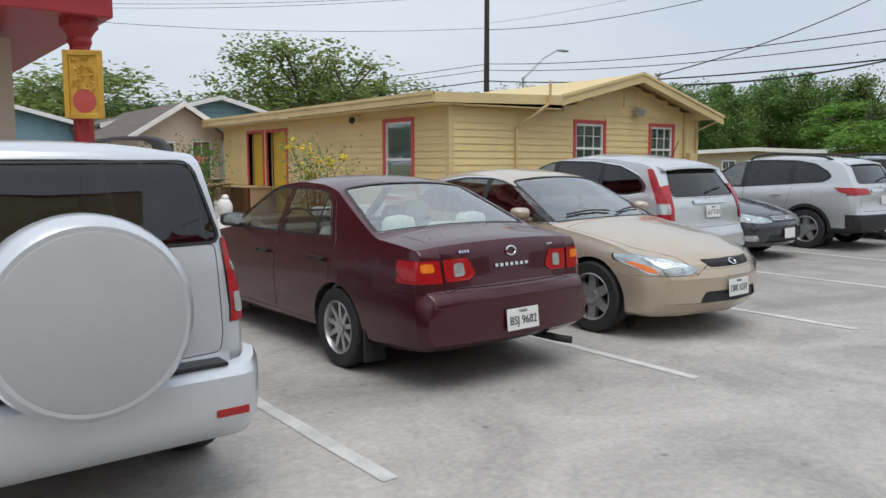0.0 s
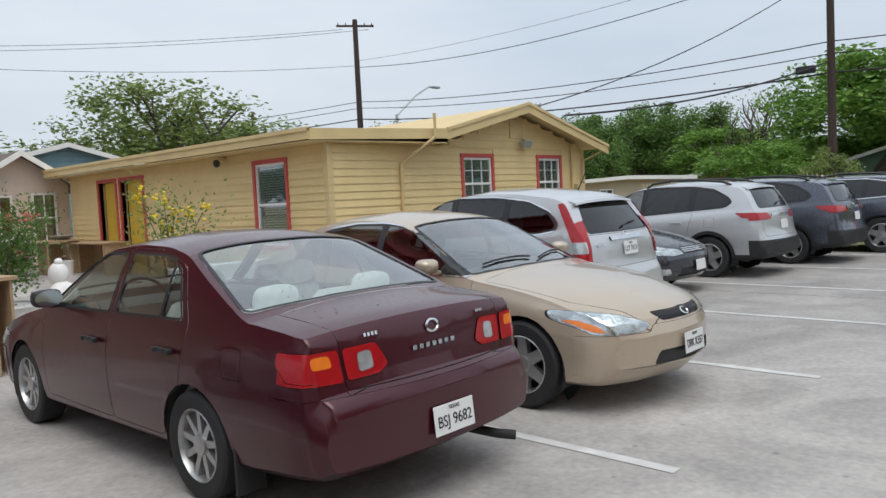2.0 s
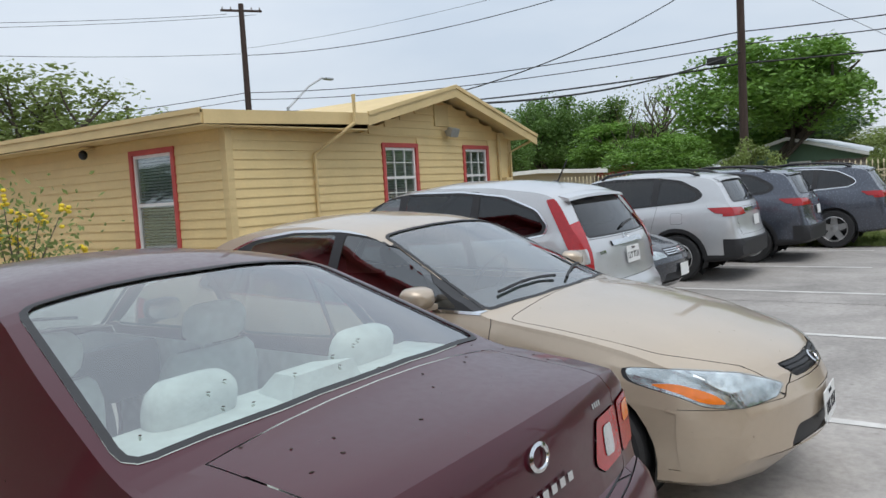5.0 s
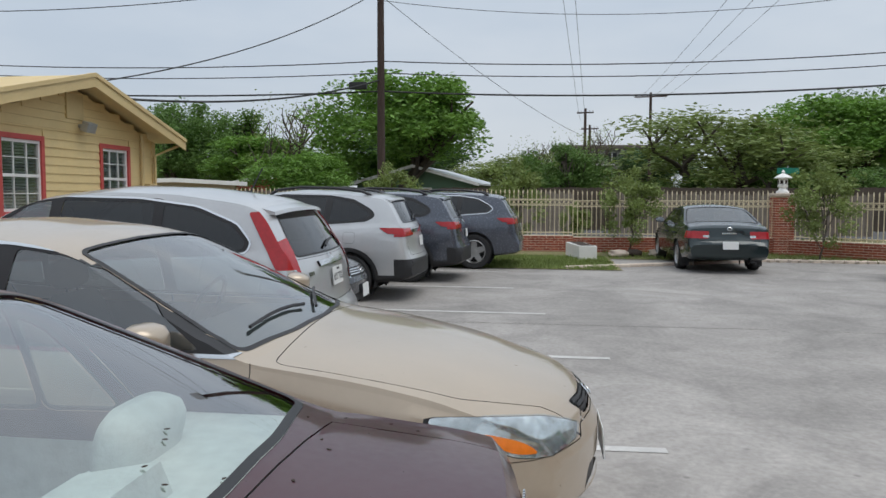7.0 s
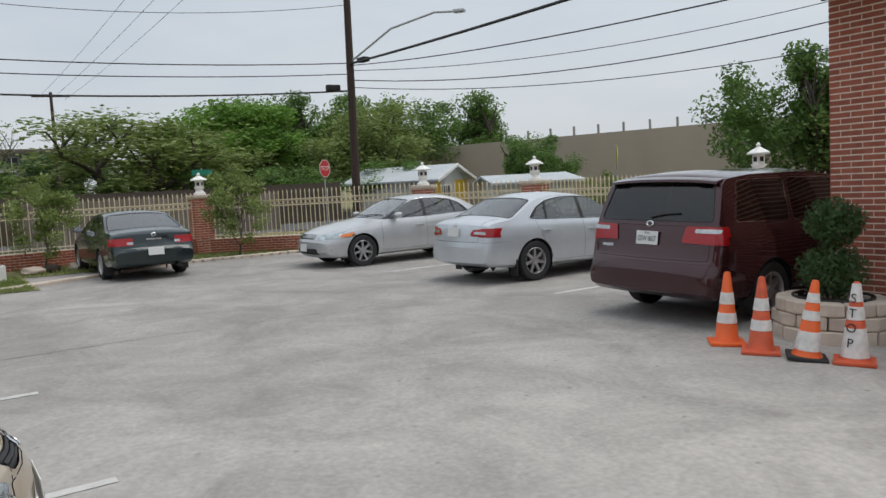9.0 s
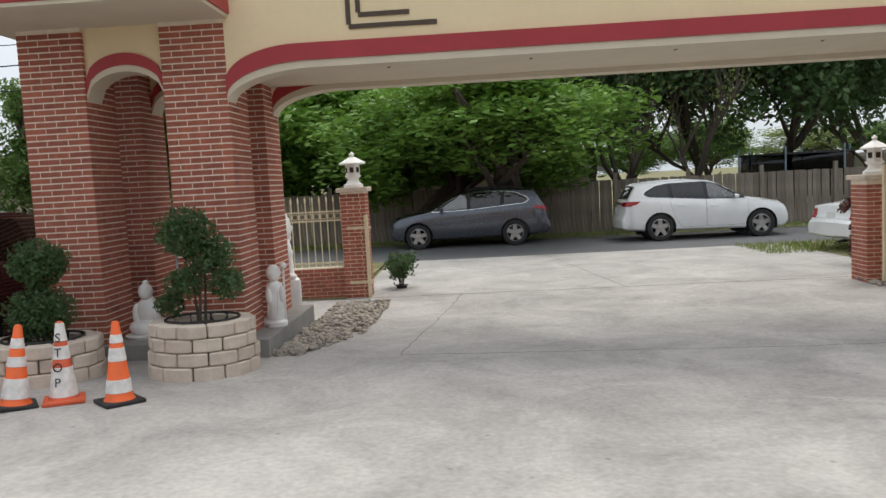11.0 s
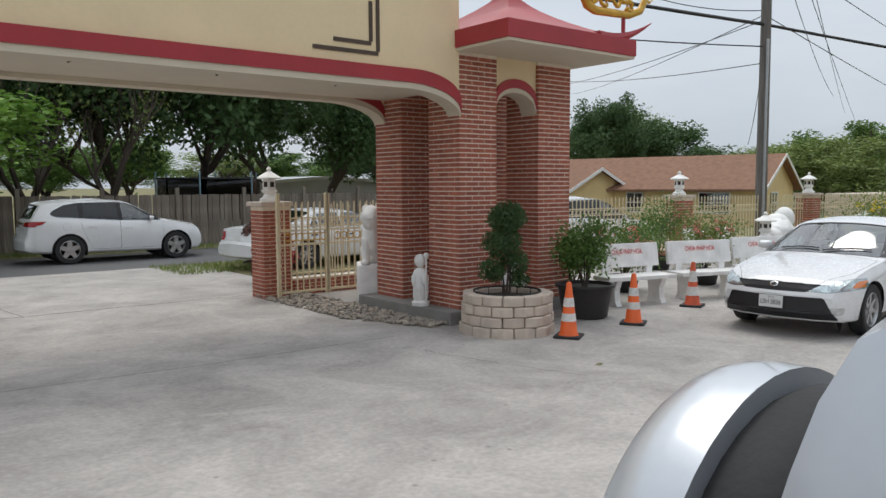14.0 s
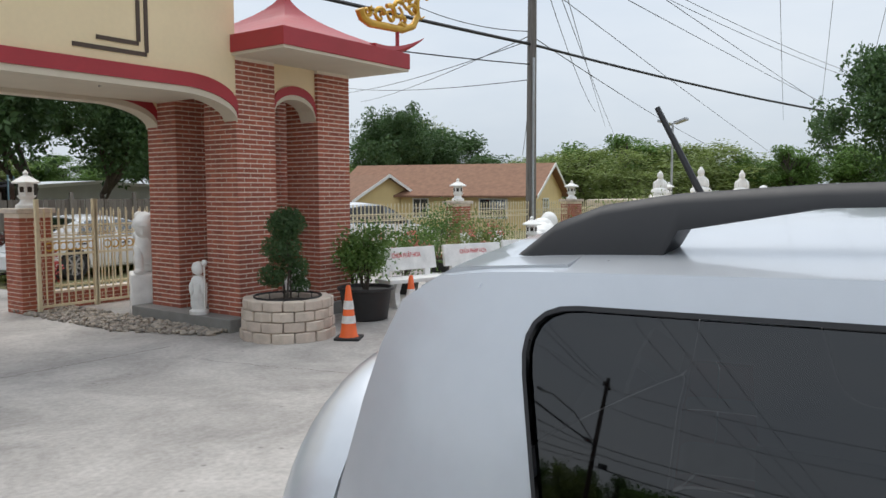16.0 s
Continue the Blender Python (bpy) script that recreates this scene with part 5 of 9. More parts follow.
    if not suv:
        part("parcel_shelf", boxm(-hw * 0.80, hw * 0.80, Y(deck - 0.02), Y(rs + 0.14), zd - 0.09, zd - 0.02, 0.01), imat, car)
        bl = bmesh.new()
        q0 = Y(deck - 0.14)
        vs = [bl.verts.new(p) for p in ((-0.16, q0, zd - 0.02), (0.16, q0, zd - 0.02), (0.11, q0 + 0.20, zd - 0.02), (-0.11, q0 + 0.20, zd - 0.02), (-0.13, q0 + 0.01, zd + 0.055), (0.13, q0 + 0.01, zd + 0.055), (0.08, q0 + 0.15, zd + 0.04), (-0.08, q0 + 0.15, zd + 0.04))]
        for q in ((4, 5, 6, 7), (0, 1, 5, 4), (1, 2, 6, 5), (2, 3, 7, 6), (3, 0, 4, 7)):
            bl.faces.new([vs[i] for i in q])
        part("brake_light_housing", bl, imat, car, smooth=20)
    wheel_m = Matrix.Translation((-0.37, Y(fs - 0.62), zc + 0.0)) @ Matrix.Rotation(radians(62), 4, "X")
    part("steering_wheel", lathe([(0.175, -0.014), (0.19, 0), (0.175, 0.014), (0.16, 0)], 20, m=wheel_m, closed=True), M["plastic"], car, smooth=60)
    # wipers lie on the glass
    for x0, x1 in ((-0.05, -0.62), (0.58, 0.02)):
        pts = []
        for k in range(6):
            x = x0 + (x1 - x0) * k / 5
            z = zc + 0.045 + 0.03 * math.sin(k / 5 * 2.4)
            loc, nrm, _, _ = tree.ray_cast(Vector((x, L, z)), Vector((0, -1, 0)))
            if loc:
                pts.append(loc + nrm * 0.014)
        if len(pts) > 2:
            part("wiper", tube(bmesh.new(), pts, 0.009, 5), M["plastic"], car)
    # handles, mirrors
    for dob, c in door_obs:
        sx = 1 if c.x > 0 else -1
        ys = [v.co.y for v in dob.data.vertices]
        hx, hz = min(ys) + (0.20 if c.y > 0 or not suv else 0.28), belt(L / 2 - c.y) - 0.15
        loc, nrm, _, _ = tree.ray_cast(Vector((sx * W, hx, hz)), Vector((-sx, 0, 0)))
        if loc:
            hm = Matrix.Translation(loc + Vector((sx * 0.022, 0, 0)))
            hb = boxm(-0.012, 0.012, -0.10, 0.10, -0.016, 0.016, 0.009, m=hm)
            for dy in (-0.085, 0.085):
                box(hb, -0.024, 0.0, dy - 0.015, dy + 0.015, -0.012, 0.012, 0.004, m=hm)
            part("door_handle", hb, g.get("handle", body_mat), dob, smooth=40)
    for sx in (-1, 1):
        ms = g.get("mirror_s", cowl + 0.46)
        mm = Matrix.Translation((sx * (yb(ms) + 0.115), Y(ms), belt(ms) + 0.095)) @ Matrix.Rotation(radians(-8 * sx), 4, "Z")
        mb = bmesh.new()
        P = []
        for q, dy, in ((0, -0.045), (0.86, -0.045), (1.0, -0.03), (1.0, 0.0), (0.88, 0.04), (0.55, 0.075), (0.0, 0.085)):
            P.append([mm @ Vector((0.10 * q * math.copysign(abs(math.cos(a)) ** 0.55, math.cos(a)), dy, 0.062 * q * math.copysign(abs(math.sin(a)) ** 0.6, math.sin(a)))) for a in np.linspace(0, 2 * math.pi, 29)])
        grid_mesh(mb, P)
        box(mb, -0.13, -0.03, -0.02, 0.03, -0.075, -0.04, 0.012, m=mm @ Matrix.Diagonal((sx, 1, 1, 1)))
        bmesh.ops.remove_doubles(mb, verts=mb.verts, dist=0.0006)
        bmesh.ops.recalc_face_normals(mb, faces=mb.faces)
        mo = part("side_mirror", mb, g.get("mirror", body_mat), car, smooth=50)
        part("mirror_glass", lathe([(0.001, 0), (0.062, 0), (0.001, 0.002)], 22, m=mm @ Matrix.Translation((0, -0.047, 0)) @ Matrix.Diagonal((1.6, 1, 0.95, 1)) @ Matrix.Rotation(radians(90), 4, "X")), M["chrome"], mo)
    if not suv:
        for sx in (-1, 1):
            part("mud_flap", boxm(-0.09, 0.09, -0.012, 0.012, -0.16, 0.12, 0.004, m=Matrix.Translation((sx * (hw - 0.13), Y(axles[1] + wr * 1.2), 0.27))), M["rubber"], car)
        part("exhaust_pipe", tube(bmesh.new(), [(0.42, Y(L - 0.4), 0.25), (0.44, Y(L - 0.05), 0.25), (0.50, Y(L + 0.04), 0.24)], 0.028, 10), M["rubber"], car, smooth=60)
    for view, corners in g.get("grille_bars", ()):
        for k in range(1, 4):
            a, b, c, d = [Vector(v) for v in corners]
            l0, r0 = a.lerp(d, k / 4), b.lerp(c, k / 4)
            patch("grille_bar", view, [l0, r0, r0 + Vector((0, 0.012)), l0 + Vector((0, 0.012))], M[g.get("grille_bar", "chrome")], 0.003, 14, 1, thick=False)
    for view, zp, text in g.get("plates", ()):
        dr, org = dirs[view]
        loc, nrm, _, _ = tree.ray_cast(org(0, zp), dr)
        if loc is None:
            continue
        back = view == "rear"
        pm = Matrix.Translation(loc - dr * 0.026) @ Matrix.Rotation(0 if back else math.pi, 4, "Z") @ Matrix.Rotation(radians(90 - (6 if back else 4)), 4, "X")
        pl = part("licence_plate", boxm(-0.155, 0.155, -0.078, 0.078, -0.006, 0.0, 0.003), g.get("plate_mat", M["plate"]), car, m=pm)
        if text:
            words("plate_number", text, 0.085, M["ink"], pl, Matrix.Translation((0, -0.012, 0.002)), wide=0.26)
            words("plate_state", "TEXAS", 0.028, M["ink"], pl, Matrix.Translation((0, 0.055, 0.002)))
    for view, x, z, size, text, wide_ in g.get("badges", ()):
        dr, org = dirs[view]
        loc, nrm, _, _ = tree.ray_cast(org(x, z), dr)
        if loc:
            back = view == "rear"
            tilt = math.degrees(math.asin(max(-1, min(1, nrm.z))))
            bm_ = Matrix.Translation(loc - dr * 0.008) @ Matrix.Rotation(0 if back else math.pi, 4, "Z") @ Matrix.Rotation(radians(90 - tilt), 4, "X")
            if text == "o":
                part("emblem", lathe([(0.034, -0.004), (0.045, 0), (0.034, 0.004), (0.030, 0)], 18, m=bm_ @ Matrix.Diagonal((1.2, 0.85, 1, 1)), closed=True), M["chrome"], car, smooth=50)
            else:
                eb = bmesh.new()
                k = 7 if wide_ > 0.15 else 4
                for i in range(k):
                    x0 = -wide_ / 2 + wide_ * i / k
                    box(eb, x0, x0 + wide_ / k * 0.6, -size / 2, size / 2, -0.002, 0.003)
                part("badge", eb, M["chrome"], car, m=bm_)
    if g.get("rails") == "foot":
        prof_r = ((rtop - 0.01, -0.03, -0.012), (rtop - 0.07, -0.03, 0.045), (rtop - 0.13, -0.03, 0.072), (rtop - 0.19, -0.028, 0.082), (rtop - 0.22, 0.022, 0.086), (rtop - 0.36, 0.042, 0.092), (rtop - 1.0, 0.052, 0.095),
                  (wtop + 0.5, 0.045, 0.088), (wtop + 0.32, 0.02, 0.075), (wtop + 0.29, -0.025, 0.06), (wtop + 0.12, -0.03, -0.01))
        for sx in (-1, 1):
            P = []
            for s, lo, hi in prof_r:
                s, lo, hi = s - (0.03 if s > 3 else 0), lo, hi * 0.72
                c, z0, w_ = sx * (rw - 0.07), zr(s) - 0.01, 0.022
                P.append([Vector((c - w_, Y(s), z0 + lo)), Vector((c + w_, Y(s), z0 + lo)), Vector((c + w_ * 0.9, Y(s), z0 + hi - 0.012)), Vector((c + w_ * 0.4, Y(s), z0 + hi)), Vector((c - w_ * 0.4, Y(s), z0 + hi)), Vector((c - w_ * 0.9, Y(s), z0 + hi - 0.012)), Vector((c - w_, Y(s), z0 + lo))])
            rl = grid_mesh(bmesh.new(), P)
            bmesh.ops.remove_doubles(rl, verts=rl.verts, dist=0.0005)
            bmesh.ops.recalc_face_normals(rl, faces=rl.faces)
            part("roof_rail", rl, M["plastic"], car, "black plastic roof rail with wedge feet", smooth=50)
    elif g.get("rails"):
        for sx in (-1, 1):
            pts = [Vector((sx * (rw - 0.08), Y(s), zr(s) + dz)) for s, dz in ((wtop + 0.30, -0.005), (wtop + 0.42, 0.05), (wtop + 0.8, 0.062), (rtop - 0.75, 0.062), (rtop - 0.35, 0.045), (rtop - 0.2, -0.005))]
            part("roof_rail", tube(bmesh.new(), pts, 0.022, 8), M[g["rails"]], car, smooth=60)
    if g.get("antenna"):
        ax, as_ = g["antenna"]
        z0 = zr(as_) + 0.0
        ab = tube(bmesh.new(), [(ax, Y(as_), z0), (ax, Y(as_ + 0.05), z0 + 0.02)], 0.03, 8, 0.012)
        tube(ab, [(ax, Y(as_ + 0.04), z0 + 0.01), (ax, Y(as_ + 0.16), z0 + 0.24)], 0.008, 6, 0.006)
        part("antenna", ab, M["plastic"], car)
    if g.get("spoiler"):
        e = Vector((rw * 1.0, 0, zr(rtop) - 0.035))
        sb2 = bmesh.new()
        so = 0.10 if g["spoiler"] is True else g["spoiler"]
        P = [[Vector((u * (e.x + 0.01), Y(rtop + dy) - 0.06 * (1 - u * u), e.z + dz + 0.032 * (1 - abs(u) ** 2.5))) for u in np.linspace(-1, 1, 15)] for dy, dz in ((-0.15, 0.024), (0.0, 0.014), (so, -0.012), (so + 0.01, -0.04), (0.0, -0.03), (-0.15, 0.0))]
        for k in (0, -1):
            mid = sum((r[k] for r in P), Vector()) / len(P)
            for r in P:
                r.insert(0, mid.copy()) if k == 0 else r.append(mid.copy())
        P.append([v.copy() for v in P[0]])
        grid_mesh(sb2, P)
        bmesh.ops.remove_doubles(sb2, verts=sb2.verts, dist=0.0004)
        bmesh.ops.recalc_face_normals(sb2, faces=sb2.faces)
        part("roof_spoiler", sb2, body_mat, car, smooth=50)
        if g.get("rear_wiper", True):
            zg = g["rear_glass"][0][1]
            wpts = [tree.ray_cast(Vector((x, -L, zg + dz)), Vector((0, 1, 0))) for x, dz in ((0.0, 0.03), (0.2, 0.07), (0.38, 0.08))]
            if all(q[0] for q in wpts):
                part("rear_wiper", tube(bmesh.new(), [q[0] + q[1] * 0.016 for q in wpts], 0.012, 6), M["plastic"], car)
    return car, patch, Y, tree


M["lamp_bowl"] = mat("faceted_lamp_reflector", (0.72, 0.73, 0.74), 0.22, metal=0.85, vary=0.55, scale=14, bump=0.5, bump_scale=26)


def scaled(spec, L, W, H, **over):
    """The same car stretched to other outer sizes."""
    fl, fw, fh = L / spec["L"], W / spec["W"], H / spec["H"]
    poly = {"side": lambda p: [(a * fl, b * fh) for a, b in p], "front": lambda p: [(a * fw, b * fh) for a, b in p], "rear": lambda p: [(a * fw, b * fh) for a, b in p], "top": lambda p: [(a * fw, b * fl) for a, b in p]}
    out = dict(spec)
    for k in ("top", "belt", "dlo"):
        if k in spec:
            out[k] = poly["side"](spec[k])
    for k in ("doors", "windows"):
        out[k] = [poly["side"](p) for p in spec[k]]
    if "hood" in spec:
        out["hood"] = poly["top"](spec["hood"])
    if "rear_glass" in spec:
        out["rear_glass"] = poly["rear"](spec["rear_glass"])
    for k in ("lid", "bumpers", "lamps", "panels", "grille", "grille_bars"):
        if k in spec:
            out[k] = tuple((q[0], poly[q[0]](q[1])) + tuple(q[2:]) for q in spec[k])
    for k in ("cowl", "deck", "wtop", "rtop", "wb", "fo"):
        out[k] = spec[k] * fl
    for k in ("zcowl", "zdeck"):
        out[k] = spec[k] * fh
    if "flap" in spec:
        out["flap"] = (spec["flap"][0] * fl, spec["flap"][1] * fh)
    out.update(L=L, W=W, H=H)
    out.update(over)
    return out


def lengthened(spec, s0, s1, d):
    """The same car with d metres more length between s0 and s1."""
    f = lambda s: s + d * min(max((s - s0) / (s1 - s0), 0.0), 1.0)
    out = dict(spec)
    for k in ("top", "belt", "dlo"):
        if k in spec:
            out[k] = [(f(a), b) for a, b in spec[k]]
    for k in ("doors", "windows"):
        out[k] = [[(f(a), b) for a, b in p] for p in spec[k]]
    for k in ("lid", "bumpers", "lamps"):
        out[k] = tuple((q[0], [(f(a), b) for a, b in q[1]] if q[0] == "side" else [(a, f(b)) for a, b in q[1]] if q[0] == "top" else q[1]) + tuple(q[2:]) for q in spec.get(k, ()))
    out.update(L=f(spec["L"]), rtop=f(spec["rtop"]), deck=f(spec["deck"]), flap=(f(spec["flap"][0]), spec["flap"][1]))
    return out


COROLLA = dict(L=4.60, W=1.76, H=1.475, wb=2.58, fo=0.96, wr=0.315, zcowl=0.99, zdeck=1.07, cowl=1.26, wtop=2.05, rtop=3.22, deck=3.92, roofw=0.66, bow=(0.22, 0.10), plan=[(0, 0.80), (0.06, 0.875), (0.18, 0.93), (0.45, 0.972), (1.0, 0.995), (2.3, 1.0), (3.6, 0.99), (4.2, 0.972), (4.5, 0.955), (4.64, 0.92), (4.72, 0.87)],
               top=[(0, 0.54), (0.03, 0.60), (0.08, 0.69), (0.2, 0.76), (0.7, 0.89), (1.22, 0.985), (1.30, 1.01), (2.03, 1.385), (2.2, 1.44), (2.6, 1.475), (3.0, 1.465), (3.27, 1.42), (3.94, 1.11), (4.02, 1.09), (4.36, 1.058), (4.45, 1.035), (4.485, 0.99), (4.51, 0.735), (4.545, 0.72), (4.585, 0.70), (4.60, 0.62)],
               belt=[(0, 0.66), (0.3, 0.74), (1.2, 0.93), (1.5, 0.955), (2.6, 0.97), (3.5, 1.0), (4.0, 1.01), (4.6, 0.97)],
               doors=([(1.40, 0.31), (2.50, 0.31), (2.505, 1.392), (2.15, 1.385), (1.98, 1.31), (1.42, 0.97)], [(2.51, 0.31), (3.16, 0.31), (3.38, 0.60), (3.46, 0.98), (3.28, 1.30), (3.0, 1.385), (2.51, 1.392)]),
               windows=([(1.50, 0.985), (2.45, 1.0), (2.455, 1.355), (2.18, 1.35), (2.03, 1.29)], [(2.56, 1.0), (3.14, 1.015), (3.14, 1.325), (2.98, 1.35), (2.56, 1.355)], [(3.17, 1.015), (3.37, 1.02), (3.24, 1.26), (3.17, 1.30)]), winr=0.025,
               hood=[(-0.64, 0.30), (0.64, 0.30), (0.71, 0.8), (0.73, 1.26), (-0.73, 1.26), (-0.71, 0.8)], lid=(("top", [(-0.62, 3.975), (0.62, 3.975), (0.60, 4.50), (-0.60, 4.50)]), ("rear", [(-0.60, 0.725), (0.60, 0.725), (0.62, 1.3), (-0.62, 1.3)])),
               flap=(3.86, 0.83), bumpers=(("side", [(4.16, 0.2), (4.70, 0.2), (4.70, 0.70), (4.16, 0.70)], 0.003), ("rear", [(-1.0, 0.2), (1.0, 0.2), (1.0, 0.70), (-1.0, 0.70)], 0.003), ("front", [(-1.0, 0.2), (1.0, 0.2), (1.0, 0.56), (-1.0, 0.56)], 0.003)),
               spokes=9, glass="glass_clear", seat=M["seat_grey"], handle=M["plastic"], mirror=M["plastic"],
               plates=(("rear", 0.475, "BSJ 9682"),), badges=(("rear", 0, 0.955, 0.09, "o", 0), ("rear", 0.0, 0.86, 0.024, "b", 0.34), ("rear", -0.42, 0.975, 0.018, "b", 0.10), ("rear", 0.42, 0.975, 0.016, "b", 0.06)),
               lamps=(("rear", [(0.612, 0.765), (0.95, 0.775), (0.95, 0.925), (0.625, 0.925)], "light_red", 0.006), ("side", [(4.30, 0.79), (4.62, 0.775), (4.62, 0.925), (4.22, 0.925), (4.22, 0.86)], "light_red", 0.006), ("rear", [(0.34, 0.815), (0.40, 0.775), (0.59, 0.77), (0.60, 0.925), (0.40, 0.93)], "light_red", 0.006),
                      ("rear", [(0.665, 0.845), (0.77, 0.845), (0.77, 0.905), (0.675, 0.905)], "light_amber", 0.008), ("rear", [(0.43, 0.81), (0.52, 0.80), (0.52, 0.895), (0.44, 0.90)], "light_clear", 0.009), ("front", [(0.38, 0.56), (0.82, 0.56), (0.84, 0.70), (0.38, 0.68)], "lamp_bowl", 0.0)),
               grille=(("front", [(-0.33, 0.58), (0.33, 0.58), (0.33, 0.66), (-0.33, 0.66)]),))
ACCORD = dict(L=4.81, W=1.815, H=1.50, wb=2.74, fo=0.96, wr=0.335, zcowl=1.0, zdeck=1.10, cowl=1.36, wtop=2.28, rtop=3.6, deck=4.25, roofw=0.66, bow=(0.36, 0.16),
              top=[(0, 0.56), (0.02, 0.62), (0.06, 0.70), (0.14, 0.765), (0.5, 0.875), (0.95, 0.955), (1.32, 1.005), (1.40, 1.03), (2.22, 1.41), (2.45, 1.462), (2.9, 1.50), (3.3, 1.485), (3.65, 1.42), (4.25, 1.135), (4.35, 1.11), (4.65, 1.07), (4.73, 1.02), (4.77, 0.92), (4.79, 0.70), (4.81, 0.6)],
              belt=[(0, 0.62), (0.25, 0.74), (0.6, 0.82), (1.3, 0.94), (1.6, 0.965), (2.6, 0.985), (3.6, 1.02), (4.3, 1.04), (4.81, 0.98)],
              dlo=[(1.44, 0.985), (2.6, 1.0), (3.68, 1.04), (3.82, 1.07), (3.62, 1.25), (3.35, 1.36), (3.0, 1.405), (2.6, 1.405), (2.3, 1.37), (2.0, 1.28)],
              windows=([(1.66, 1.0), (2.56, 1.01), (2.56, 1.39), (2.32, 1.36), (2.02, 1.265)], [(2.64, 1.01), (3.42, 1.035), (3.36, 1.33), (3.0, 1.39), (2.64, 1.39)], [(3.46, 1.04), (3.74, 1.06), (3.6, 1.22), (3.42, 1.31)]), winr=0.03,
              doors=([(1.46, 0.32), (2.60, 0.32), (2.60, 1.41), (2.3, 1.38), (1.98, 1.29), (1.44, 0.97)], [(2.605, 0.32), (3.28, 0.32), (3.5, 0.62), (3.70, 1.03), (3.55, 1.28), (3.0, 1.41), (2.605, 1.41)]),
              hood=[(-0.46, 0.10), (0.46, 0.10), (0.56, 0.30), (0.74, 0.62), (0.78, 1.0), (0.79, 1.36), (-0.79, 1.36), (-0.78, 1.0), (-0.74, 0.62), (-0.56, 0.30)], lid=(("top", [(-0.62, 4.32), (0.62, 4.32), (0.60, 4.72), (-0.60, 4.72)]),),
              bumpers=(("front", [(-1.0, 0.1), (1.0, 0.1), (1.0, 0.59), (0.45, 0.59), (0.40, 0.64), (-0.40, 0.64), (-0.45, 0.59), (-1.0, 0.59)], 0.003),),
              spokes=6, glass="glass_clear", glass_side="glass_mid", seat=M["seat_dark"], trim=M["chrome"],
              plates=(("front", 0.47, "DRK K557"),), badges=(("front", 0, 0.695, 0.09, "o", 0),),
              lamps=(("front", [(0.42, 0.65), (0.50, 0.605), (0.70, 0.59), (0.80, 0.605), (0.862, 0.70), (0.845, 0.77), (0.80, 0.765), (0.60, 0.725)], "lamp_bowl", 0.0), ("front", [(0.745, 0.612), (0.80, 0.62), (0.848, 0.70), (0.82, 0.705), (0.765, 0.66)], "light_amber", 0.004),
                     ("rear", [(0.45, 0.75), (0.90, 0.75), (0.90, 0.94), (0.5, 0.94)], "light_red", 0.006)),
              grille=(("front", [(-0.30, 0.655), (0.30, 0.655), (0.37, 0.725), (-0.37, 0.725)]), ("front", [(-0.44, 0.35), (0.44, 0.35), (0.38, 0.45), (-0.38, 0.45)])), grille_bars=(("front", [(-0.30, 0.655), (0.30, 0.655), (0.34, 0.725), (-0.34, 0.725)]),), grille_bar="plastic")
CAMRY = scaled(ACCORD, 4.81, 1.82, 1.47, wb=2.775, trim=M["chrome"], glass_side="glass_mid", glass_rear="glass_mid", spokes=7, bow=(0.28, 0.16), bumpers=(("rear", [(-1.0, 0.2), (1.0, 0.2), (1.0, 0.69), (-1.0, 0.69)], 0.003),), lid=(("top", [(-0.62, 4.32), (0.62, 4.32), (0.60, 4.74), (-0.60, 4.74)]), ("rear", [(-0.58, 0.70), (0.58, 0.70), (0.60, 1.2), (-0.60, 1.2)])),
               plates=(("front", 0.44, ""), ("rear", 0.86, "")), badges=(("front", 0, 0.68, 0.09, "o", 0), ("rear", 0, 0.97, 0.09, "o", 0)),
               lamps=(("front", [(0.36, 0.62), (0.60, 0.60), (0.89, 0.64), (0.90, 0.76), (0.80, 0.76), (0.42, 0.68)], "lamp_bowl", 0.0), ("front", [(0.62, 0.33), (0.78, 0.33), (0.80, 0.42), (0.66, 0.42)], "light_clear", 0.003), ("front", [(0.82, 0.65), (0.895, 0.66), (0.895, 0.74), (0.83, 0.73)], "light_amber", 0.003),
                      ("rear", [(0.40, 0.80), (0.92, 0.77), (0.92, 0.92), (0.46, 0.90)], "light_red", 0.006), ("side", [(4.50, 0.79), (4.85, 0.77), (4.85, 0.92), (4.40, 0.92)], "light_red", 0.006), ("rear", [(0.48, 0.83), (0.74, 0.82), (0.72, 0.865), (0.50, 0.87)], "light_clear", 0.008)),
               grille=(("front", [(-0.34, 0.62), (0.34, 0.62), (0.36, 0.72), (-0.36, 0.72)]), ("front", [(-0.50, 0.29), (0.50, 0.29), (0.44, 0.42), (-0.44, 0.42)])), grille_bars=(("front", [(-0.34, 0.62), (0.34, 0.62), (0.34, 0.72), (-0.34, 0.72)]),), grille_bar="chrome")
COROLLA = lengthened(COROLLA, 3.2, 4.0, 0.11)
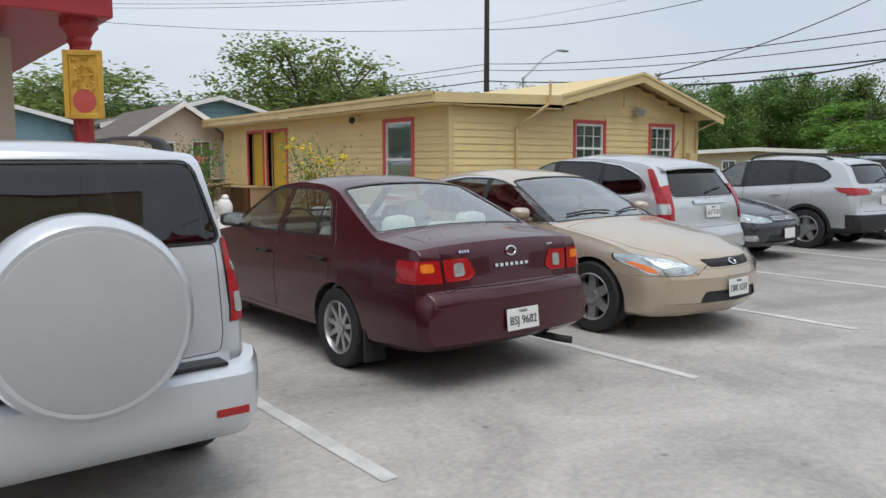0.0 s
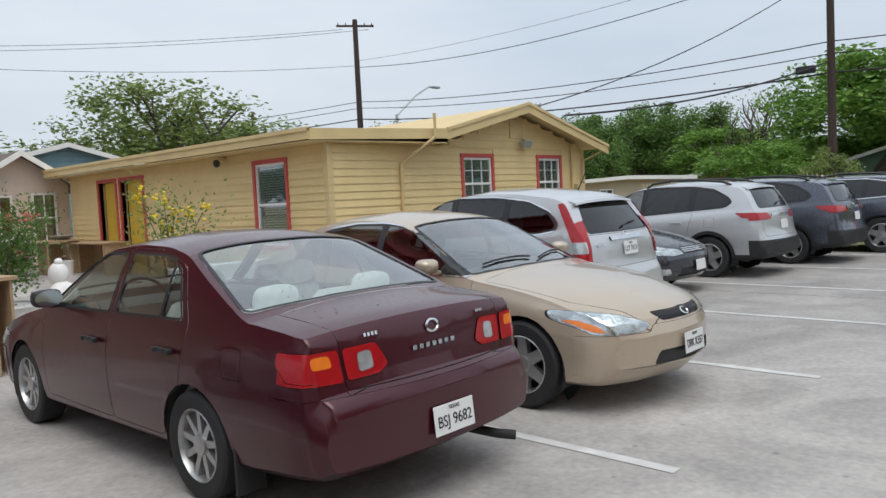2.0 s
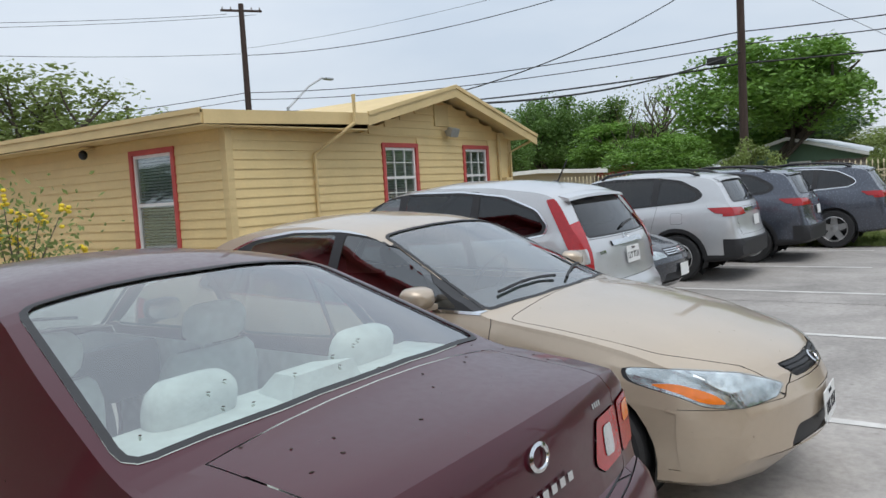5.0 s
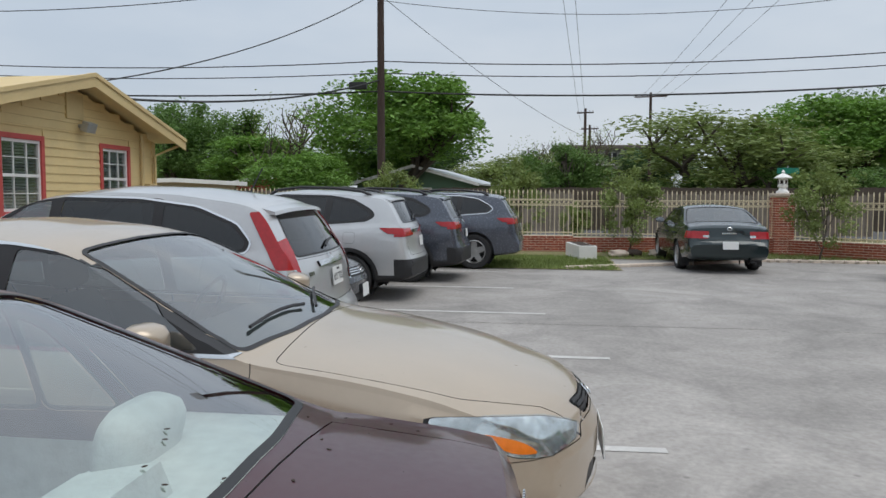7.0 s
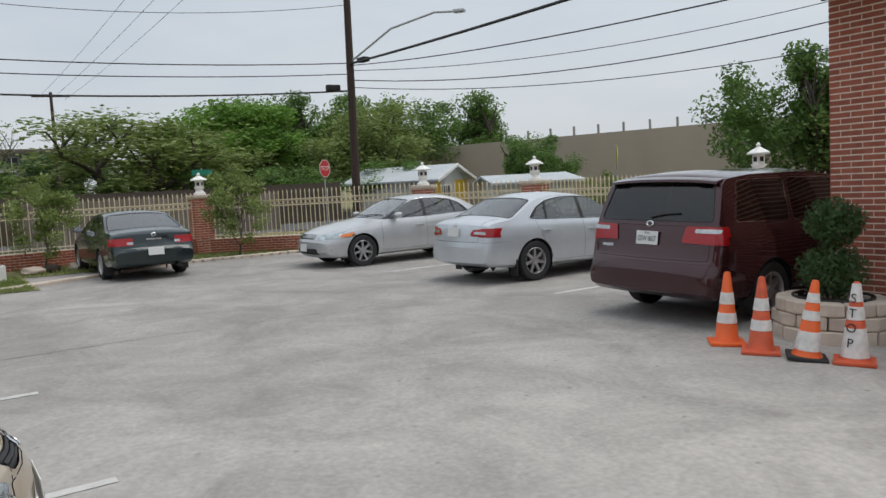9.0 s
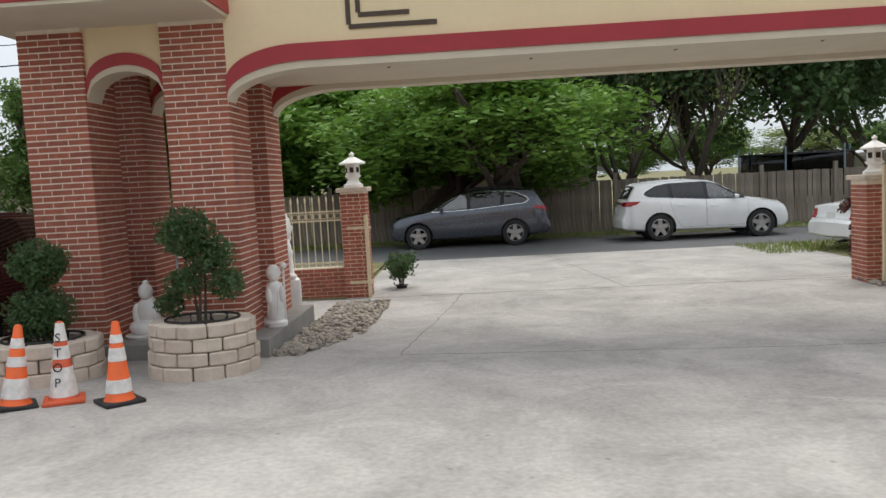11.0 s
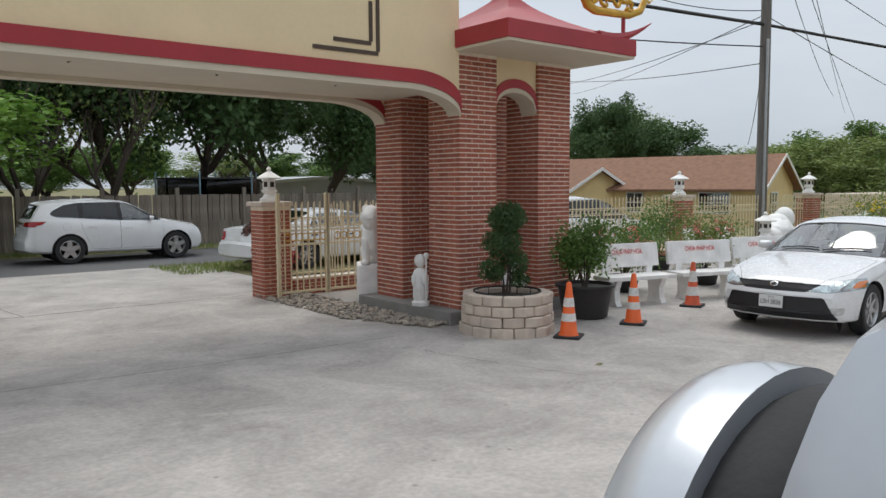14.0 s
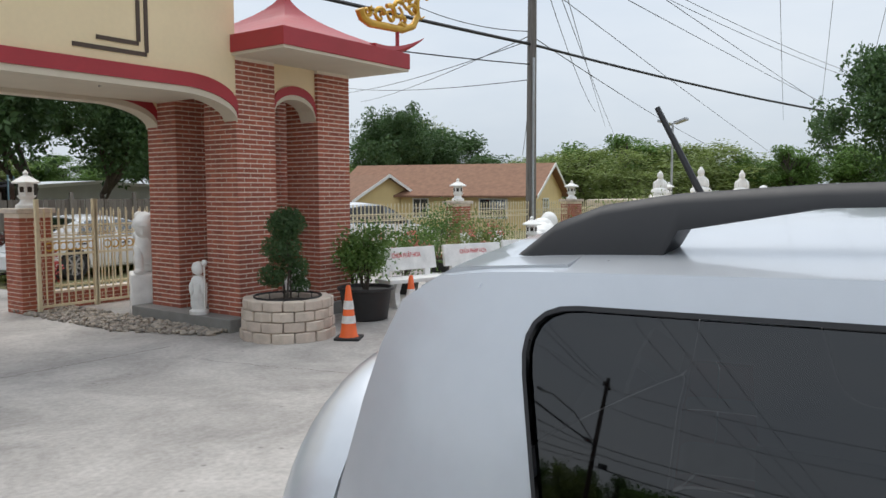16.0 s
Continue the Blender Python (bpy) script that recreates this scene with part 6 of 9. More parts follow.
CAMRY_OLD = scaled(COROLLA, 4.77, 1.77, 1.40, wb=2.62, fo=1.0, wr=0.31, glass="glass_mid", seat=M["seat_dark"],
                   lamps=(("rear", [(0.42, 0.72), (0.92, 0.72), (0.92, 0.87), (0.40, 0.87)], "light_red", 0.006), ("side", [(4.5, 0.73), (4.8, 0.72), (4.8, 0.87), (4.5, 0.87)], "light_red", 0.006), ("rear", [(0.40, 0.74), (0.52, 0.74), (0.52, 0.79), (0.40, 0.79)], "light_clear", 0.008)), badges=(("rear", 0, 0.92, 0.09, "o", 0), ("rear", 0.0, 0.83, 0.03, "b", 0.3)), plates=(("rear", 0.59, ""),))
CROWN = scaled(COROLLA, 5.38, 1.99, 1.44, wb=2.91, fo=1.07, wr=0.34, glass="glass_mid", seat=M["seat_dark"], lamps=(("rear", [(0.62, 0.70), (0.96, 0.70), (0.96, 0.90), (0.62, 0.90)], "light_red", 0.006), ("side", [(5.1, 0.70), (5.4, 0.70), (5.4, 0.90), (5.1, 0.90)], "light_red", 0.006)), plates=(("rear", 0.78, ""),), badges=(), mirror=M["plate"], trim=M["chrome"])
SUV_PLAN = lambda L: [(0, 0.82), (0.06, 0.89), (0.18, 0.935), (0.45, 0.972), (1.0, 0.995), (L * 0.5, 1.0), (L - 1.1, 0.995), (L - 0.45, 0.98), (L - 0.2, 0.965), (L - 0.06, 0.93), (L, 0.87)]
RAV_NEW = dict(suv=True, L=4.57, W=1.845, H=1.66, wb=2.66, fo=0.88, wr=0.35, sill=0.28, zcowl=1.10, zdeck=1.14, cowl=1.12, wtop=1.95, rtop=4.02, deck=4.38, roofw=0.70, bow=(0.24, 0.12), plan=SUV_PLAN(4.57), arch=1.15,
               top=[(0, 0.62), (0.03, 0.70), (0.09, 0.84), (0.22, 0.93), (0.7, 1.03), (1.08, 1.10), (1.16, 1.13), (1.88, 1.52), (2.1, 1.595), (2.7, 1.66), (3.4, 1.645), (3.95, 1.60), (4.08, 1.575), (4.14, 1.54), (4.40, 1.14), (4.45, 1.04), (4.50, 0.74), (4.54, 0.70), (4.57, 0.60)],
               belt=[(0, 0.78), (0.3, 0.86), (1.1, 1.02), (2.2, 1.06), (3.4, 1.12), (4.1, 1.18), (4.57, 1.10)],
               dlo=[(1.26, 1.06), (2.3, 1.085), (3.80, 1.205), (3.92, 1.28), (3.86, 1.36), (3.60, 1.50), (3.25, 1.555), (2.3, 1.565), (2.05, 1.53)],
               windows=([(1.42, 1.08), (2.23, 1.10), (2.25, 1.535), (2.06, 1.505)], [(2.33, 1.105), (3.14, 1.155), (3.18, 1.535), (2.35, 1.545)], [(3.24, 1.17), (3.78, 1.23), (3.86, 1.30), (3.58, 1.475), (3.28, 1.53)]), winr=0.03,
               doors=([(1.22, 0.36), (2.29, 0.36), (2.295, 1.58), (2.02, 1.55), (1.22, 1.05)], [(2.305, 0.36), (2.95, 0.36), (3.14, 0.70), (3.24, 1.1), (3.22, 1.57), (2.305, 1.58)]),
               rear_glass=[(-0.66, 1.18), (0.66, 1.18), (0.56, 1.51), (-0.56, 1.51)], flap=(3.55, 0.95), cladding=0.40,
               lamps=(("rear", [(0.42, 0.985), (0.94, 0.97), (0.94, 1.10), (0.50, 1.085)], "light_red", 0.012), ("side", [(4.12, 1.02), (4.6, 0.97), (4.6, 1.10), (4.0, 1.10)], "light_red", 0.012)),
               panels=(("rear", [(-1.0, 0.2), (1.0, 0.2), (1.0, 0.64), (-1.0, 0.64)], "plastic", 0.004), ("rear", [(-0.40, 1.02), (0.40, 1.02), (0.40, 1.07), (-0.40, 1.07)], "chrome", 0.012)),
               lid=(("rear", [(-0.70, 0.70), (0.70, 0.70), (0.72, 0.97), (0.52, 0.97), (0.52, 1.09), (-0.52, 1.09), (-0.52, 0.97), (-0.72, 0.97)]),), plates=(("rear", 0.88, ""),), badges=(("rear", 0, 1.10, 0.09, "o", 0),),
               spokes=5, glass="glass_mid", glass_side="glass_dark", glass_first="glass_mid", rails="plastic", spoiler=True)
RAV_OLD = dict(RAV_NEW, L=4.40, W=1.815, H=1.72, fo=0.87, sill=0.30, cowl=1.10, wtop=1.95, rtop=4.06, deck=4.28, roofw=0.74, bow=(0.24, 0.08), plan=[(0, 0.82), (0.06, 0.89), (0.18, 0.935), (0.45, 0.972), (1.0, 0.995), (2.2, 1.0), (3.3, 0.995), (3.9, 0.975), (4.15, 0.95), (4.32, 0.91), (4.40, 0.86)], trim_w=0.005,
               top=[(0, 0.62), (0.03, 0.70), (0.1, 0.84), (0.22, 0.92), (0.7, 1.02), (1.06, 1.09), (1.14, 1.12), (1.88, 1.56), (2.1, 1.645), (2.7, 1.72), (3.5, 1.715), (4.0, 1.70), (4.12, 1.685), (4.17, 1.64), (4.29, 1.20), (4.32, 1.0), (4.345, 0.72), (4.385, 0.68), (4.40, 0.60)],
               belt=[(0, 0.78), (0.3, 0.86), (1.1, 1.02), (2.2, 1.07), (3.4, 1.13), (4.1, 1.16), (4.4, 1.12)],
               windows=([(1.36, 1.09), (2.21, 1.11), (2.23, 1.59), (2.03, 1.56)], [(2.31, 1.115), (3.12, 1.145), (3.14, 1.60), (2.32, 1.60)], [(3.22, 1.15), (3.84, 1.18), (3.95, 1.605), (3.24, 1.62)]), winr=0.07,
               doors=([(1.20, 0.36), (2.26, 0.36), (2.265, 1.63), (2.0, 1.60), (1.20, 1.05)], [(2.275, 0.36), (2.95, 0.36), (3.12, 0.70), (3.18, 1.1), (3.18, 1.63), (2.275, 1.63)]),
               rear_glass=[(-0.74, 1.235), (0.74, 1.235), (0.64, 1.60), (-0.64, 1.60)],
               lamps=(("rear", [(0.77, 0.85), (0.95, 0.85), (0.95, 1.24), (0.745, 1.25)], "light_red", 0.012), ("side", [(4.26, 0.85), (4.45, 0.85), (4.45, 1.25), (4.16, 1.25), (4.18, 1.0)], "light_red", 0.012), ("rear", [(0.785, 0.89), (0.93, 0.89), (0.93, 0.99), (0.78, 0.99)], "light_clear", 0.016), ("rear", [(0.78, 1.09), (0.92, 1.09), (0.92, 1.135), (0.77, 1.135)], "light_clear", 0.016)),
               panels=(), lid=(("rear", [(-0.74, 0.72), (0.70, 0.72), (0.72, 0.80), (0.715, 1.22), (-0.715, 1.22), (-0.74, 0.8)]),), plates=(), badges=(), flap=(3.5, 0.95), rails="foot", spoiler=0.05, antenna=(-0.15, 3.96))
del RAV_OLD["dlo"], RAV_OLD["cladding"]
CRV = dict(RAV_NEW, L=4.53, W=1.82, H=1.68, wb=2.62, fo=0.90, rtop=4.0, deck=4.36, plan=SUV_PLAN(4.53),
           top=[(0, 0.62), (0.03, 0.70), (0.09, 0.84), (0.22, 0.93), (0.7, 1.03), (1.08, 1.10), (1.16, 1.13), (1.88, 1.53), (2.1, 1.61), (2.7, 1.68), (3.3, 1.665), (3.85, 1.60), (4.02, 1.555), (4.08, 1.51), (4.36, 1.10), (4.41, 1.0), (4.45, 0.72), (4.50, 0.68), (4.53, 0.58)],
           dlo=[(1.26, 1.06), (2.3, 1.085), (3.70, 1.13), (3.93, 1.17), (3.96, 1.24), (3.84, 1.38), (3.5, 1.51), (3.0, 1.57), (2.3, 1.58), (2.05, 1.54)],
           windows=([(1.42, 1.08), (2.23, 1.10), (2.25, 1.55), (2.06, 1.515)], [(2.33, 1.105), (3.12, 1.13), (3.14, 1.54), (2.35, 1.56)], [(3.22, 1.135), (3.68, 1.15), (3.90, 1.19), (3.92, 1.24), (3.80, 1.37), (3.48, 1.49), (3.22, 1.53)]),
           rear_glass=[(-0.68, 1.13), (0.68, 1.13), (0.54, 1.47), (-0.54, 1.47)], lid=(("rear", [(-0.72, 0.72), (0.72, 0.72), (0.72, 1.1), (-0.72, 1.1)]),),
           lamps=(("rear", [(0.565, 1.50), (0.80, 1.50), (0.95, 0.98), (0.95, 0.80), (0.74, 0.80), (0.71, 1.10)], "light_red", 0.010), ("side", [(3.93, 1.47), (4.12, 1.49), (4.55, 1.0), (4.55, 0.80), (4.22, 0.80), (4.19, 1.02), (4.03, 1.30)], "light_red", 0.010), ("rear", [(0.785, 0.90), (0.93, 0.90), (0.92, 1.03), (0.775, 1.03)], "light_clear", 0.014)),
           panels=(("rear", [(-0.9, 0.30), (0.9, 0.30), (0.9, 0.42), (-0.9, 0.42)], "plastic", 0.004), ("rear", [(-0.36, 1.02), (0.36, 1.02), (0.36, 1.065), (-0.36, 1.065)], "chrome", 0.018)),
           plates=(("rear", 0.92, "LLY 7121"),), badges=(("rear", 0, 1.085, 0.09, "o", 0), ("rear", -0.55, 0.98, 0.03, "b", 0.14)), rails=None, antenna=(0.3, 3.5), spokes=7, trim=M["chrome"], spoiler=True)
NX = scaled(RAV_NEW, 4.63, 1.845, 1.645, wr=0.37, trim=M["chrome"])
RX = scaled(RAV_NEW, 4.77, 1.885, 1.685, wb=2.74, wr=0.37, rails=None, trim=M["chrome"])
MURANO = scaled(RAV_NEW, 4.89, 1.915, 1.69, wb=2.825, wr=0.37, trim=M["chrome"])
for q in (RX, NX, MURANO):
    del q["cladding"]
    q["panels"] = q["panels"][1:]
ODYSSEY = dict(RAV_OLD, L=5.10, W=1.955, H=1.76, wb=3.0, fo=0.97, wr=0.34, sill=0.26, cowl=1.0, wtop=2.0, rtop=4.66, deck=4.92, roofw=0.77, plan=SUV_PLAN(5.10),
               top=[(0, 0.60), (0.05, 0.80), (0.2, 0.90), (0.95, 1.09), (1.05, 1.13), (1.92, 1.60), (2.2, 1.69), (3.0, 1.76), (4.2, 1.735), (4.66, 1.69), (4.73, 1.65), (4.94, 1.15), (4.97, 1.0), (5.02, 0.74), (5.07, 0.70), (5.10, 0.58)],
               belt=[(0, 0.78), (0.3, 0.86), (1.0, 1.02), (2.2, 1.08), (3.4, 1.12), (4.8, 1.14), (5.1, 1.10)],
               windows=([(1.40, 1.10), (2.38, 1.12), (2.40, 1.61), (2.10, 1.58)], [(2.48, 1.13), (3.52, 1.14), (3.52, 1.63), (2.48, 1.63)], [(3.60, 1.14), (4.60, 1.16), (4.48, 1.61), (3.60, 1.63)]), winr=0.05,
               doors=([(1.25, 0.32), (2.42, 0.32), (2.43, 1.66), (2.05, 1.62), (1.25, 1.08)], [(2.44, 0.32), (3.50, 0.32), (3.56, 1.66), (2.44, 1.66)]),
               rear_glass=[(-0.80, 1.17), (0.80, 1.17), (0.70, 1.60), (-0.70, 1.60)], lid=(("rear", [(-0.80, 0.74), (0.80, 0.74), (0.80, 0.92), (0.50, 0.92), (0.50, 1.11), (-0.50, 1.11), (-0.50, 0.92), (-0.80, 0.92)]),), bumpers=(("rear", [(-1.1, 0.2), (1.1, 0.2), (1.1, 0.70), (-1.1, 0.70)], 0.003),),
               lamps=(("rear", [(0.46, 0.93), (1.0, 0.91), (1.0, 1.11), (0.50, 1.11)], "light_red", 0.010), ("side", [(4.86, 0.92), (5.15, 0.92), (5.15, 1.11), (4.78, 1.11)], "light_red", 0.010), ("rear", [(0.62, 1.04), (0.90, 1.04), (0.90, 1.085), (0.62, 1.085)], "light_clear", 0.013)),
               panels=(), plates=(("rear", 0.97, "GSW 0627"),), badges=(("rear", 0, 1.13, 0.09, "o", 0), ("rear", -0.62, 0.86, 0.03, "b", 0.17)), flap=(4.2, 0.95), rails=None, antenna=None, spokes=7, trim=M["chrome"], spoiler=0.10)

for q in (COROLLA, ACCORD, RAV_OLD, CRV):
    q["near"] = True
P_SILVER = paint("silver_paint", (0.60, 0.63, 0.67), 0.4, 0.3)
P_MAROON = paint("maroon_paint", (0.058, 0.005, 0.012), 0.3, 0.3, 0.5)
P_GOLD = paint("pale_gold_paint", (0.48, 0.395, 0.30), 0.35, 0.3)
P_SILVER2 = paint("light_silver_paint", (0.56, 0.57, 0.58), 0.5, 0.3)
P_GREY = paint("charcoal_paint", (0.050, 0.055, 0.065), 0.5, 0.25)
P_SLATE = paint("slate_grey_paint", (0.085, 0.095, 0.12), 0.5, 0.25)
P_GREEN = paint("dark_green_paint", (0.010, 0.022, 0.024), 0.3, 0.2)
P_WINE = paint("dark_wine_paint", (0.045, 0.008, 0.012), 0.35, 0.22)
P_WHITE = paint("white_car_paint", (0.78, 0.79, 0.80), 0.0, 0.25)

CARS = [
    ("suv", 0.65, 5.54, 0, RAV_OLD, P_SILVER, "silver small SUV with a rear-mounted spare wheel in a grey cover", "car"),
    ("sedan", 3.80, 6.305, 0, COROLLA, P_MAROON, "maroon compact sedan with dust and bird spots, parked nose in", "car"),
    ("sedan", 6.30, 6.16, 180, ACCORD, P_GOLD, "pale gold sedan parked nose out beside the maroon car", "car"),
    ("suv", 9.05, 7.95, 0, CRV, P_SILVER2, "silver SUV with tall red tail lamps", "car"),
    ("sedan", 11.75, 8.55, 180, CAMRY, P_GREY, "charcoal grey sedan parked nose out", "car"),
    ("suv", 14.45, 8.05, 0, RAV_NEW, P_SILVER2, "silver SUV with roof rails and black lower bumper", "car"),
    ("suv", 16.95, 7.55, 0, RAV_NEW, P_SLATE, "dark slate grey SUV with roof rails", "car"),
    ("suv", 19.55, 6.6, 0, NX, P_SLATE, "blue-grey luxury SUV standing on the grass edge", "car"),
    ("sedan", 21.0, 0.1, -90, CAMRY_OLD, P_GREEN, "old dark green sedan parked against the brick fence", "car"),
    ("sedan", 17.85, -5.2, 0, CAMRY, P_SILVER2, "silver sedan with black grille parked nose out", "car"),
    ("sedan", 13.1, -5.75, 180, CAMRY, P_SILVER, "silver sedan seen from behind with clear-red tail lamps", "car"),
    ("minivan", 8.55, -5.3, 180, ODYSSEY, P_WINE, "dark wine red minivan parked beside the gate", "car"),
    ("suv", 2.5, -19.3, -90, MURANO, P_SLATE, "dark grey crossover parked along the street fence", "car"),
    ("suv", -4.05, -18.3, 90, RX, P_WHITE, "white luxury SUV parked along the street fence", "car"),
    ("sedan", -8.0, -13.4, 97, CROWN, P_WHITE, "white full-size sedan parked behind the iron fence", "car"),
    ("sedan", -9.82, -1.22, -87, dict(CAMRY, plates=(("front", 0.46, "LSH 5836"),), grille=(("front", [(-0.40, 0.60), (0.40, 0.60), (0.55, 0.70), (-0.55, 0.70)]), ("front", [(-0.74, 0.25), (0.74, 0.25), (0.60, 0.54), (-0.60, 0.54)])), grille_bar="plastic"), P_WHITE, "white sedan with a wide black grille", "car"),
    ("suv", -14.2, -10.2, 80, CRV, P_WHITE, "white SUV parked behind the iron fence", "car"),
]

made_cars = []
for nm, x, y, rz_, spec_, pm_, lab, cat in CARS:
    made_cars.append(make_car(nm, gpose(x, y, rz_), lab, cat, spec_, pm_))
# spare wheel on the silver SUV's tailgate
rav, rav_patch, rav_y, rav_tree = made_cars[0]
SPY = rav_y(4.50)
sw = lathe([(0.001, 0.17), (0.345, 0.17), (0.37, 0.165), (0.392, 0.14), (0.407, 0.10), (0.412, 0.06), (0.412, 0.0)], 48, m=Matrix.Translation((0.07, SPY, 1.0)) @ Matrix.Rotation(radians(90), 4, "X"))
part("spare_wheel_cover", sw, P_SILVER, rav, "silver spare wheel cover with a grey disc face", smooth=35)
part("spare_cover_disc", lathe([(0.001, 0.176), (0.34, 0.174), (0.352, 0.169)], 48, m=Matrix.Translation((0.07, SPY, 1.0)) @ Matrix.Rotation(radians(90), 4, "X")), mat("grey_cover_face", (0.43, 0.44, 0.45), 0.5, vary=0.05), rav, smooth=35)
part("spare_tyre", lathe([(0.26, 0.0), (0.37, 0.0), (0.388, -0.03), (0.388, -0.11), (0.36, -0.16), (0.26, -0.16)], 40, m=Matrix.Translation((0.07, SPY, 1.0)) @ Matrix.Rotation(radians(90), 4, "X"), closed=True), M["rubber"], rav, smooth=40)
# stepped rear bumper of the silver SUV
bp = bmesh.new()
prof = [(0.02, 0.70), (0.10, 0.695), (0.145, 0.66), (0.15, 0.52), (0.12, 0.44), (0.05, 0.36), (0.0, 0.34)]
P = []
for i in range(29):
    u = -1 + 2 * i / 28
    x = u * 0.905
    back = 0.30 * max(0, (abs(u) - 0.80) / 0.20) ** 1.7
    P.append([Vector((x * (1 - 0.02 * (k == 0)), rav_y(4.40) - dy + back, z)) for k, (dy, z) in enumerate(prof)])
grid_mesh(bp, P)
bmesh.ops.recalc_face_normals(bp, faces=bp.faces)
part("rear_bumper", bp, P_SILVER, rav, "silver bumper with a black step pad", smooth=35)
part("bumper_step_pad", boxm(-0.66, 0.66, rav_y(4.40) - 0.10, rav_y(4.40) + 0.02, 0.698, 0.716, 0.006), M["plastic"], rav)
for sx in (-1, 1):
    part("reflector", boxm(-0.075, 0.075, -0.006, 0.006, -0.018, 0.018, 0.004, m=Matrix.Translation((sx * 0.655, rav_y(4.40) - 0.147, 0.50))), M["light_red"], rav)
part("spare_wheel_bracket", boxm(-0.16, 0.26, SPY + 0.15, rav_y(4.24), 0.84, 1.14, 0.02), M["plastic"], rav)

# ---- trees and shrubs ----
def make_tree(name, label, seed, leaf, trunk_h=2.2, height=8.0, radius=4.0, n_leaf=9000, leaf_size=0.17, gaps=0.35, clumps=38, trunk_r=0.15, flat=0.75):
    """A tapering trunk with forking limbs and a crown of leaf clumps round the limb tips."""
    rnd = random.Random(seed)
    t = thing(name, Matrix(), label, "tree")
    wood = bmesh.new()
    tips = []

    def limb(p, d, r, ln, depth):
        pts = [p]
        dd = d.copy()
        for _ in range(4):
            dd = (dd + Vector((rnd.uniform(-.22, .22), rnd.uniform(-.22, .22), rnd.uniform(-.05, .16)))).normalized()
            pts.append(pts[-1] + dd * ln / 4)
        tube(wood, pts, r, 7 if depth == 0 else 5, r * 0.55)
        if depth >= 3:
            tips.append(pts[-1])
            return
        tips.append(pts[-1]) if depth == 2 else None
        for k in range(rnd.randint(3, 4)):
            a = rnd.uniform(0, 6.283)
            out = Vector((math.cos(a), math.sin(a), rnd.uniform(0.15, 0.9))).normalized()
            limb(pts[-1] if k else pts[-2], (dd * 0.45 + out).normalized(), r * 0.5, ln * rnd.uniform(0.55, 0.8), depth + 1)

    limb(Vector((0, 0, -0.1)), Vector((rnd.uniform(-.1, .1), rnd.uniform(-.1, .1), 1)), trunk_r, trunk_h, 0)
    # fit limbs into the crown
    cz = (trunk_h + height) / 2 + 0.2
    rz_ = (height - trunk_h) / 2 + 0.3
    mx = max(max(math.hypot(q.x, q.y) for q in tips), 0.1)
    mz = max(q.z for q in tips)
    sx, sz = radius * 0.92 / mx, (height * 0.95 - trunk_h) / max(mz - trunk_h, 0.1)
    for v in wood.verts:
        if v.co.z > trunk_h * 0.8:
            k = min(1, (v.co.z - trunk_h * 0.8) / 0.6)
            v.co.x *= 1 + (sx - 1) * k
            v.co.y *= 1 + (sx - 1) * k
            if v.co.z > trunk_h:
                v.co.z = trunk_h + (v.co.z - trunk_h) * sz
    part("trunk", wood, M["bark"], t, smooth=60)
    cents = []
    for q in tips:
        cents.append(Vector((q.x * sx, q.y * sx, trunk_h + max(q.z - trunk_h, 0) * sz)))
    rnd.shuffle(cents)
    cents = cents[:int(clumps * 0.45)]
    while len(cents) < clumps:
        u = Vector((rnd.gauss(0, 1), rnd.gauss(0, 1), rnd.gauss(0, 1))).normalized() * rnd.uniform(0.35, 0.88)
        cents.append(Vector((u.x * radius, u.y * radius, cz - 0.1 + u.z * rz_)))
    verts, faces = [], []
    sizes = [rnd.uniform(0.5, 1.15) * radius * 0.27 for _ in cents]
    per = n_leaf // len(cents)
    for c, s in zip(cents, sizes):
        for _ in range(per):
            u = Vector((rnd.gauss(0, 1), rnd.gauss(0, 1), rnd.gauss(0, 1))).normalized() * (rnd.random() ** gaps) * s
            p = c + Vector((u.x, u.y, u.z * 0.9))
            ls = leaf_size * rnd.uniform(0.55, 1.25)
            a = Vector((rnd.uniform(-1, 1), rnd.uniform(-1, 1), rnd.uniform(-.7, .7))).normalized()
            b = a.cross(Vector((rnd.uniform(-1, 1), rnd.uniform(-1, 1), rnd.uniform(-1, 1)))).normalized()
            k = len(verts)
            verts += [p - a * ls, p - b * ls * 0.5, p + a * ls, p + b * ls * 0.5]
            faces.append((k, k + 1, k + 2, k + 3))
    me = bpy.data.meshes.new("crown")
    me.from_pydata([tuple(v) for v in verts], [], faces)
    me.materials.append(leaf)
    cr = part("crown", me, None, t)
    cr["kind"] = "stuff"
    return t


def plant_tree(proto, x, y, h, r, rz=0, base_h=8.0, base_r=4.0, label="", lift=0.0):
    t = copy_thing(proto, Matrix.Translation((x, y, gz(x, y) + lift)) @ Matrix.Rotation(radians(rz), 4, "Z") @ Matrix.Diagonal((r / base_r, r / base_r, h / base_h, 1)))
    if label:
        t["label"] = label
    return t


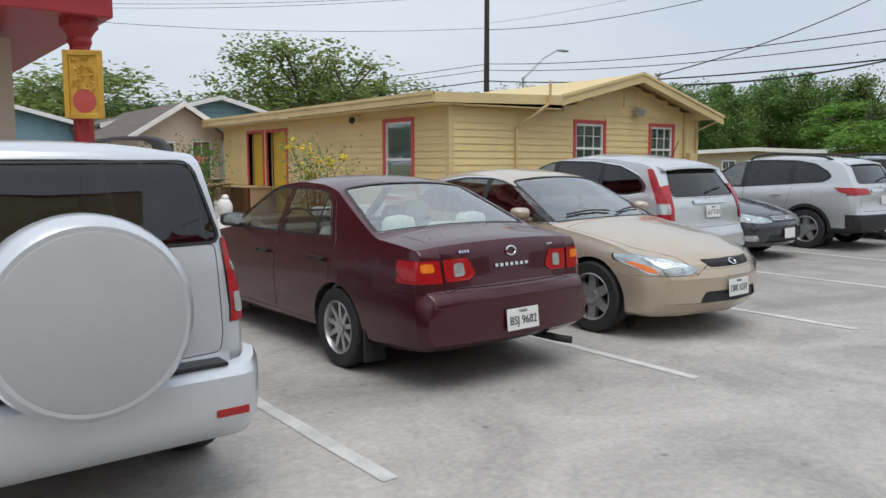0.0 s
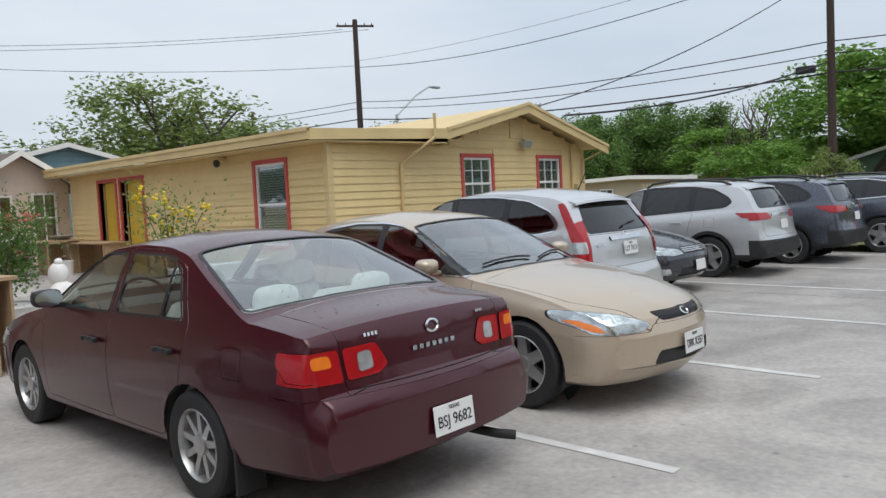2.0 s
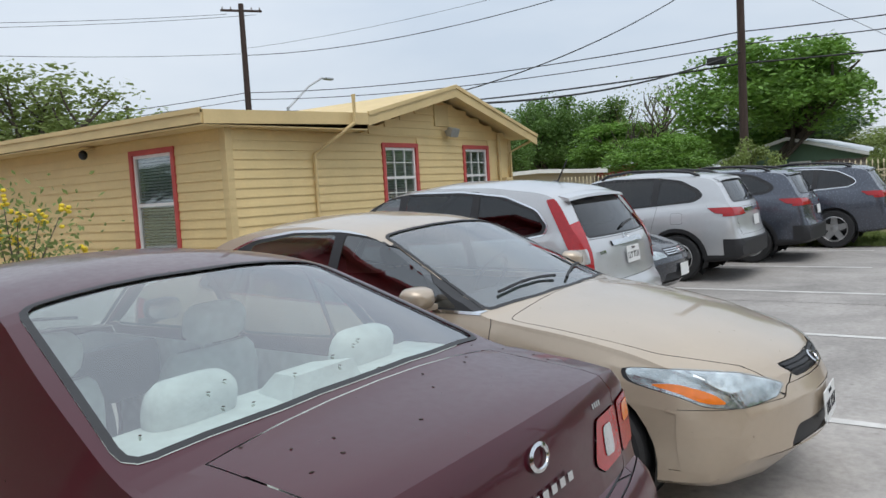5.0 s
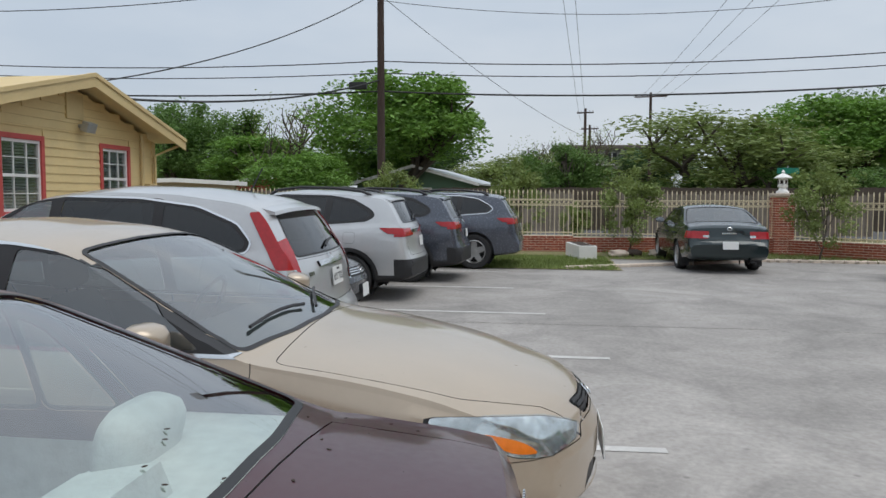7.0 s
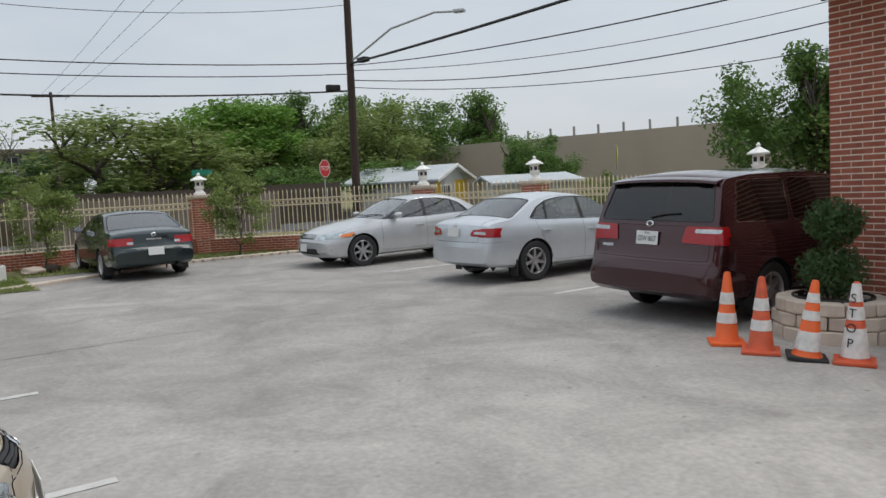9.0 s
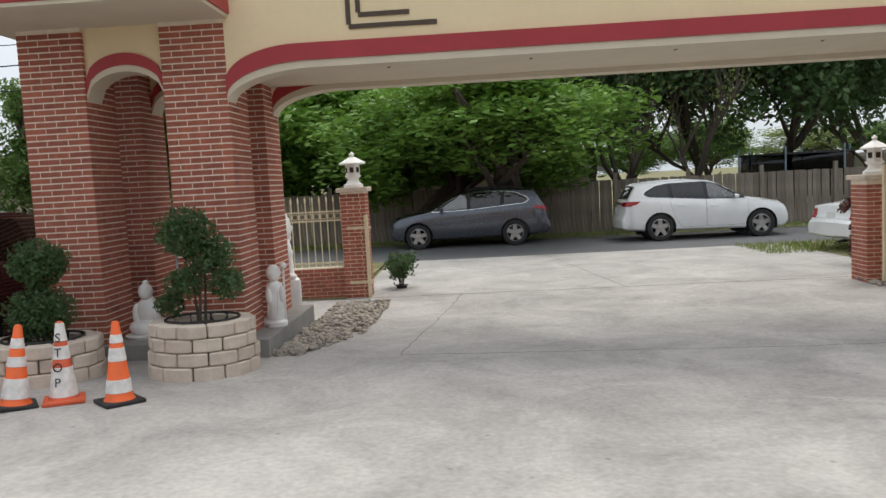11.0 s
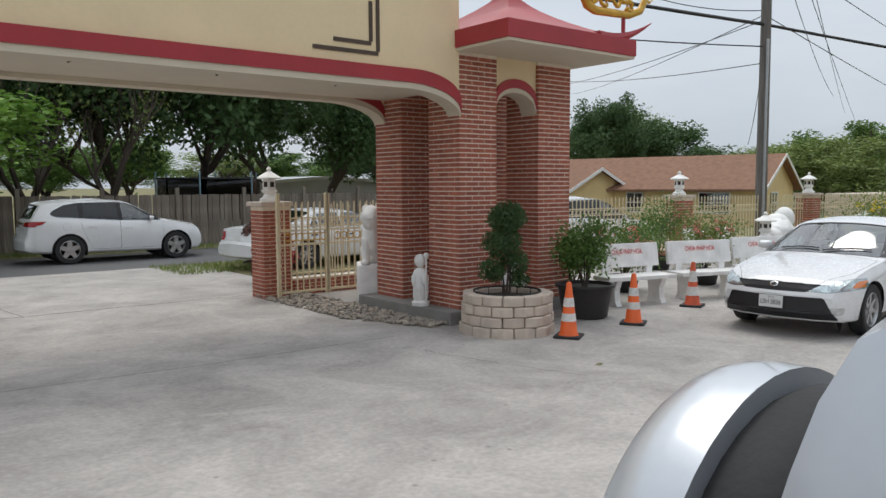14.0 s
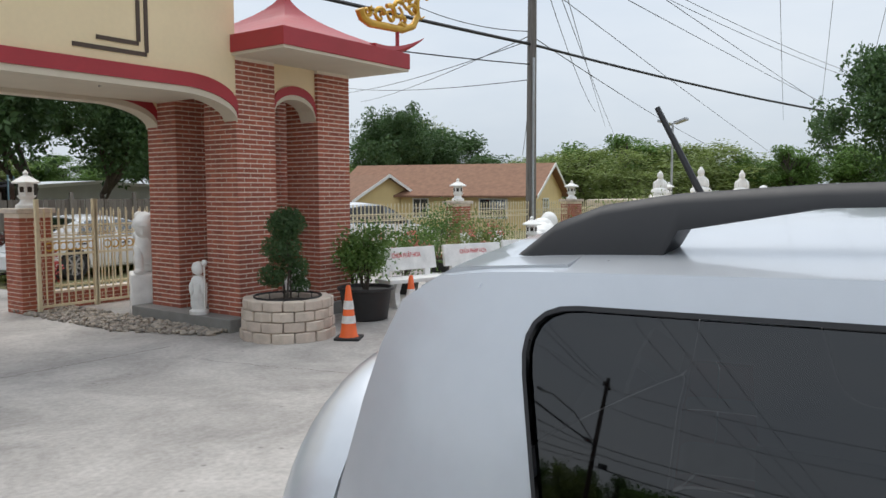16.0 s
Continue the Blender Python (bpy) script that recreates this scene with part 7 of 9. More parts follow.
T_BRIGHT = make_tree("tree", "dense bright green broadleaf tree with a dark trunk", 11, M["leaf_bright"], n_leaf=26000, leaf_size=0.12, clumps=95, gaps=0.42, trunk_h=1.3)
T_OLIVE = make_tree("tree", "airy olive green tree with thin early leaves", 12, M["leaf_olive"], n_leaf=15000, leaf_size=0.11, clumps=110, gaps=0.6, trunk_h=1.1)
T_DARK = make_tree("tree", "dark evergreen tree with heavy foliage", 13, M["leaf_dark"], n_leaf=24000, leaf_size=0.12, clumps=90, gaps=0.42, trunk_h=1.8)
T_MID = make_tree("tree", "leafy mid green tree", 14, M["leaf_mid"], n_leaf=25000, leaf_size=0.12, clumps=95, gaps=0.42, trunk_h=0.9)
T_BARE = make_tree("tree", "nearly bare brown tree with fine branches", 15, M["leaf_olive"], n_leaf=1200, leaf_size=0.09, clumps=60, gaps=0.7, trunk_h=1.6)
B_OLIVE = make_tree("shrub", "loose olive green shrub by the iron fence", 16, M["leaf_olive"], trunk_h=0.5, height=2.2, radius=1.1, n_leaf=5200, leaf_size=0.05, clumps=40, trunk_r=0.035, gaps=0.5)
# far belt of woods
T_BRIGHT.matrix_basis = Matrix.Translation((43.7, 12.4, gz(43, 12))) @ Matrix.Diagonal((5.8 / 4, 5.8 / 4, 7.7 / 8, 1))
T_OLIVE.matrix_basis = Matrix.Translation((20.0, 40.3, gz(20, 40))) @ Matrix.Diagonal((6.6 / 4, 6.6 / 4, 7.9 / 8, 1))
T_DARK.matrix_basis = Matrix.Translation((-6.2, -25.9, gz(-6, -25))) @ Matrix.Diagonal((4.6 / 4, 4.6 / 4, 9.6 / 8, 1))
T_MID.matrix_basis = Matrix.Translation((52.1, 26.7, gz(52, 26))) @ Matrix.Diagonal((3.8 / 4, 3.8 / 4, 7.3 / 8, 1))
T_BARE.matrix_basis = Matrix.Translation((44.7, 18.2, gz(44, 18))) @ Matrix.Diagonal((3.2 / 4, 3.2 / 4, 7.2 / 8, 1))
B_OLIVE.matrix_basis = Matrix.Translation((22.9, 1.6, gz(23, 1.6))) @ Matrix.Diagonal((0.9, 0.9, 0.95, 1))
for pr, x, y, h, r in ((T_OLIVE, 46.3, -6.6, 6.0, 5.0), (T_MID, 58.3, -18.0, 9.6, 5.2), (T_OLIVE, 46.0, -20.7, 7.0, 3.7), (T_MID, 51.4, -30.7, 9.0, 5.0), (T_MID, 53, -24, 9.2, 4.6), (T_BRIGHT, 52, -12.5, 7.6, 4.2), (T_MID, 42, -13.5, 3.2, 3.0), (T_MID, 41, -19.0, 3.4, 3.2), (T_MID, 43.0, -8.5, 3.0, 3.0), (T_MID, 44.0, -3.0, 2.6, 2.6),
                       (T_MID, 17.6, -20.6, 6.2, 2.9), (T_OLIVE, 14.6, -22.5, 5.2, 2.4), (T_MID, 36.1, -26.1, 4.6, 2.6), (T_MID, 55.6, 27.3, 7.8, 5.0), (T_MID, 41.8, 27.4, 6.6, 3.4), (T_BRIGHT, 50, 20.5, 5.0, 4.0), (T_BRIGHT, 36.5, 15.0, 3.4, 2.2), (T_MID, 60, 36, 8, 5),
                       (T_OLIVE, 10, 47, 6.6, 5.5), (T_OLIVE, 27, 44, 6.6, 5.0), (T_OLIVE, 38, 41, 6.4, 4.5), (T_BARE, 3, 52, 7.0, 4.0), (T_BARE, 55.5, 1.0, 7.0, 3.5), (T_MID, 41, 3.0, 4.2, 2.6), (T_BARE, 47, 4.5, 5.4, 3.0),
                       (T_BRIGHT, 1.5, -21.3, 5.6, 3.6), (T_BRIGHT, 4.4, -20.9, 5.2, 3.4), (T_BRIGHT, 7.2, -24.0, 6.0, 4.0), (T_BRIGHT, 10.0, -24.5, 7.5, 4.2), (T_DARK, -2.2, -25.5, 9.2, 3.6), (T_DARK, -9.8, -26.3, 9.4, 4.4), (T_DARK, -13.2, -27.0, 8.6, 3.2), (T_BARE, -3.0, -23.0, 8.2, 3.4), (T_BARE, -5.6, -23.4, 8.4, 3.4), (T_DARK, -18.2, -30.5, 7.4, 3.6), (T_DARK, -22.5, -31.5, 7.8, 3.6), (T_MID, -26, -33, 6.4, 3.4),
                       (T_DARK, -36.6, -27.8, 6.4, 2.6), (T_DARK, -43.7, -28.5, 5.5, 4.8), (T_OLIVE, -47.8, -33.2, 7.6, 2.0), (T_DARK, -40, -30.0, 5.6, 3.4), (T_OLIVE, -71.6, -26.7, 6.4, 7.0), (T_MID, -62, -24, 7.2, 6.0), (T_MID, -66.2, -11.0, 6.0, 4.5), (T_DARK, -28.2, 1.0, 6.0, 2.4), (T_OLIVE, -53.0, -20.5, 5.2, 4.0), (T_OLIVE, -64, -17, 6, 5), (T_MID, -72, -3, 6.5, 6)):
    plant_tree(pr, x, y, h, r, rz=(x * 37 + y * 11) % 360)
B_RED = make_tree("shrub", "dark red-leaved shrub at the foot of the gate pillar", 18, mat("dark_red_leaves", (0.15, 0.035, 0.03), 0.6, vary=0.3, scale=2, tint=(0.07, 0.05, 0.03), per_object=1), trunk_h=0.25, height=1.1, radius=0.55, n_leaf=2600, leaf_size=0.04, clumps=26, trunk_r=0.025, gaps=0.5)
B_RED.matrix_basis = Matrix.Translation((-4.75, -10.6, gz(-4.75, -10.6)))
# a wooded belt closes the horizon
rnd = random.Random(77)
for i in range(64):
    a = 2 * math.pi * i / 64 + rnd.uniform(-.03, .03)
    d = rnd.uniform(95, 135)
    plant_tree(rnd.choice((T_MID, T_OLIVE, T_MID, T_DARK)), d * math.cos(a), d * math.sin(a), rnd.uniform(6.5, 9.0), rnd.uniform(6, 9), rz=rnd.uniform(0, 360), label="distant wooded tree on the skyline")
for x, y, s in ((22.2, -2.9, 1.05), (25.6, 4.6, 1.15), (26.5, 8.5, 1.1), (25.2, 2.9, 0.6), (16.0, -10.3, 0.8)):
    copy_thing(B_OLIVE, Matrix.Translation((x, y, gz(x, y))) @ Matrix.Rotation(x * 2, 4, "Z") @ Matrix.Diagonal((s, s, s, 1)))

# ---- poles and cables ----
def utility_pole(x, y, h, r, material, label, arms=(), lean=0.0):
    p = thing("utility_pole", Matrix.Translation((x, y, gz(x, y))) @ Matrix.Rotation(radians(lean), 4, "Y"), label, "utility pole")
    part("pole", tube(bmesh.new(), [(0, 0, -0.2), (0, 0, h * 0.5), (0, 0, h)], r, 12, r * 0.72), material, p, smooth=60)
    for z, ln, rot in arms:
        arm = part("crossarm", boxm(-ln / 2, ln / 2, -0.06, 0.06, -0.06, 0.06, 0.01, m=Matrix.Translation((0, 0, z)) @ Matrix.Rotation(radians(rot), 4, "Z")), material, p)
        for u in (-0.45, -0.25, 0.25, 0.45):
            v = Matrix.Rotation(radians(rot), 4, "Z") @ Vector((u * ln, 0, z + 0.06))
            part("insulator", lathe([(0.03, 0), (0.05, 0.05), (0.03, 0.1), (0.04, 0.14), (0.001, 0.16)], 8, m=Matrix.Translation(v)), M["plinth"], arm)
    return p


def lump(parent, x, y, z, sx, sy, sz, nm="cable_box", material=None):
    part(nm, boxm(x - sx, x + sx, y - sy, y + sy, z - sz, z + sz, min(sx, sy, sz) * 0.4), material or M["wire"], parent, smooth=40)


PA = (32.0, 10.0)
PB = (31.7, -11.6)
PF = (33.9, 38.7)
PC = (-18.8, -7.5)
pa = utility_pole(*PA, 10.6, 0.17, M["pole_wood"], "tall dark wooden utility pole with transformer wiring", [(10.1, 1.0, 0)])
lump(pa, -0.35, 0, 10.2, 0.24, 0.24, 0.4, "transformer", M["steel"])
lump(pa, 0, 0.9, 5.7, 0.12, 0.35, 0.14)
pb_ = utility_pole(*PB, 10.8, 0.19, M["pole_wood"], "leaning dark wooden utility pole carrying a street lamp arm", [(10.3, 1.2, 0)], lean=-1.5)
arm = part("lamp_arm", tube(bmesh.new(), [(0, 0, 6.9), (-1.6, -1.1, 8.1), (-3.2, -2.2, 8.55), (-3.9, -2.7, 8.5)], 0.045, 8), M["steel"], pb_, smooth=60)
part("lamp_head", boxm(-0.42, 0.05, -0.14, 0.14, -0.07, 0.07, 0.05, m=Matrix.Translation((-3.9, -2.7, 8.5)) @ Matrix.Rotation(radians(34), 4, "Z")), M["steel"], arm)
lump(pb_, -0.6, -0.3, 6.95, 0.3, 0.15, 0.1)
lump(pb_, 0.2, 0.75, 5.85, 0.12, 0.3, 0.13)
pf_ = utility_pole(*PF, 13.0, 0.22, M["pole_wood"], "tall wooden utility pole with a crossarm behind the house", [(12.6, 2.4, -35)])
pc_ = utility_pole(*PC, 10.2, 0.17, M["pole_grey"], "weathered grey wooden utility pole by the street", [(9.8, 1.0, 20)])
part("conduit", tube(bmesh.new(), [(0.16, 0.16, 0.2), (0.16, 0.16, 6.0)], 0.04, 8), M["steel"], pc_)
p1_ = utility_pole(77.4, -0.7, 9.6, 0.17, M["pole_wood"], "distant wooden utility pole", [(9.2, 1.6, 80)])
p2_ = utility_pole(81.7, -7.4, 11.6, 0.18, M["pole_wood"], "distant wooden utility pole", [(11.2, 3.2, 80)])
p3_ = utility_pole(84.0, -1.6, 8.6, 0.17, M["pole_wood"], "distant wooden utility pole", [(8.2, 1.8, 80)])
p4_ = utility_pole(40.0, 60.0, 9.5, 0.17, M["pole_wood"], "distant wooden utility pole", [(9.2, 1.8, 40)])
p5_ = utility_pole(15.0, -19.3, 7.2, 0.14, M["pole_grey"], "short grey wooden pole by the street", [(6.9, 0.9, 10)])
sl = thing("street_lamp", Matrix.Translation((44.7, 42.1, gz(44, 42))), "far street lamp on a slanted arm", "street lamp")
part("pole", tube(bmesh.new(), [(-4.2, 0, 0), (-4.2, 0, 7.6)], 0.1, 8), M["steel"], sl)
part("lamp_arm", tube(bmesh.new(), [(-4.2, 0, 7.5), (-2.0, 0, 9.2), (-0.6, 0, 9.9), (0, 0, 9.9)], 0.07, 6), M["steel"], sl)
part("lamp_head", boxm(-0.3, 0.5, -0.2, 0.2, 9.82, 9.98, 0.05), M["steel"], sl)
mast = thing("service_mast", Matrix.Translation((19.6, 14.6, 0)), "grey service mast with a weather head and looped cables", "service mast")
part("pipe", tube(bmesh.new(), [(0, 0, 2.6), (0, 0, 4.25), (0.05, 0, 4.4), (0.16, 0, 4.36)], 0.045, 8), M["steel"], mast)
part("weather_head", ball(bmesh.new(), (0.1, 0, 4.38), (0.13, 0.09, 0.09), 10), M["steel"], mast)
fl2 = thing("flood_light_pole", Matrix.Translation((-30.9, -7.3, gz(-31, -7))), "slim pole with two flood lights", "lamp post")
part("pole", tube(bmesh.new(), [(0, 0, 0), (0, 0, 4.9)], 0.05, 8), M["steel"], fl2)
for s in (-1, 1):
    part("lamp_head", boxm(-0.2, 0.2, -0.28, 0.28, -0.05, 0.07, 0.03, m=Matrix.Translation((s * 0.15, s * 0.42, 4.95)) @ Matrix.Rotation(radians(s * 18), 4, "X")), M["steel"], fl2)


def cable(a, b, sag=0.4, r=0.014, n=16, label="thin black overhead cable sagging between poles"):
    a, b = Vector(a), Vector(b)
    pts = [a.lerp(b, i / n) - Vector((0, 0, sag * 4 * (i / n) * (1 - i / n))) for i in range(n + 1)]
    return tagged(part("overhead_cable", tube(bmesh.new(), pts, r, 5), M["wire"]), label, "cable", "overhead cables")


xa, ya = PA
xb, yb_ = PB
xf, yf = PF
xc, yc = PC
for z1, z2, z3, r in ((6.9, 7.0, 7.4, 0.022), (6.45, 6.55, 7.0, 0.02), (5.75, 5.85, 6.3, 0.035)):
    cable((xa, ya, z1), (xb, yb_, z2), 0.35, r)
    cable((xf, yf, z3 + 0.9), (xa, ya, z1), 0.5, r)
    cable((xf, yf, z3 + 0.9), (20, 75, z3 + 0.5), 0.5, r)
cable((xf - .7, yf + .5, 12.9), (0, 60, 12.2), 0.8)
cable((xf + .7, yf - .5, 12.9), (3, 62, 12.4), 0.8)
cable((xf, yf, 10.6), (2, 48, 9.8), 0.7)
cable((xf, yf, 10.5), (xa, ya, 10.2), 0.9, 0.02)
cable((xf, yf, 10.9), (xa, ya, 10.6), 0.5, 0.01)
cable((19.7, 14.6, 4.35), (xa, ya, 9.6), 0.5, 0.018, label="black service cable from the mast to the pole")
cable((19.7, 14.6, 4.3), (19.9, 13.8, 4.0), 0.25, 0.018, label="looped black service cable at the mast")
cable((19.9, 13.8, 4.0), (xa, ya, 6.2), 0.35, 0.03, label="twisted black service cable to the pole")
cable((xa, ya, 10.2), (xb, yb_, 10.4), 0.6, 0.012)
cable((xa, ya, 9.2), (xb, yb_, 9.4), 0.9, 0.012)
cable((xa, ya, 9.4), (60, -1, 5.4), 0.6, 0.012)
# heavy bundled cable and lighter ones from the corner pole along the street
cable((xb, yb_, 6.95), (xc, yc, 6.2), 0.5, 0.05, 30, "thick bundled black overhead cable")
cable((xb, yb_, 6.9), (xc, yc, 5.6), 1.3, 0.018, 24)
cable((xb, yb_, 6.7), (15, -19.3, 6.6), 0.5, 0.014)
cable((xb, yb_, 6.3), (15, -19.3, 6.0), 0.6, 0.02)
cable((xb, yb_, 6.0), (15, -19.3, 5.2), 0.5, 0.016)
cable((xb, yb_, 10.3), (xc, yc, 9.6), 1.0, 0.012, 24)
cable((xb, yb_, 10.5), (xc, yc, 9.9), 0.8, 0.012, 24)
cable((xb, yb_, 10.1), (-12, -15, 9.4), 0.9, 0.012, 24)
for z in (9.6, 9.9):
    cable((xc, yc, z), (-70, 0, z - 0.8), 0.8, 0.012)
cable((xc, yc, 6.2), (-60, 6, 5.4), 0.7, 0.045, 24, "thick bundled black overhead cable")
cable((xc, yc, 9.2), (-55, -22, 8.0), 0.6)
# service lines fanning out from the pole by the garden
cable((6.0, 3.3, 7.9), (-76.1, -29.1, 7.0), 0.3, 0.012)
cable((5.7, 4.0, 7.3), (-75.6, -30.2, 8.5), 0.3, 0.012)
cable((9.3, -3.4, 9.0), (-91.0, -14.6, 4.4), 0.3, 0.012)
cable((8.7, -3.7, 7.0), (-92.1, -7.9, 9.2), 0.3, 0.012)
cable((5.6, -4.2, 8.6), (-92.4, -5.5, 6.6), 0.3, 0.012)
cable((xc, yc, 6.35), (-41.5, -37.1, 9.2), 0.3, 0.014)
cable((xc, yc, 6.50), (-53.8, -45.8, 10.3), 0.3, 0.014)
cable((xc, yc, 6.60), (-17.9, -12.4, 8.3), 0.3, 0.014)
cable((xc, yc, 6.45), (-75.0, -17.3, 5.3), 0.3, 0.014)
cable((xc, yc, 5.15), (-41.5, -37.1, 9.7), 0.3, 0.014)
cable((xc, yc, 5.6), (-40, -20, 4.0), 0.4)
for k in range(3):
    cable((81.7, -7.4 + 1.2 * (k - 1), 11.4), (10, -9.5 + 1.6 * k, 15.0), 0.8, 0.012)
    cable((-60, -9 + 2.5 * k, 7.0), (4, 4.0 + 1.3 * k, 14.0), 0.6, 0.012)
for k in range(2):
    cable((77.4, -0.7 + 0.5 * k, 9.0), (9.0, 4.6 + 0.6 * k, 13.2), 0.5, 0.012)

# ---- street fence: brick wall, iron railing and lantern piers ----
def stone_lantern(m, s=1.0):
    t = thing("stone_lantern", m @ Matrix.Diagonal((s, s, s, 1)), "white carved stone lantern standing on a brick pier", "lantern", "stone lanterns")
    part("base", lathe([(0.17, 0), (0.17, 0.05), (0.12, 0.08), (0.09, 0.14), (0.14, 0.19), (0.14, 0.21)], 12), M["statue"], t, smooth=35)
    lb = lathe([(0.12, 0.21), (0.13, 0.30), (0.12, 0.40)], 6)
    part("light_box", lb, M["statue"], t)
    for i in range(6):
        a = math.pi / 3 * (i + 0.5)
        # dark plate on the solid box paints the shaded hollow; nothing is cut
        part("opening", boxm(-0.035, 0.035, -0.006, 0.006, -0.045, 0.045, m=Matrix.Translation((0.112 * math.cos(a), 0.112 * math.sin(a), 0.305)) @ Matrix.Rotation(a + math.pi / 2, 4, "Z")), M["soil"], t)
    part("roof", lathe([(0.23, 0.40), (0.235, 0.425), (0.16, 0.47), (0.07, 0.52), (0.03, 0.54), (0.05, 0.58), (0.001, 0.63)], 6), M["statue"], t)
    return t


def brick_pier(x, y, h, w=0.5, lantern=True, rz=0.0, z0=None, label="square red brick pier with a pale stone cap"):
    z0 = gz(x, y) if z0 is None else z0
    t = thing("brick_pier", Matrix.Translation((x, y, z0)) @ Matrix.Rotation(radians(rz), 4, "Z"), label, "pier", "brick piers")
    part("core", boxm(-w / 2, w / 2, -w / 2, w / 2, -0.3, h), M["mortar"], t)
    bm = bmesh.new()
    n = int(h / 0.0677)
    for i in range(n):
        z = i * 0.0677
        off = 0.11 if i % 2 else 0.0
        for side in range(4):
            a = -0.0
            cuts = [0.0] + [c for c in (0.11 + off, 0.325 + off * 0.2) if c < w - 0.05] + [w]
            for u, v in zip(cuts, cuts[1:]):
                add_brick(bm, side, u + (0.005 if u else 0), v - (0.005 if v < w else 0), z, z + 0.0572, -w / 2, -w / 2, w)
    ob = part("brickwork", bm, M["brick"], t)
    ob["kind"] = "stuff"
    part("cap", boxm(-w / 2 - 0.06, w / 2 + 0.06, -w / 2 - 0.06, w / 2 + 0.06, h, h + 0.08, 0.015), M["block"], t)
    if lantern:
        stone_lantern(Matrix.Translation((x, y, z0 + h + 0.08)) @ Matrix.Rotation(radians(rz), 4, "Z"))
    return t


def railing(p, q, z_wall, height, label="cream painted iron railing with rings and spear tips", wall=True, step=0.125):
    """A run of fence from p to q on a low brick wall."""
    p, q = Vector((*p, 0)), Vector((*q, 0))
    d = q - p
    ln = d.length
    za, zb_ = gz(p.x, p.y), gz(q.x, q.y)
    mm = Matrix.Translation((p.x, p.y, za)) @ Matrix.Rotation(math.atan2(d.y, d.x), 4, "Z") @ Matrix.Shear("XY", 4, (0, 0))
    slope = (zb_ - za) / ln
    if wall:
        wt = thing("brick_wall", mm, "low red brick wall under the iron railing", "wall", kind="structure")
        part("core", boxm(0, ln, -0.1, 0.1, -0.4 + min(0, zb_ - za), z_wall), M["mortar"], wt)
        bm = bmesh.new()
        for i in range(int((z_wall + 0.2) / 0.0677)):
            z = -0.2 + i * 0.0677
            x = -0.1 * (i % 2)
            while x < ln:
                a, b = max(x, 0), min(x + 0.2035, ln)
                if b - a > 0.03:
                    box(bm, a, b, -0.106, 0.106, z, min(z + 0.0572, z_wall + 0.004))
                x += 0.2145
        ob = part("brickwork", bm, M["brick"], wt)
        ob["kind"] = "stuff"
    ft = thing("iron_fence", mm, label, "fence", "iron fences")
    z1 = z_wall + height
    zlo = z_wall + 0.08
    for z in (zlo, z1 - 0.32, z1 - 0.16):
        part("rail", boxm(0, ln, -0.015, 0.015, z - 0.014, z + 0.014), M["cream"], ft)
    n = max(2, int(ln / step))
    pk = bmesh.new()
    box(pk, -0.009, 0.009, -0.009, 0.009, zlo - 0.07, z1)
    lathe([(0.001, z1 - 0.01), (0.022, z1 + 0.015), (0.012, z1 + 0.035), (0.02, z1 + 0.05), (0.001, z1 + 0.12)], 6, bm=pk)
    pme = to_mesh("picket", pk, M["cream"])
    rg = to_mesh("ring", lathe([(0.043, -0.006), (0.055, -0.006), (0.055, 0.006), (0.043, 0.006)], 14, m=Matrix.Rotation(radians(90), 4, "X"), closed=True), M["cream"])
    for i in range(n + 1):
        part("picket", pme, None, ft, m=Matrix.Translation((ln * i / n, 0, 0)))
        if i < n:
            part("ring", rg, None, ft, m=Matrix.Translation((ln * (i + 0.5) / n, 0, z1 - 0.24)))
    return ft


FP = [(23.9, 13.5), (23.9, 8.0), (23.9, 3.0), (24.2, -2.6), (19.9, -7.3), (17.3, -9.0), (11.2, -9.25), (4.42, -9.55)]
for i, (a, b) in enumerate(zip(FP, FP[1:])):
    railing(a, b, 0.42, 1.15)
for i, (x, y) in enumerate(FP[3:]):
    brick_pier(x, y, 1.58 if i < 4 else 1.85, 0.5 if i < 4 else 0.43, rz=0 if i != 1 else 40)
# beside the drive and along the verge on the other side
PR = [(-4.1, -8.65), (-9.6, -8.6), (-15.4, -7.9), (-21.0, -7.2), (-28.0, -6.4)]
for a, b in zip(PR, PR[1:]):
    railing(a, b, 0.30, 1.25)
for i, (x, y) in enumerate(PR):
    brick_pier(x, y, 1.62, 0.5)
# swung-back iron gate leaves
for x0, x1 in ((-4.0, -4.95), (-4.98, -6.1)):
    lf = thing("gate_leaf", Matrix.Translation((0, -8.15, gz(-5, -8))), "cream iron gate leaf with scrollwork swung open", "gate leaf", "gate leaves")
    for x in (x0, x1):
        part("stile", boxm(x - 0.03, x + 0.03, -0.03, 0.03, 0.05, 1.85, 0.005), M["cream"], lf)
    for z in (0.12, 0.95, 1.2):
        part("rail", boxm(x1, x0, -0.02, 0.02, z - 0.02, z + 0.02), M["cream"], lf)
    for i in range(1, 8):
        x = x0 + (x1 - x0) * i / 8
        part("bar", boxm(x - 0.01, x + 0.01, -0.01, 0.01, 0.1, 1.7), M["cream"], lf)
        part("scroll", lathe([(0.055, -0.008), (0.075, -0.008), (0.075, 0.008), (0.055, 0.008)], 14, m=Matrix.Translation((x - 0.06, 0, 1.08)) @ Matrix.Rotation(radians(90), 4, "X"), closed=True), M["gold"], lf)
st = thing("wooden_ladder_frame", Matrix.Translation((4.2, -9.27, gz(4.2, -9.2))), "narrow cream wooden stick frame leaning on the pier", "frame")
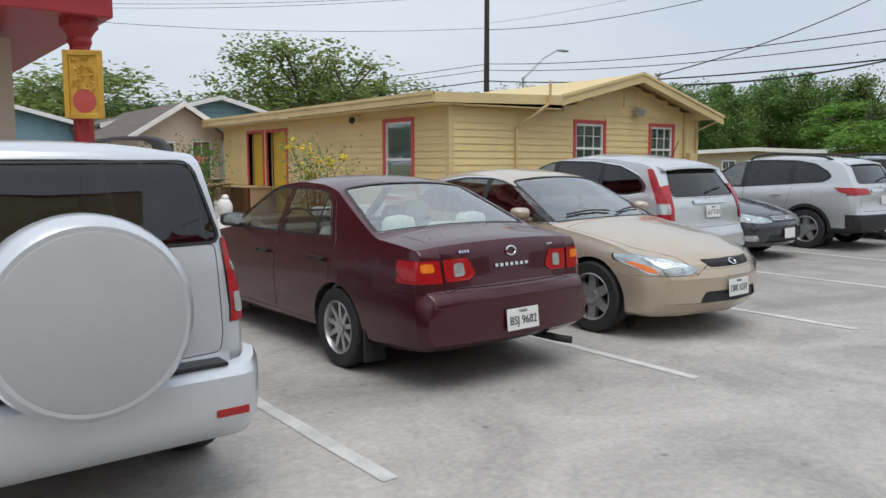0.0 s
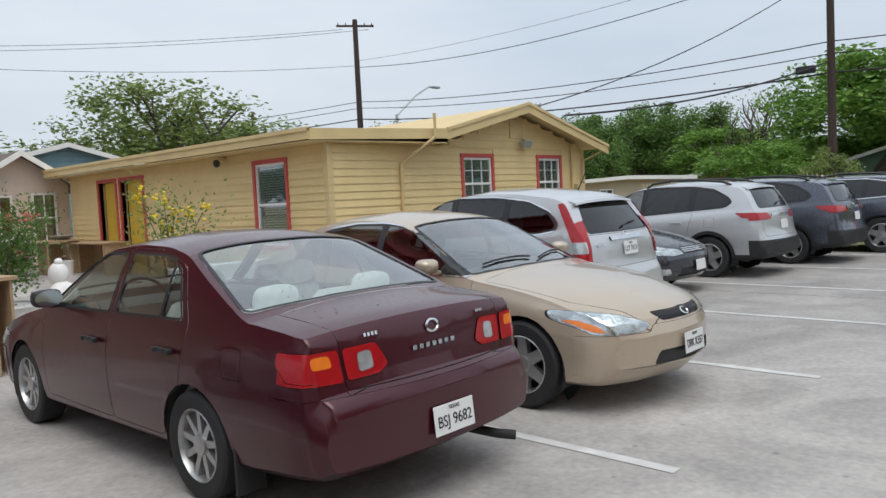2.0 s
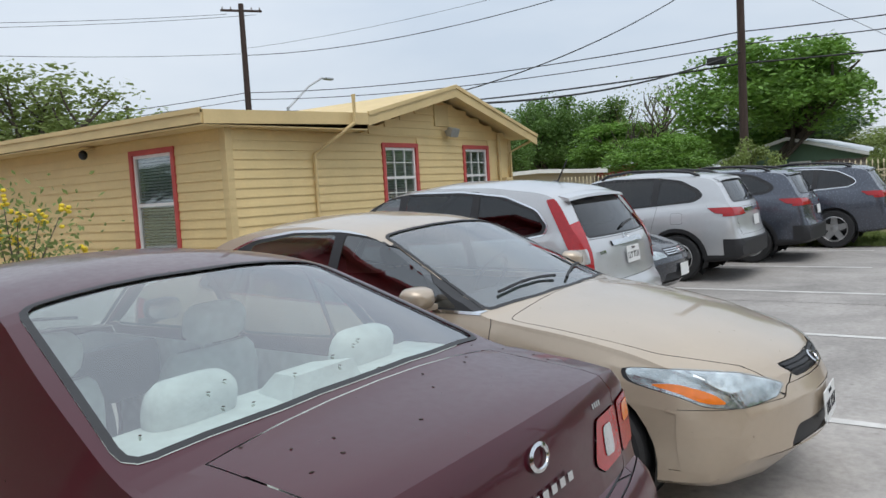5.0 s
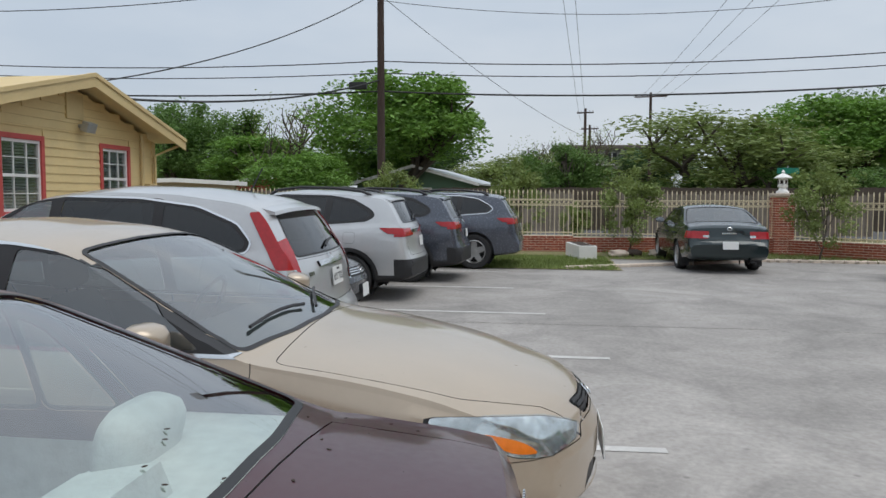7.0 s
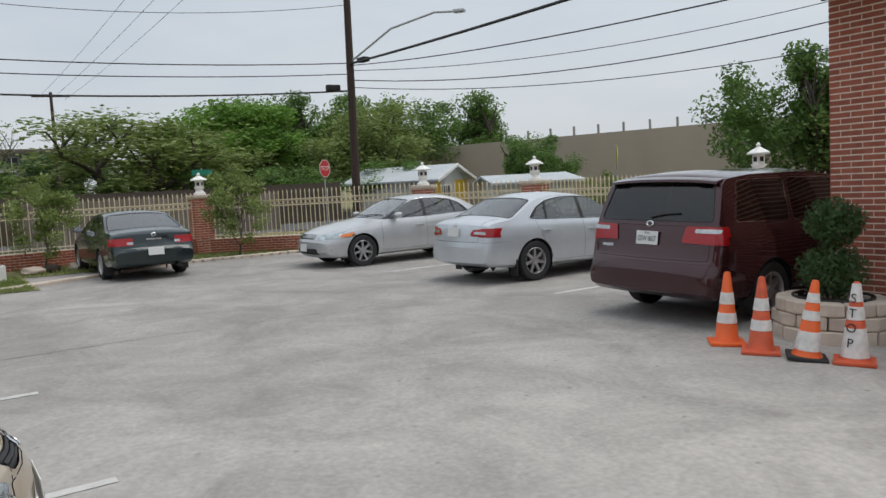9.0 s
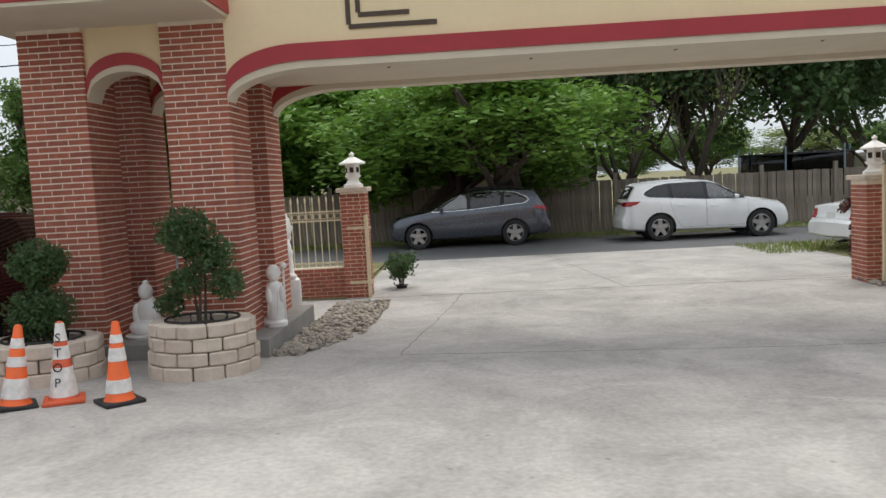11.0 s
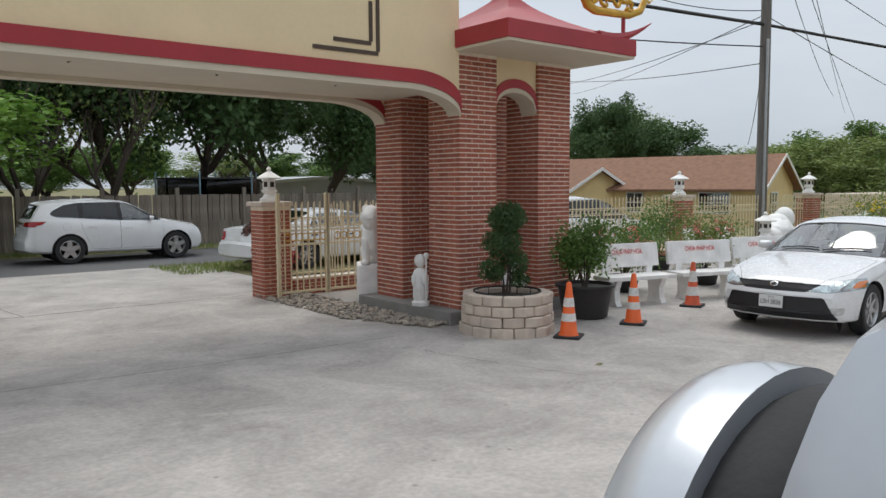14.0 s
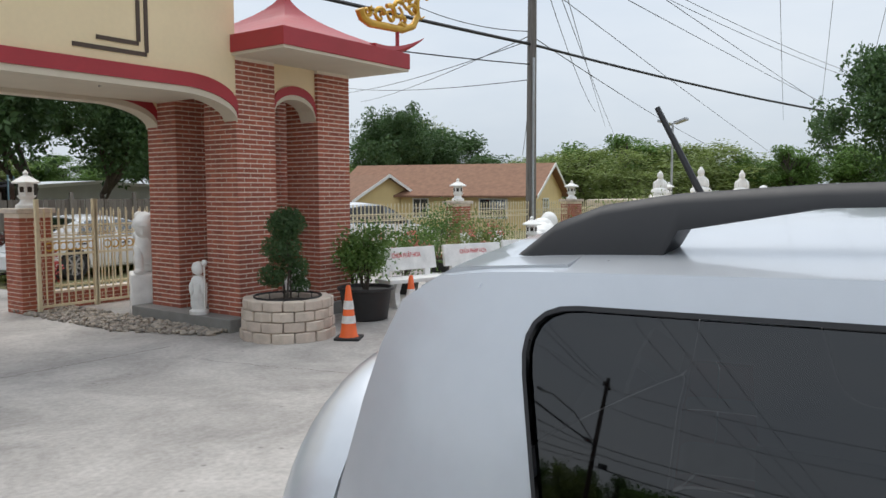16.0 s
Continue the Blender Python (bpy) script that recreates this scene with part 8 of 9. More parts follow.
part("post", boxm(-0.03, 0.03, -0.02, 0.02, 0.0, 1.45), M["cream"], st)
for z in (0.25, 1.2):
    part("rung", boxm(-0.08, 0.34, -0.03, 0.0, z, z + 0.05), M["cream"], st)

# board fence across the street: separate boards
bf = thing("board_fence", Matrix.Translation((0, -22.0, 0)), "weathered grey board fence along the street", "fence")
rnd = random.Random(5)
board_me = []
for k in range(6):
    w, h = 0.138, 1.78 + rnd.uniform(-.03, .03)
    bm = bmesh.new()
    slab(bm, [(0, -0.01), (w, -0.01), (w, 0.01), (0, 0.01)], 0, h - 0.05)
    for v in bm.verts:
        if v.co.z > 1 and (v.co.x < 0.01 or v.co.x > w - 0.01):
            v.co.z += 0.02
    board_me.append(to_mesh("board", bm, M["fence_wood"]))
x = 18.0
cnt = 0
while x > -24.0:
    part("board", rnd.choice(board_me), None, bf, m=Matrix.Translation((x, rnd.uniform(-.01, .01), gz(x, -22.0) - 0.05)) @ Matrix.Rotation(radians(rnd.uniform(-.8, .8)), 4, "Y"))
    x -= 0.146
    cnt += 1
for xx in np.arange(-24, 18, 2.4):
    part("post", boxm(xx - 0.06, xx + 0.06, 0.02, 0.12, -0.3, 1.72), M["fence_wood"], bf)
bf2 = thing("board_fence", Matrix.Translation((28.0, 0, 0)), "far dark board fence behind the iron railing", "fence")
bm = bmesh.new()
for i in range(230):
    y = -9 + i * 0.145
    if 1.0 < y < 2.4:
        continue
    h = 1.62 + rnd.uniform(-.05, .05)
    box(bm, 6.0, 6.02, y, y + 0.135, gz(34, y) - 0.1, gz(34, y) + h)
ob = part("fence_boarding", bm, M["fence_wood"], bf2)
ob["kind"] = "stuff"

bf = thing("board_fence", Matrix.Translation((36.0, 0, gz(36, 0))), "weathered dark brown board fence across the side street", "fence")
bd = boxm(-0.012, 0.012, -0.068, 0.068, 0.03, 1.85)
bd_me = to_mesh("board", bd, mat("old_dark_boards", (0.085, 0.065, 0.05), 0.9, vary=0.3, scale=3, bump=0.3, bump_scale=30, stretch=(6, 6, 0.7), per_object=1))
rnd = random.Random(8)
for k in range(150):
    part("board", bd_me, None, bf, m=Matrix.Translation((rnd.uniform(-0.006, 0.006), -13.0 + 0.142 * k, rnd.uniform(-0.03, 0.02))))
for z in (0.45, 1.5):
    part("rail", boxm(0.014, 0.055, -13.1, 8.3, z - 0.045, z + 0.045), M["fence_wood"], bf)

# ---- buildings round about ----
def gabled_house(m, w, l, h, rh, wall, roof, label, windows=(), trim=None, ov=0.4, siding=None):
    """Ridge runs along local y; front gable faces -y. windows: (face, position, sill, width, height)."""
    t = thing("house", m, label, "house")
    part("wall", boxm(-w / 2, w / 2, 0, l, -0.4, h), wall, t)
    for y in (0.0, l - 0.12):
        bm = bmesh.new()
        a = [bm.verts.new(v) for v in ((-w / 2, y, h), (w / 2, y, h), (0, y, h + rh))]
        b = [bm.verts.new(v) for v in ((-w / 2, y + 0.12, h), (w / 2, y + 0.12, h), (0, y + 0.12, h + rh))]
        bm.faces.new(a), bm.faces.new(b[::-1])
        for i in range(3):
            bm.faces.new((a[i], b[i], b[(i + 1) % 3], a[(i + 1) % 3]))
        part("gable", bm, wall, t)
    k = rh / (w / 2)
    for s in (-1, 1):
        bm = bmesh.new()
        x0, z0 = s * (w / 2 + ov), h - ov * k
        P = [(x0, -ov, z0), (0, -ov, h + rh), (0, l + ov, h + rh), (x0, l + ov, z0)]
        hi = [bm.verts.new((a, b, c + 0.10)) for a, b, c in P]
        lo = [bm.verts.new((a, b, c + 0.005)) for a, b, c in P]
        bm.faces.new(hi), bm.faces.new(lo[::-1])
        for i in range(4):
            bm.faces.new((hi[i], lo[i], lo[(i + 1) % 4], hi[(i + 1) % 4]))
        bmesh.ops.recalc_face_normals(bm, faces=bm.faces)
        part("roof", bm, roof, t)
        tb = bmesh.new()
        Q = [(x0, -ov - 0.03, z0 + 0.11), (0, -ov - 0.03, h + rh + 0.11), (0, -ov - 0.03, h + rh - 0.06), (x0, -ov - 0.03, z0 - 0.06)]
        f_ = [tb.verts.new(v) for v in Q]
        g_ = [tb.verts.new((v[0], v[1] + 0.035, v[2])) for v in Q]
        tb.faces.new(f_), tb.faces.new(g_[::-1])
        for i in range(4):
            tb.faces.new((f_[i], g_[i], g_[(i + 1) % 4], f_[(i + 1) % 4]))
        bmesh.ops.recalc_face_normals(tb, faces=tb.faces)
        part("barge_board", tb, trim or M["white"], t)
    if siding:
        n = int((h + rh) / 0.18)
        for i in range(n):
            z = i * 0.18
            half = w / 2 if z < h else w / 2 * max(0, 1 - (z - h) / rh)
            if half > 0.1:
                part("siding_board", boxm(-half, half, -0.03, -0.004, z, z + 0.165), siding, t)
    for face, pos, sill, ww, wh in windows:
        wm = {"front": Matrix.Translation((pos, -0.035, sill)), "left": Matrix.Translation((-w / 2 - 0.02, pos, sill)) @ Matrix.Rotation(radians(-90), 4, "Z"), "right": Matrix.Translation((w / 2 + 0.02, pos, sill)) @ Matrix.Rotation(radians(90), 4, "Z")}[face]
        # solid near-black slab; interior darkness is in its colour, no room behind
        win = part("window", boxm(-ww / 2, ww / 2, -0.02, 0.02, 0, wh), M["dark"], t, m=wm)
        fr = bmesh.new()
        for a, b, p, q in ((-ww / 2 - .06, -ww / 2, -.06, wh + .06), (ww / 2, ww / 2 + .06, -.06, wh + .06), (-ww / 2, ww / 2, wh, wh + .06), (-ww / 2, ww / 2, -.06, 0), (-ww / 2, ww / 2, wh / 2 - .02, wh / 2 + .02), (-.015, .015, 0, wh / 2 - .02), (-.015, .015, wh / 2 + .02, wh)):
            box(fr, a, b, -0.045, -0.021, p, q)
        part("frame", fr, trim or M["white"], win)
        pane = part("pane", boxm(-ww / 2, ww / 2, -0.027, -0.024, 0, wh), M["window_glass"], win)
        pane.visible_shadow = False
    return t


gabled_house(Matrix.Translation((12.2, 30.5, 0.2)), 8.5, 9.0, 3.0, 1.15, M["blue_siding"], M["shingle"], "pale blue clapboard house with brown shingle roof", (("front", 2.0, 1.2, 0.9, 1.1),), siding=M["blue_siding"])
gabled_house(Matrix.Translation((5.0, 35.0, 0.2)), 8.5, 9.0, 2.8, 1.1, M["blue_siding"], M["shingle"], "brown shingled roof house behind the shed", ())
gabled_house(Matrix.Translation((8.6, 24.6, 0.15)) , 2.7, 6.0, 2.55, 0.85, M["pale_wall"], M["shingle"], "small pale plaster shed with barred windows", (("front", -0.55, 1.05, 0.55, 1.15), ("front", 0.62, 0.95, 0.55, 1.3)), trim=M["white"])
gabled_house(Matrix.Translation((-34.0, -15.0, -0.4)) @ Matrix.Rotation(radians(193), 4, "Z"), 6.0, 11.0, 2.0, 1.5, M["siding"], M["shingle_tan"], "pale yellow bungalow with a tan shingle roof", (("front", -0.6, 0.8, 1.0, 0.9), ("right", 2.0, 0.8, 1.6, 0.9), ("right", 6.5, 0.8, 0.8, 0.9), ("left", 2.0, 0.8, 1.4, 0.9), ("left", 6.0, 0.8, 0.8, 0.9)))
gabled_house(Matrix.Translation((-28.6, -21.6, -0.5)) @ Matrix.Rotation(radians(160), 4, "Z"), 3.6, 6.0, 1.9, 1.1, M["siding"], M["shingle_tan"], "small pale yellow gabled outbuilding", ())
gabled_house(Matrix.Translation((44.0, 10.6, 0.2)) @ Matrix.Rotation(radians(-95), 4, "Z"), 6.5, 8.5, 2.2, 0.9, M["green_wall"], M["metal_roof"], "dark green house with a pale metal roof", (("front", 0.5, 1.0, 0.9, 0.9), ("right", 3.0, 1.0, 0.9, 0.9), ("right", 5.0, 1.0, 0.9, 0.9)))
gabled_house(Matrix.Translation((52.6, 3.2, 0.2)) @ Matrix.Rotation(radians(-90), 4, "Z"), 4.4, 6.0, 2.0, 0.4, M["plywood"], M["beige"], "low tan shed with a flat pale roof", ())
tr = gabled_house(Matrix.Translation((37.5, -20.8, -0.2)) @ Matrix.Rotation(radians(-60), 4, "Z"), 4.4, 5.2, 2.2, 0.7, M["trailer"], M["metal_roof"], "grey and yellow trailer home with a pale metal roof", (("front", -0.8, 0.6, 1.0, 1.2),))
part("yellow_panel", boxm(0.3, 1.9, -0.05, -0.02, 0, 2.1), M["ochre"], tr)
part("yellow_panel", boxm(-2.15, -1.6, -0.05, -0.02, 0, 2.1), M["ochre"], tr)
gabled_house(Matrix.Translation((31.8, -23.4, -0.2)) @ Matrix.Rotation(radians(-30), 4, "Z"), 7.0, 3.6, 1.75, 0.35, M["trailer"], M["metal_roof"], "long pale trailer home with a low roof", (("front", -2.2, 0.6, 0.7, 0.9), ("front", -0.6, 0.4, 0.8, 1.2), ("front", 1.2, 0.6, 0.7, 0.9), ("front", 2.6, 0.3, 0.7, 1.4)))
gabled_house(Matrix.Translation((2.0, -26.5, -0.3)) @ Matrix.Rotation(radians(180), 4, "Z"), 9.0, 6.0, 2.2, 1.1, M["beige"], M["shingle"], "tan house behind the board fence", (("front", -3.0, 0.9, 0.8, 1.2), ("front", 2.6, 0.9, 0.8, 1.2)))
gabled_house(Matrix.Translation((-20.0, -34.0, -0.3)) @ Matrix.Rotation(radians(180), 4, "Z"), 14.0, 5.0, 2.0, 0.5, M["trailer"], M["metal_roof"], "long pale blue outbuilding behind dark trees", ())
gabled_house(Matrix.Translation((32.6, 18.9, 0.2)) @ Matrix.Rotation(radians(-55), 4, "Z"), 5.2, 4.5, 2.0, 0.12, M["beige"], M["beige"], "tan flat-roofed trailer beyond the car park", (("front", -1.0, 0.9, 0.5, 0.7),))
gabled_house(Matrix.Translation((41.5, 17.5, 0.2)) @ Matrix.Rotation(radians(-70), 4, "Z"), 6.5, 4.0, 2.0, 0.5, M["red_trim"], M["shingle"], "low red shed under the trees", ())

wh = thing("warehouse", Matrix.Translation((47.0, -44.0, -0.3)) @ Matrix.Rotation(radians(20), 4, "Z"), "long windowless tan block warehouse", "building")
part("wall", boxm(-24, 10, 0, 14, 0, 4.7), M["tan"], wh)
part("parapet", boxm(-24.1, 10.1, -0.12, 0.15, 4.6, 4.85), M["tan"], wh)
for i in range(9):
    part("roof_post", boxm(-8 + i * 2.2, -7.85 + i * 2.2, 0.5, 0.65, 4.7, 6.2), M["plinth"], wh)
ap = thing("apartment_building", Matrix.Translation((113, -6.0, 0.6)) @ Matrix.Rotation(radians(-88), 4, "Z"), "distant three-storey grey apartment block with balconies", "building")
part("wall", boxm(-7, 9, 0, 10, 0, 7.6), M["plinth"], ap)
part("roof", boxm(-7.5, 9.5, -0.5, 10.5, 7.6, 8.3, 0.2), M["shingle"], ap)
part("stone_base", boxm(-7.05, 0, -0.06, 0, 0, 2.6), M["beige"], ap)
for f in range(3):
    for k in range(5):
        # near-black slab in place of each unlit flat
        w_ = part("window", boxm(-5.9 + k * 3.0, -4.6 + k * 3.0, -0.08, 0.0, 0.8 + f * 2.5, 2.2 + f * 2.5), M["dark"], ap)
        part("frame", boxm(-5.3 + k * 3.0, -5.22 + k * 3.0, -0.12, -0.08, 0.8 + f * 2.5, 2.2 + f * 2.5), M["white"], w_)
    part("balcony", boxm(-2.0, 1.0, -1.2, 0.0, 2.4 + f * 2.5 - 2.0, 2.55 + f * 2.5 - 2.0), M["white"], ap)

# temple building beside the cars
tp = thing("temple_building", Matrix.Translation((0, 0, 0)), "cream temple building with a red fluted column and red beam", "building")
part("wall", boxm(-13.0, 1.9, 11.9, 12.1, -0.2, 3.35), M["beige"], tp)
part("wall", boxm(-13.0, -12.8, 12.1, 22, -0.2, 3.35), M["beige"], tp)
part("wall", boxm(1.7, 1.9, 12.1, 22, -0.2, 3.35), M["beige"], tp)
part("entablature", boxm(-13.3, 2.82, 10.35, 22.2, 3.48, 4.6, 0.02), M["red_paint"], tp)
part("cornice", boxm(-13.4, 2.95, 10.2, 22.3, 3.95, 4.1, 0.02), M["red_paint"], tp)
part("roof", boxm(-13.5, 3.0, 10.1, 22.4, 4.6, 4.7), M["red_paint"], tp)
for cx in (2.5, -1.2, -4.9, -8.6, -12.3):
    cp = lathe([(0.16, 0.0), (0.16, 0.1), (0.14, 0.16), (0.125, 0.22), (0.125, 3.12), (0.15, 3.18), (0.14, 3.24), (0.19, 3.32), (0.23, 3.36), (0.23, 3.46)], 20, m=Matrix.Translation((cx, 10.75, 0.02)))
    for v in cp.verts:
        dv = Vector((v.co.x - cx, v.co.y - 10.75))
        if 0.12 < dv.length < 0.13:
            k = 1 - 0.06 * (round(math.degrees(math.atan2(dv.y, dv.x)) / 18) % 2)
            v.co.x, v.co.y = cx + dv.x * k, 10.75 + dv.y * k
    part("column", cp, M["red_paint"], tp, "red fluted column")
gp = thing("carved_panel", Matrix.Translation((2.47, 10.5, 2.22)) @ Matrix.Rotation(radians(-30), 4, "Z"), "gilded carved panel with a red field on the column", "panel")
fr = bmesh.new()
for a, b, p, q in ((-0.235, -0.17, 0, 0.85), (0.17, 0.235, 0, 0.85), (-0.17, 0.17, 0.78, 0.85), (-0.17, 0.17, 0, 0.07)):
    box(fr, a, b, -0.05, 0.0, p, q, 0.01)
part("panel_frame", fr, M["gold"], gp)
part("panel_back", boxm(-0.17, 0.17, -0.02, 0.0, 0.07, 0.78), M["gold"], gp)
part("red_field", lathe([(0.001, 0), (0.14, 0), (0.001, 0.01)], 20, m=Matrix.Translation((0, -0.025, 0.22)) @ Matrix.Rotation(radians(90), 4, "X") @ Matrix.Diagonal((1, 1.05, 1, 1))), M["red_trim"], gp)
cv = bmesh.new()
for i in range(26):
    x, z = rnd.uniform(-.13, .13), rnd.uniform(0.36, 0.74)
    a = rnd.uniform(0, 6.28)
    tube(cv, [(x, -0.03, z), (x + 0.04 * math.cos(a), -0.04, z + 0.04 * math.sin(a)), (x + 0.05 * math.cos(a + 1), -0.03, z + 0.06 * math.sin(a + 1))], 0.013, 5, 0.006)
part("carving", cv, M["gold"], gp)
bg = thing("closing_wall", Matrix.Translation((0, 0, 0)), "plain cream wall closing the car park", "wall", kind="structure")
part("wall_face", boxm(-16.3, -16.0, 9.0, 30, -0.5, 2.6), M["beige"], bg)

# ---- things by the gate ----
def traffic_cone(x, y, label, main, base, h=0.72, tilt=0.0, text="", bands=((0.30, 0.44), (0.56, 0.72))):
    t = thing("traffic_cone", gpose(x, y, random.Random(int(x * 97)).uniform(0, 50)) @ Matrix.Rotation(radians(tilt), 4, "Y"), label, "traffic cone", "traffic cones")
    part("base", boxm(-0.17, 0.17, -0.17, 0.17, 0.0, 0.035, 0.012), base, t)
    R = lambda z: 0.122 - 0.092 * z / h
    part("cone", lathe([(0.135, 0.033), (R(0.06), 0.06), (R(h * 0.98), h * 0.98), (R(h) - 0.01, h), (0.012, h)], 28), main, t, smooth=40)
    for a, b in bands:
        z0, z1 = a * h, b * h
        part("reflective_band", lathe([(R(z0) + 0.001, z0), (R(z0) + 0.0035, z0 + 0.002), (R(z1) + 0.0035, z1 - 0.002), (R(z1) + 0.001, z1)], 28), M["cone_white"], t, smooth=40)
    for i, ch in enumerate(text):
        z = h * (0.80 - i * 0.18)
        words("letter", ch, 0.11, M["ink"], t, Matrix.Rotation(radians(105 + 52), 4, "Z") @ Matrix.Translation((0, -R(z) - 0.006, z)) @ Matrix.Rotation(radians(82), 4, "X"))
    return t


traffic_cone(7.20, -2.45, "orange traffic cone with two white bands on the concrete", M["orange"], M["orange"])
traffic_cone(6.77, -2.36, "faded red-orange traffic cone with scuffed bands", M["red_orange"], M["red_orange"])
traffic_cone(6.37, -2.44, "dirty leaning orange cone with wide white band", M["orange"], M["rubber"], tilt=-5, bands=((0.12, 0.36), (0.50, 0.62), (0.72, 0.84)))
traffic_cone(6.02, -2.60, "mostly white cone with black letters and orange bands", M["red_orange"], M["red_orange"], text="STOP", bands=((0.08, 0.44), (0.54, 0.70), (0.76, 0.98)))
traffic_cone(5.48, -2.52, "orange and white cone on a black rubber base", M["orange"], M["rubber"], bands=((0.14, 0.30), (0.52, 0.68), (0.74, 0.84)))
traffic_cone(-5.36, -2.72, "bright orange cone with silver bands and black base", M["orange"], M["rubber"])
traffic_cone(-6.78, -2.78, "orange cone with scuffed silver bands", M["orange"], M["rubber"])
traffic_cone(-8.8, -3.15, "faded pinkish cone with white bands", M["red_orange"], M["rubber"], bands=((0.25, 0.45), (0.56, 0.80)))


def ring_planter(x, y, r, rows, label, shrub_h, tiers):
    t = thing("planter", gpose(x, y), label, "planter", "block planters")
    rnd = random.Random(int(x * 13 + 5))
    n = int(2 * math.pi * r / 0.30)
    for j in range(rows):
        for i in range(n):
            a0, a1 = 2 * math.pi * (i + 0.5 * (j % 2)) / n, 2 * math.pi * (i + 0.5 * (j % 2) + 0.96) / n
            bm = bmesh.new()
            rr = r + rnd.uniform(-.012, .012) - 0.012 * j
            z0, z1 = j * 0.135 + 0.004 - (0.03 if j == 0 else 0), (j + 1) * 0.135 - 0.004
            am = (a0 + a1) / 2
            P = []
            for a, rad in ((a0, rr), (am, rr + 0.022), (a1, rr), (a1, rr - 0.16), (a0, rr - 0.16)):
                P.append((rad * math.cos(a), rad * math.sin(a)))
            slab(bm, P, z0, z1)
            bmesh.ops.bevel(bm, geom=bm.edges[:], offset=0.012, segments=1, affect="EDGES")
            part("block", bm, M["block"], t)
    zt = rows * 0.135
    part("soil", lathe([(r - 0.17, zt - 0.12), (r * 0.6, zt - 0.07), (0.001, zt - 0.05)], 24), M["soil"], t)
    part("liner", lathe([(r - 0.20, zt - 0.10), (r - 0.18, zt + 0.02), (r - 0.17, zt + 0.02), (r - 0.165, zt - 0.1)], 24), M["pot"], t)
    sm = thing("topiary_shrub", gpose(x, y, x * 40, lift=zt - 0.06), "dark green topiary shrub in tiers above its planter", "shrub", "topiary shrubs")
    wd = bmesh.new()
    for k in range(3):
        a = 2.1 * k
        tube(wd, [(0.04 * math.cos(a), 0.04 * math.sin(a), 0), (0.07 * math.cos(a + .5), 0.07 * math.sin(a + .5), shrub_h * 0.35), (0.05 * math.cos(a), 0.05 * math.sin(a), shrub_h * 0.8)], 0.02, 6, 0.008)
    part("trunk", wd, M["bark"], sm)
    verts, faces = [], []
    for cx, cy, cz, rr, cnt in tiers:
        for _ in range(cnt):
            u = Vector((rnd.gauss(0, 1), rnd.gauss(0, 1), rnd.gauss(0, 1))).normalized() * (rnd.random() ** 0.38) * rr
            p = Vector((cx, cy, cz)) + Vector((u.x, u.y, u.z * 0.85)) * (1 + 0.25 * noise.noise(u * 9))
            ls = rnd.uniform(0.014, 0.028)
            a = Vector((rnd.uniform(-1, 1), rnd.uniform(-1, 1), rnd.uniform(-1, 1))).normalized()
            b = a.cross(Vector((rnd.uniform(-1, 1), rnd.uniform(-1, 1), rnd.uniform(-1, 1)))).normalized()
            k = len(verts)
            verts += [tuple(p - a * ls), tuple(p - b * ls * .6), tuple(p + a * ls), tuple(p + b * ls * .6)]
            faces.append((k, k + 1, k + 2, k + 3))
    me = bpy.data.meshes.new("foliage")
    me.from_pydata(verts, [], faces)
    me.materials.append(M["leaf_dark"])
    ob = part("foliage", me, None, sm)
    ob["kind"] = "stuff"


ring_planter(6.76, -3.60, 0.56, 3, "round planter ring of rough pale stone blocks", 1.15, ((0, 0, 0.32, 0.33, 3600), (0.02, 0, 0.82, 0.29, 3000)))
ring_planter(5.17, -3.78, 0.55, 4, "round four-course planter ring of rough pale blocks", 1.2, ((-0.1, 0.05, 0.95, 0.30, 2600), (0.12, 0, 0.72, 0.26, 1800), (-0.14, 0, 0.45, 0.2, 900), (0.26, -0.1, 0.42, 0.2, 900), (-0.28, 0.1, 0.22, 0.16, 600)))
ring_planter(-5.07, -3.57, 0.63, 4, "round four-course planter ring of rough pale blocks", 1.25, ((0, 0, 1.05, 0.26, 2600), (-0.06, 0, 0.72, 0.27, 2200), (0.12, 0.0, 0.45, 0.2, 900), (-0.2, 0, 0.36, 0.2, 1000), (0.18, 0, 0.22, 0.15, 500)))


def seated_buddha(m, s, label="white stone seated figure statue"):
    bm = bmesh.new()
    ball(bm, (0, 0, 0.16), (0.36, 0.27, 0.16), 16)
    ball(bm, (0, 0.03, 0.42), (0.22, 0.16, 0.28), 16)
    ball(bm, (0.2, -0.02, 0.38), (0.08, 0.09, 0.2), 10)
    ball(bm, (-0.2, -0.02, 0.38), (0.08, 0.09, 0.2), 10)
    ball(bm, (0, -0.02, 0.78), (0.12, 0.125, 0.15), 14)
    ball(bm, (0, 0.0, 0.93), (0.055, 0.055, 0.05), 10)
    lathe([(0.42, -0.12), (0.45, -0.06), (0.38, 0.0), (0.40, 0.05), (0.001, 0.06)], 20, bm=bm)
    ob = part("statue", bm, M["statue"], smooth=60, m=m @ Matrix.Diagonal((s, s, s, 1)))
    return tagged(ob, label, "statue")


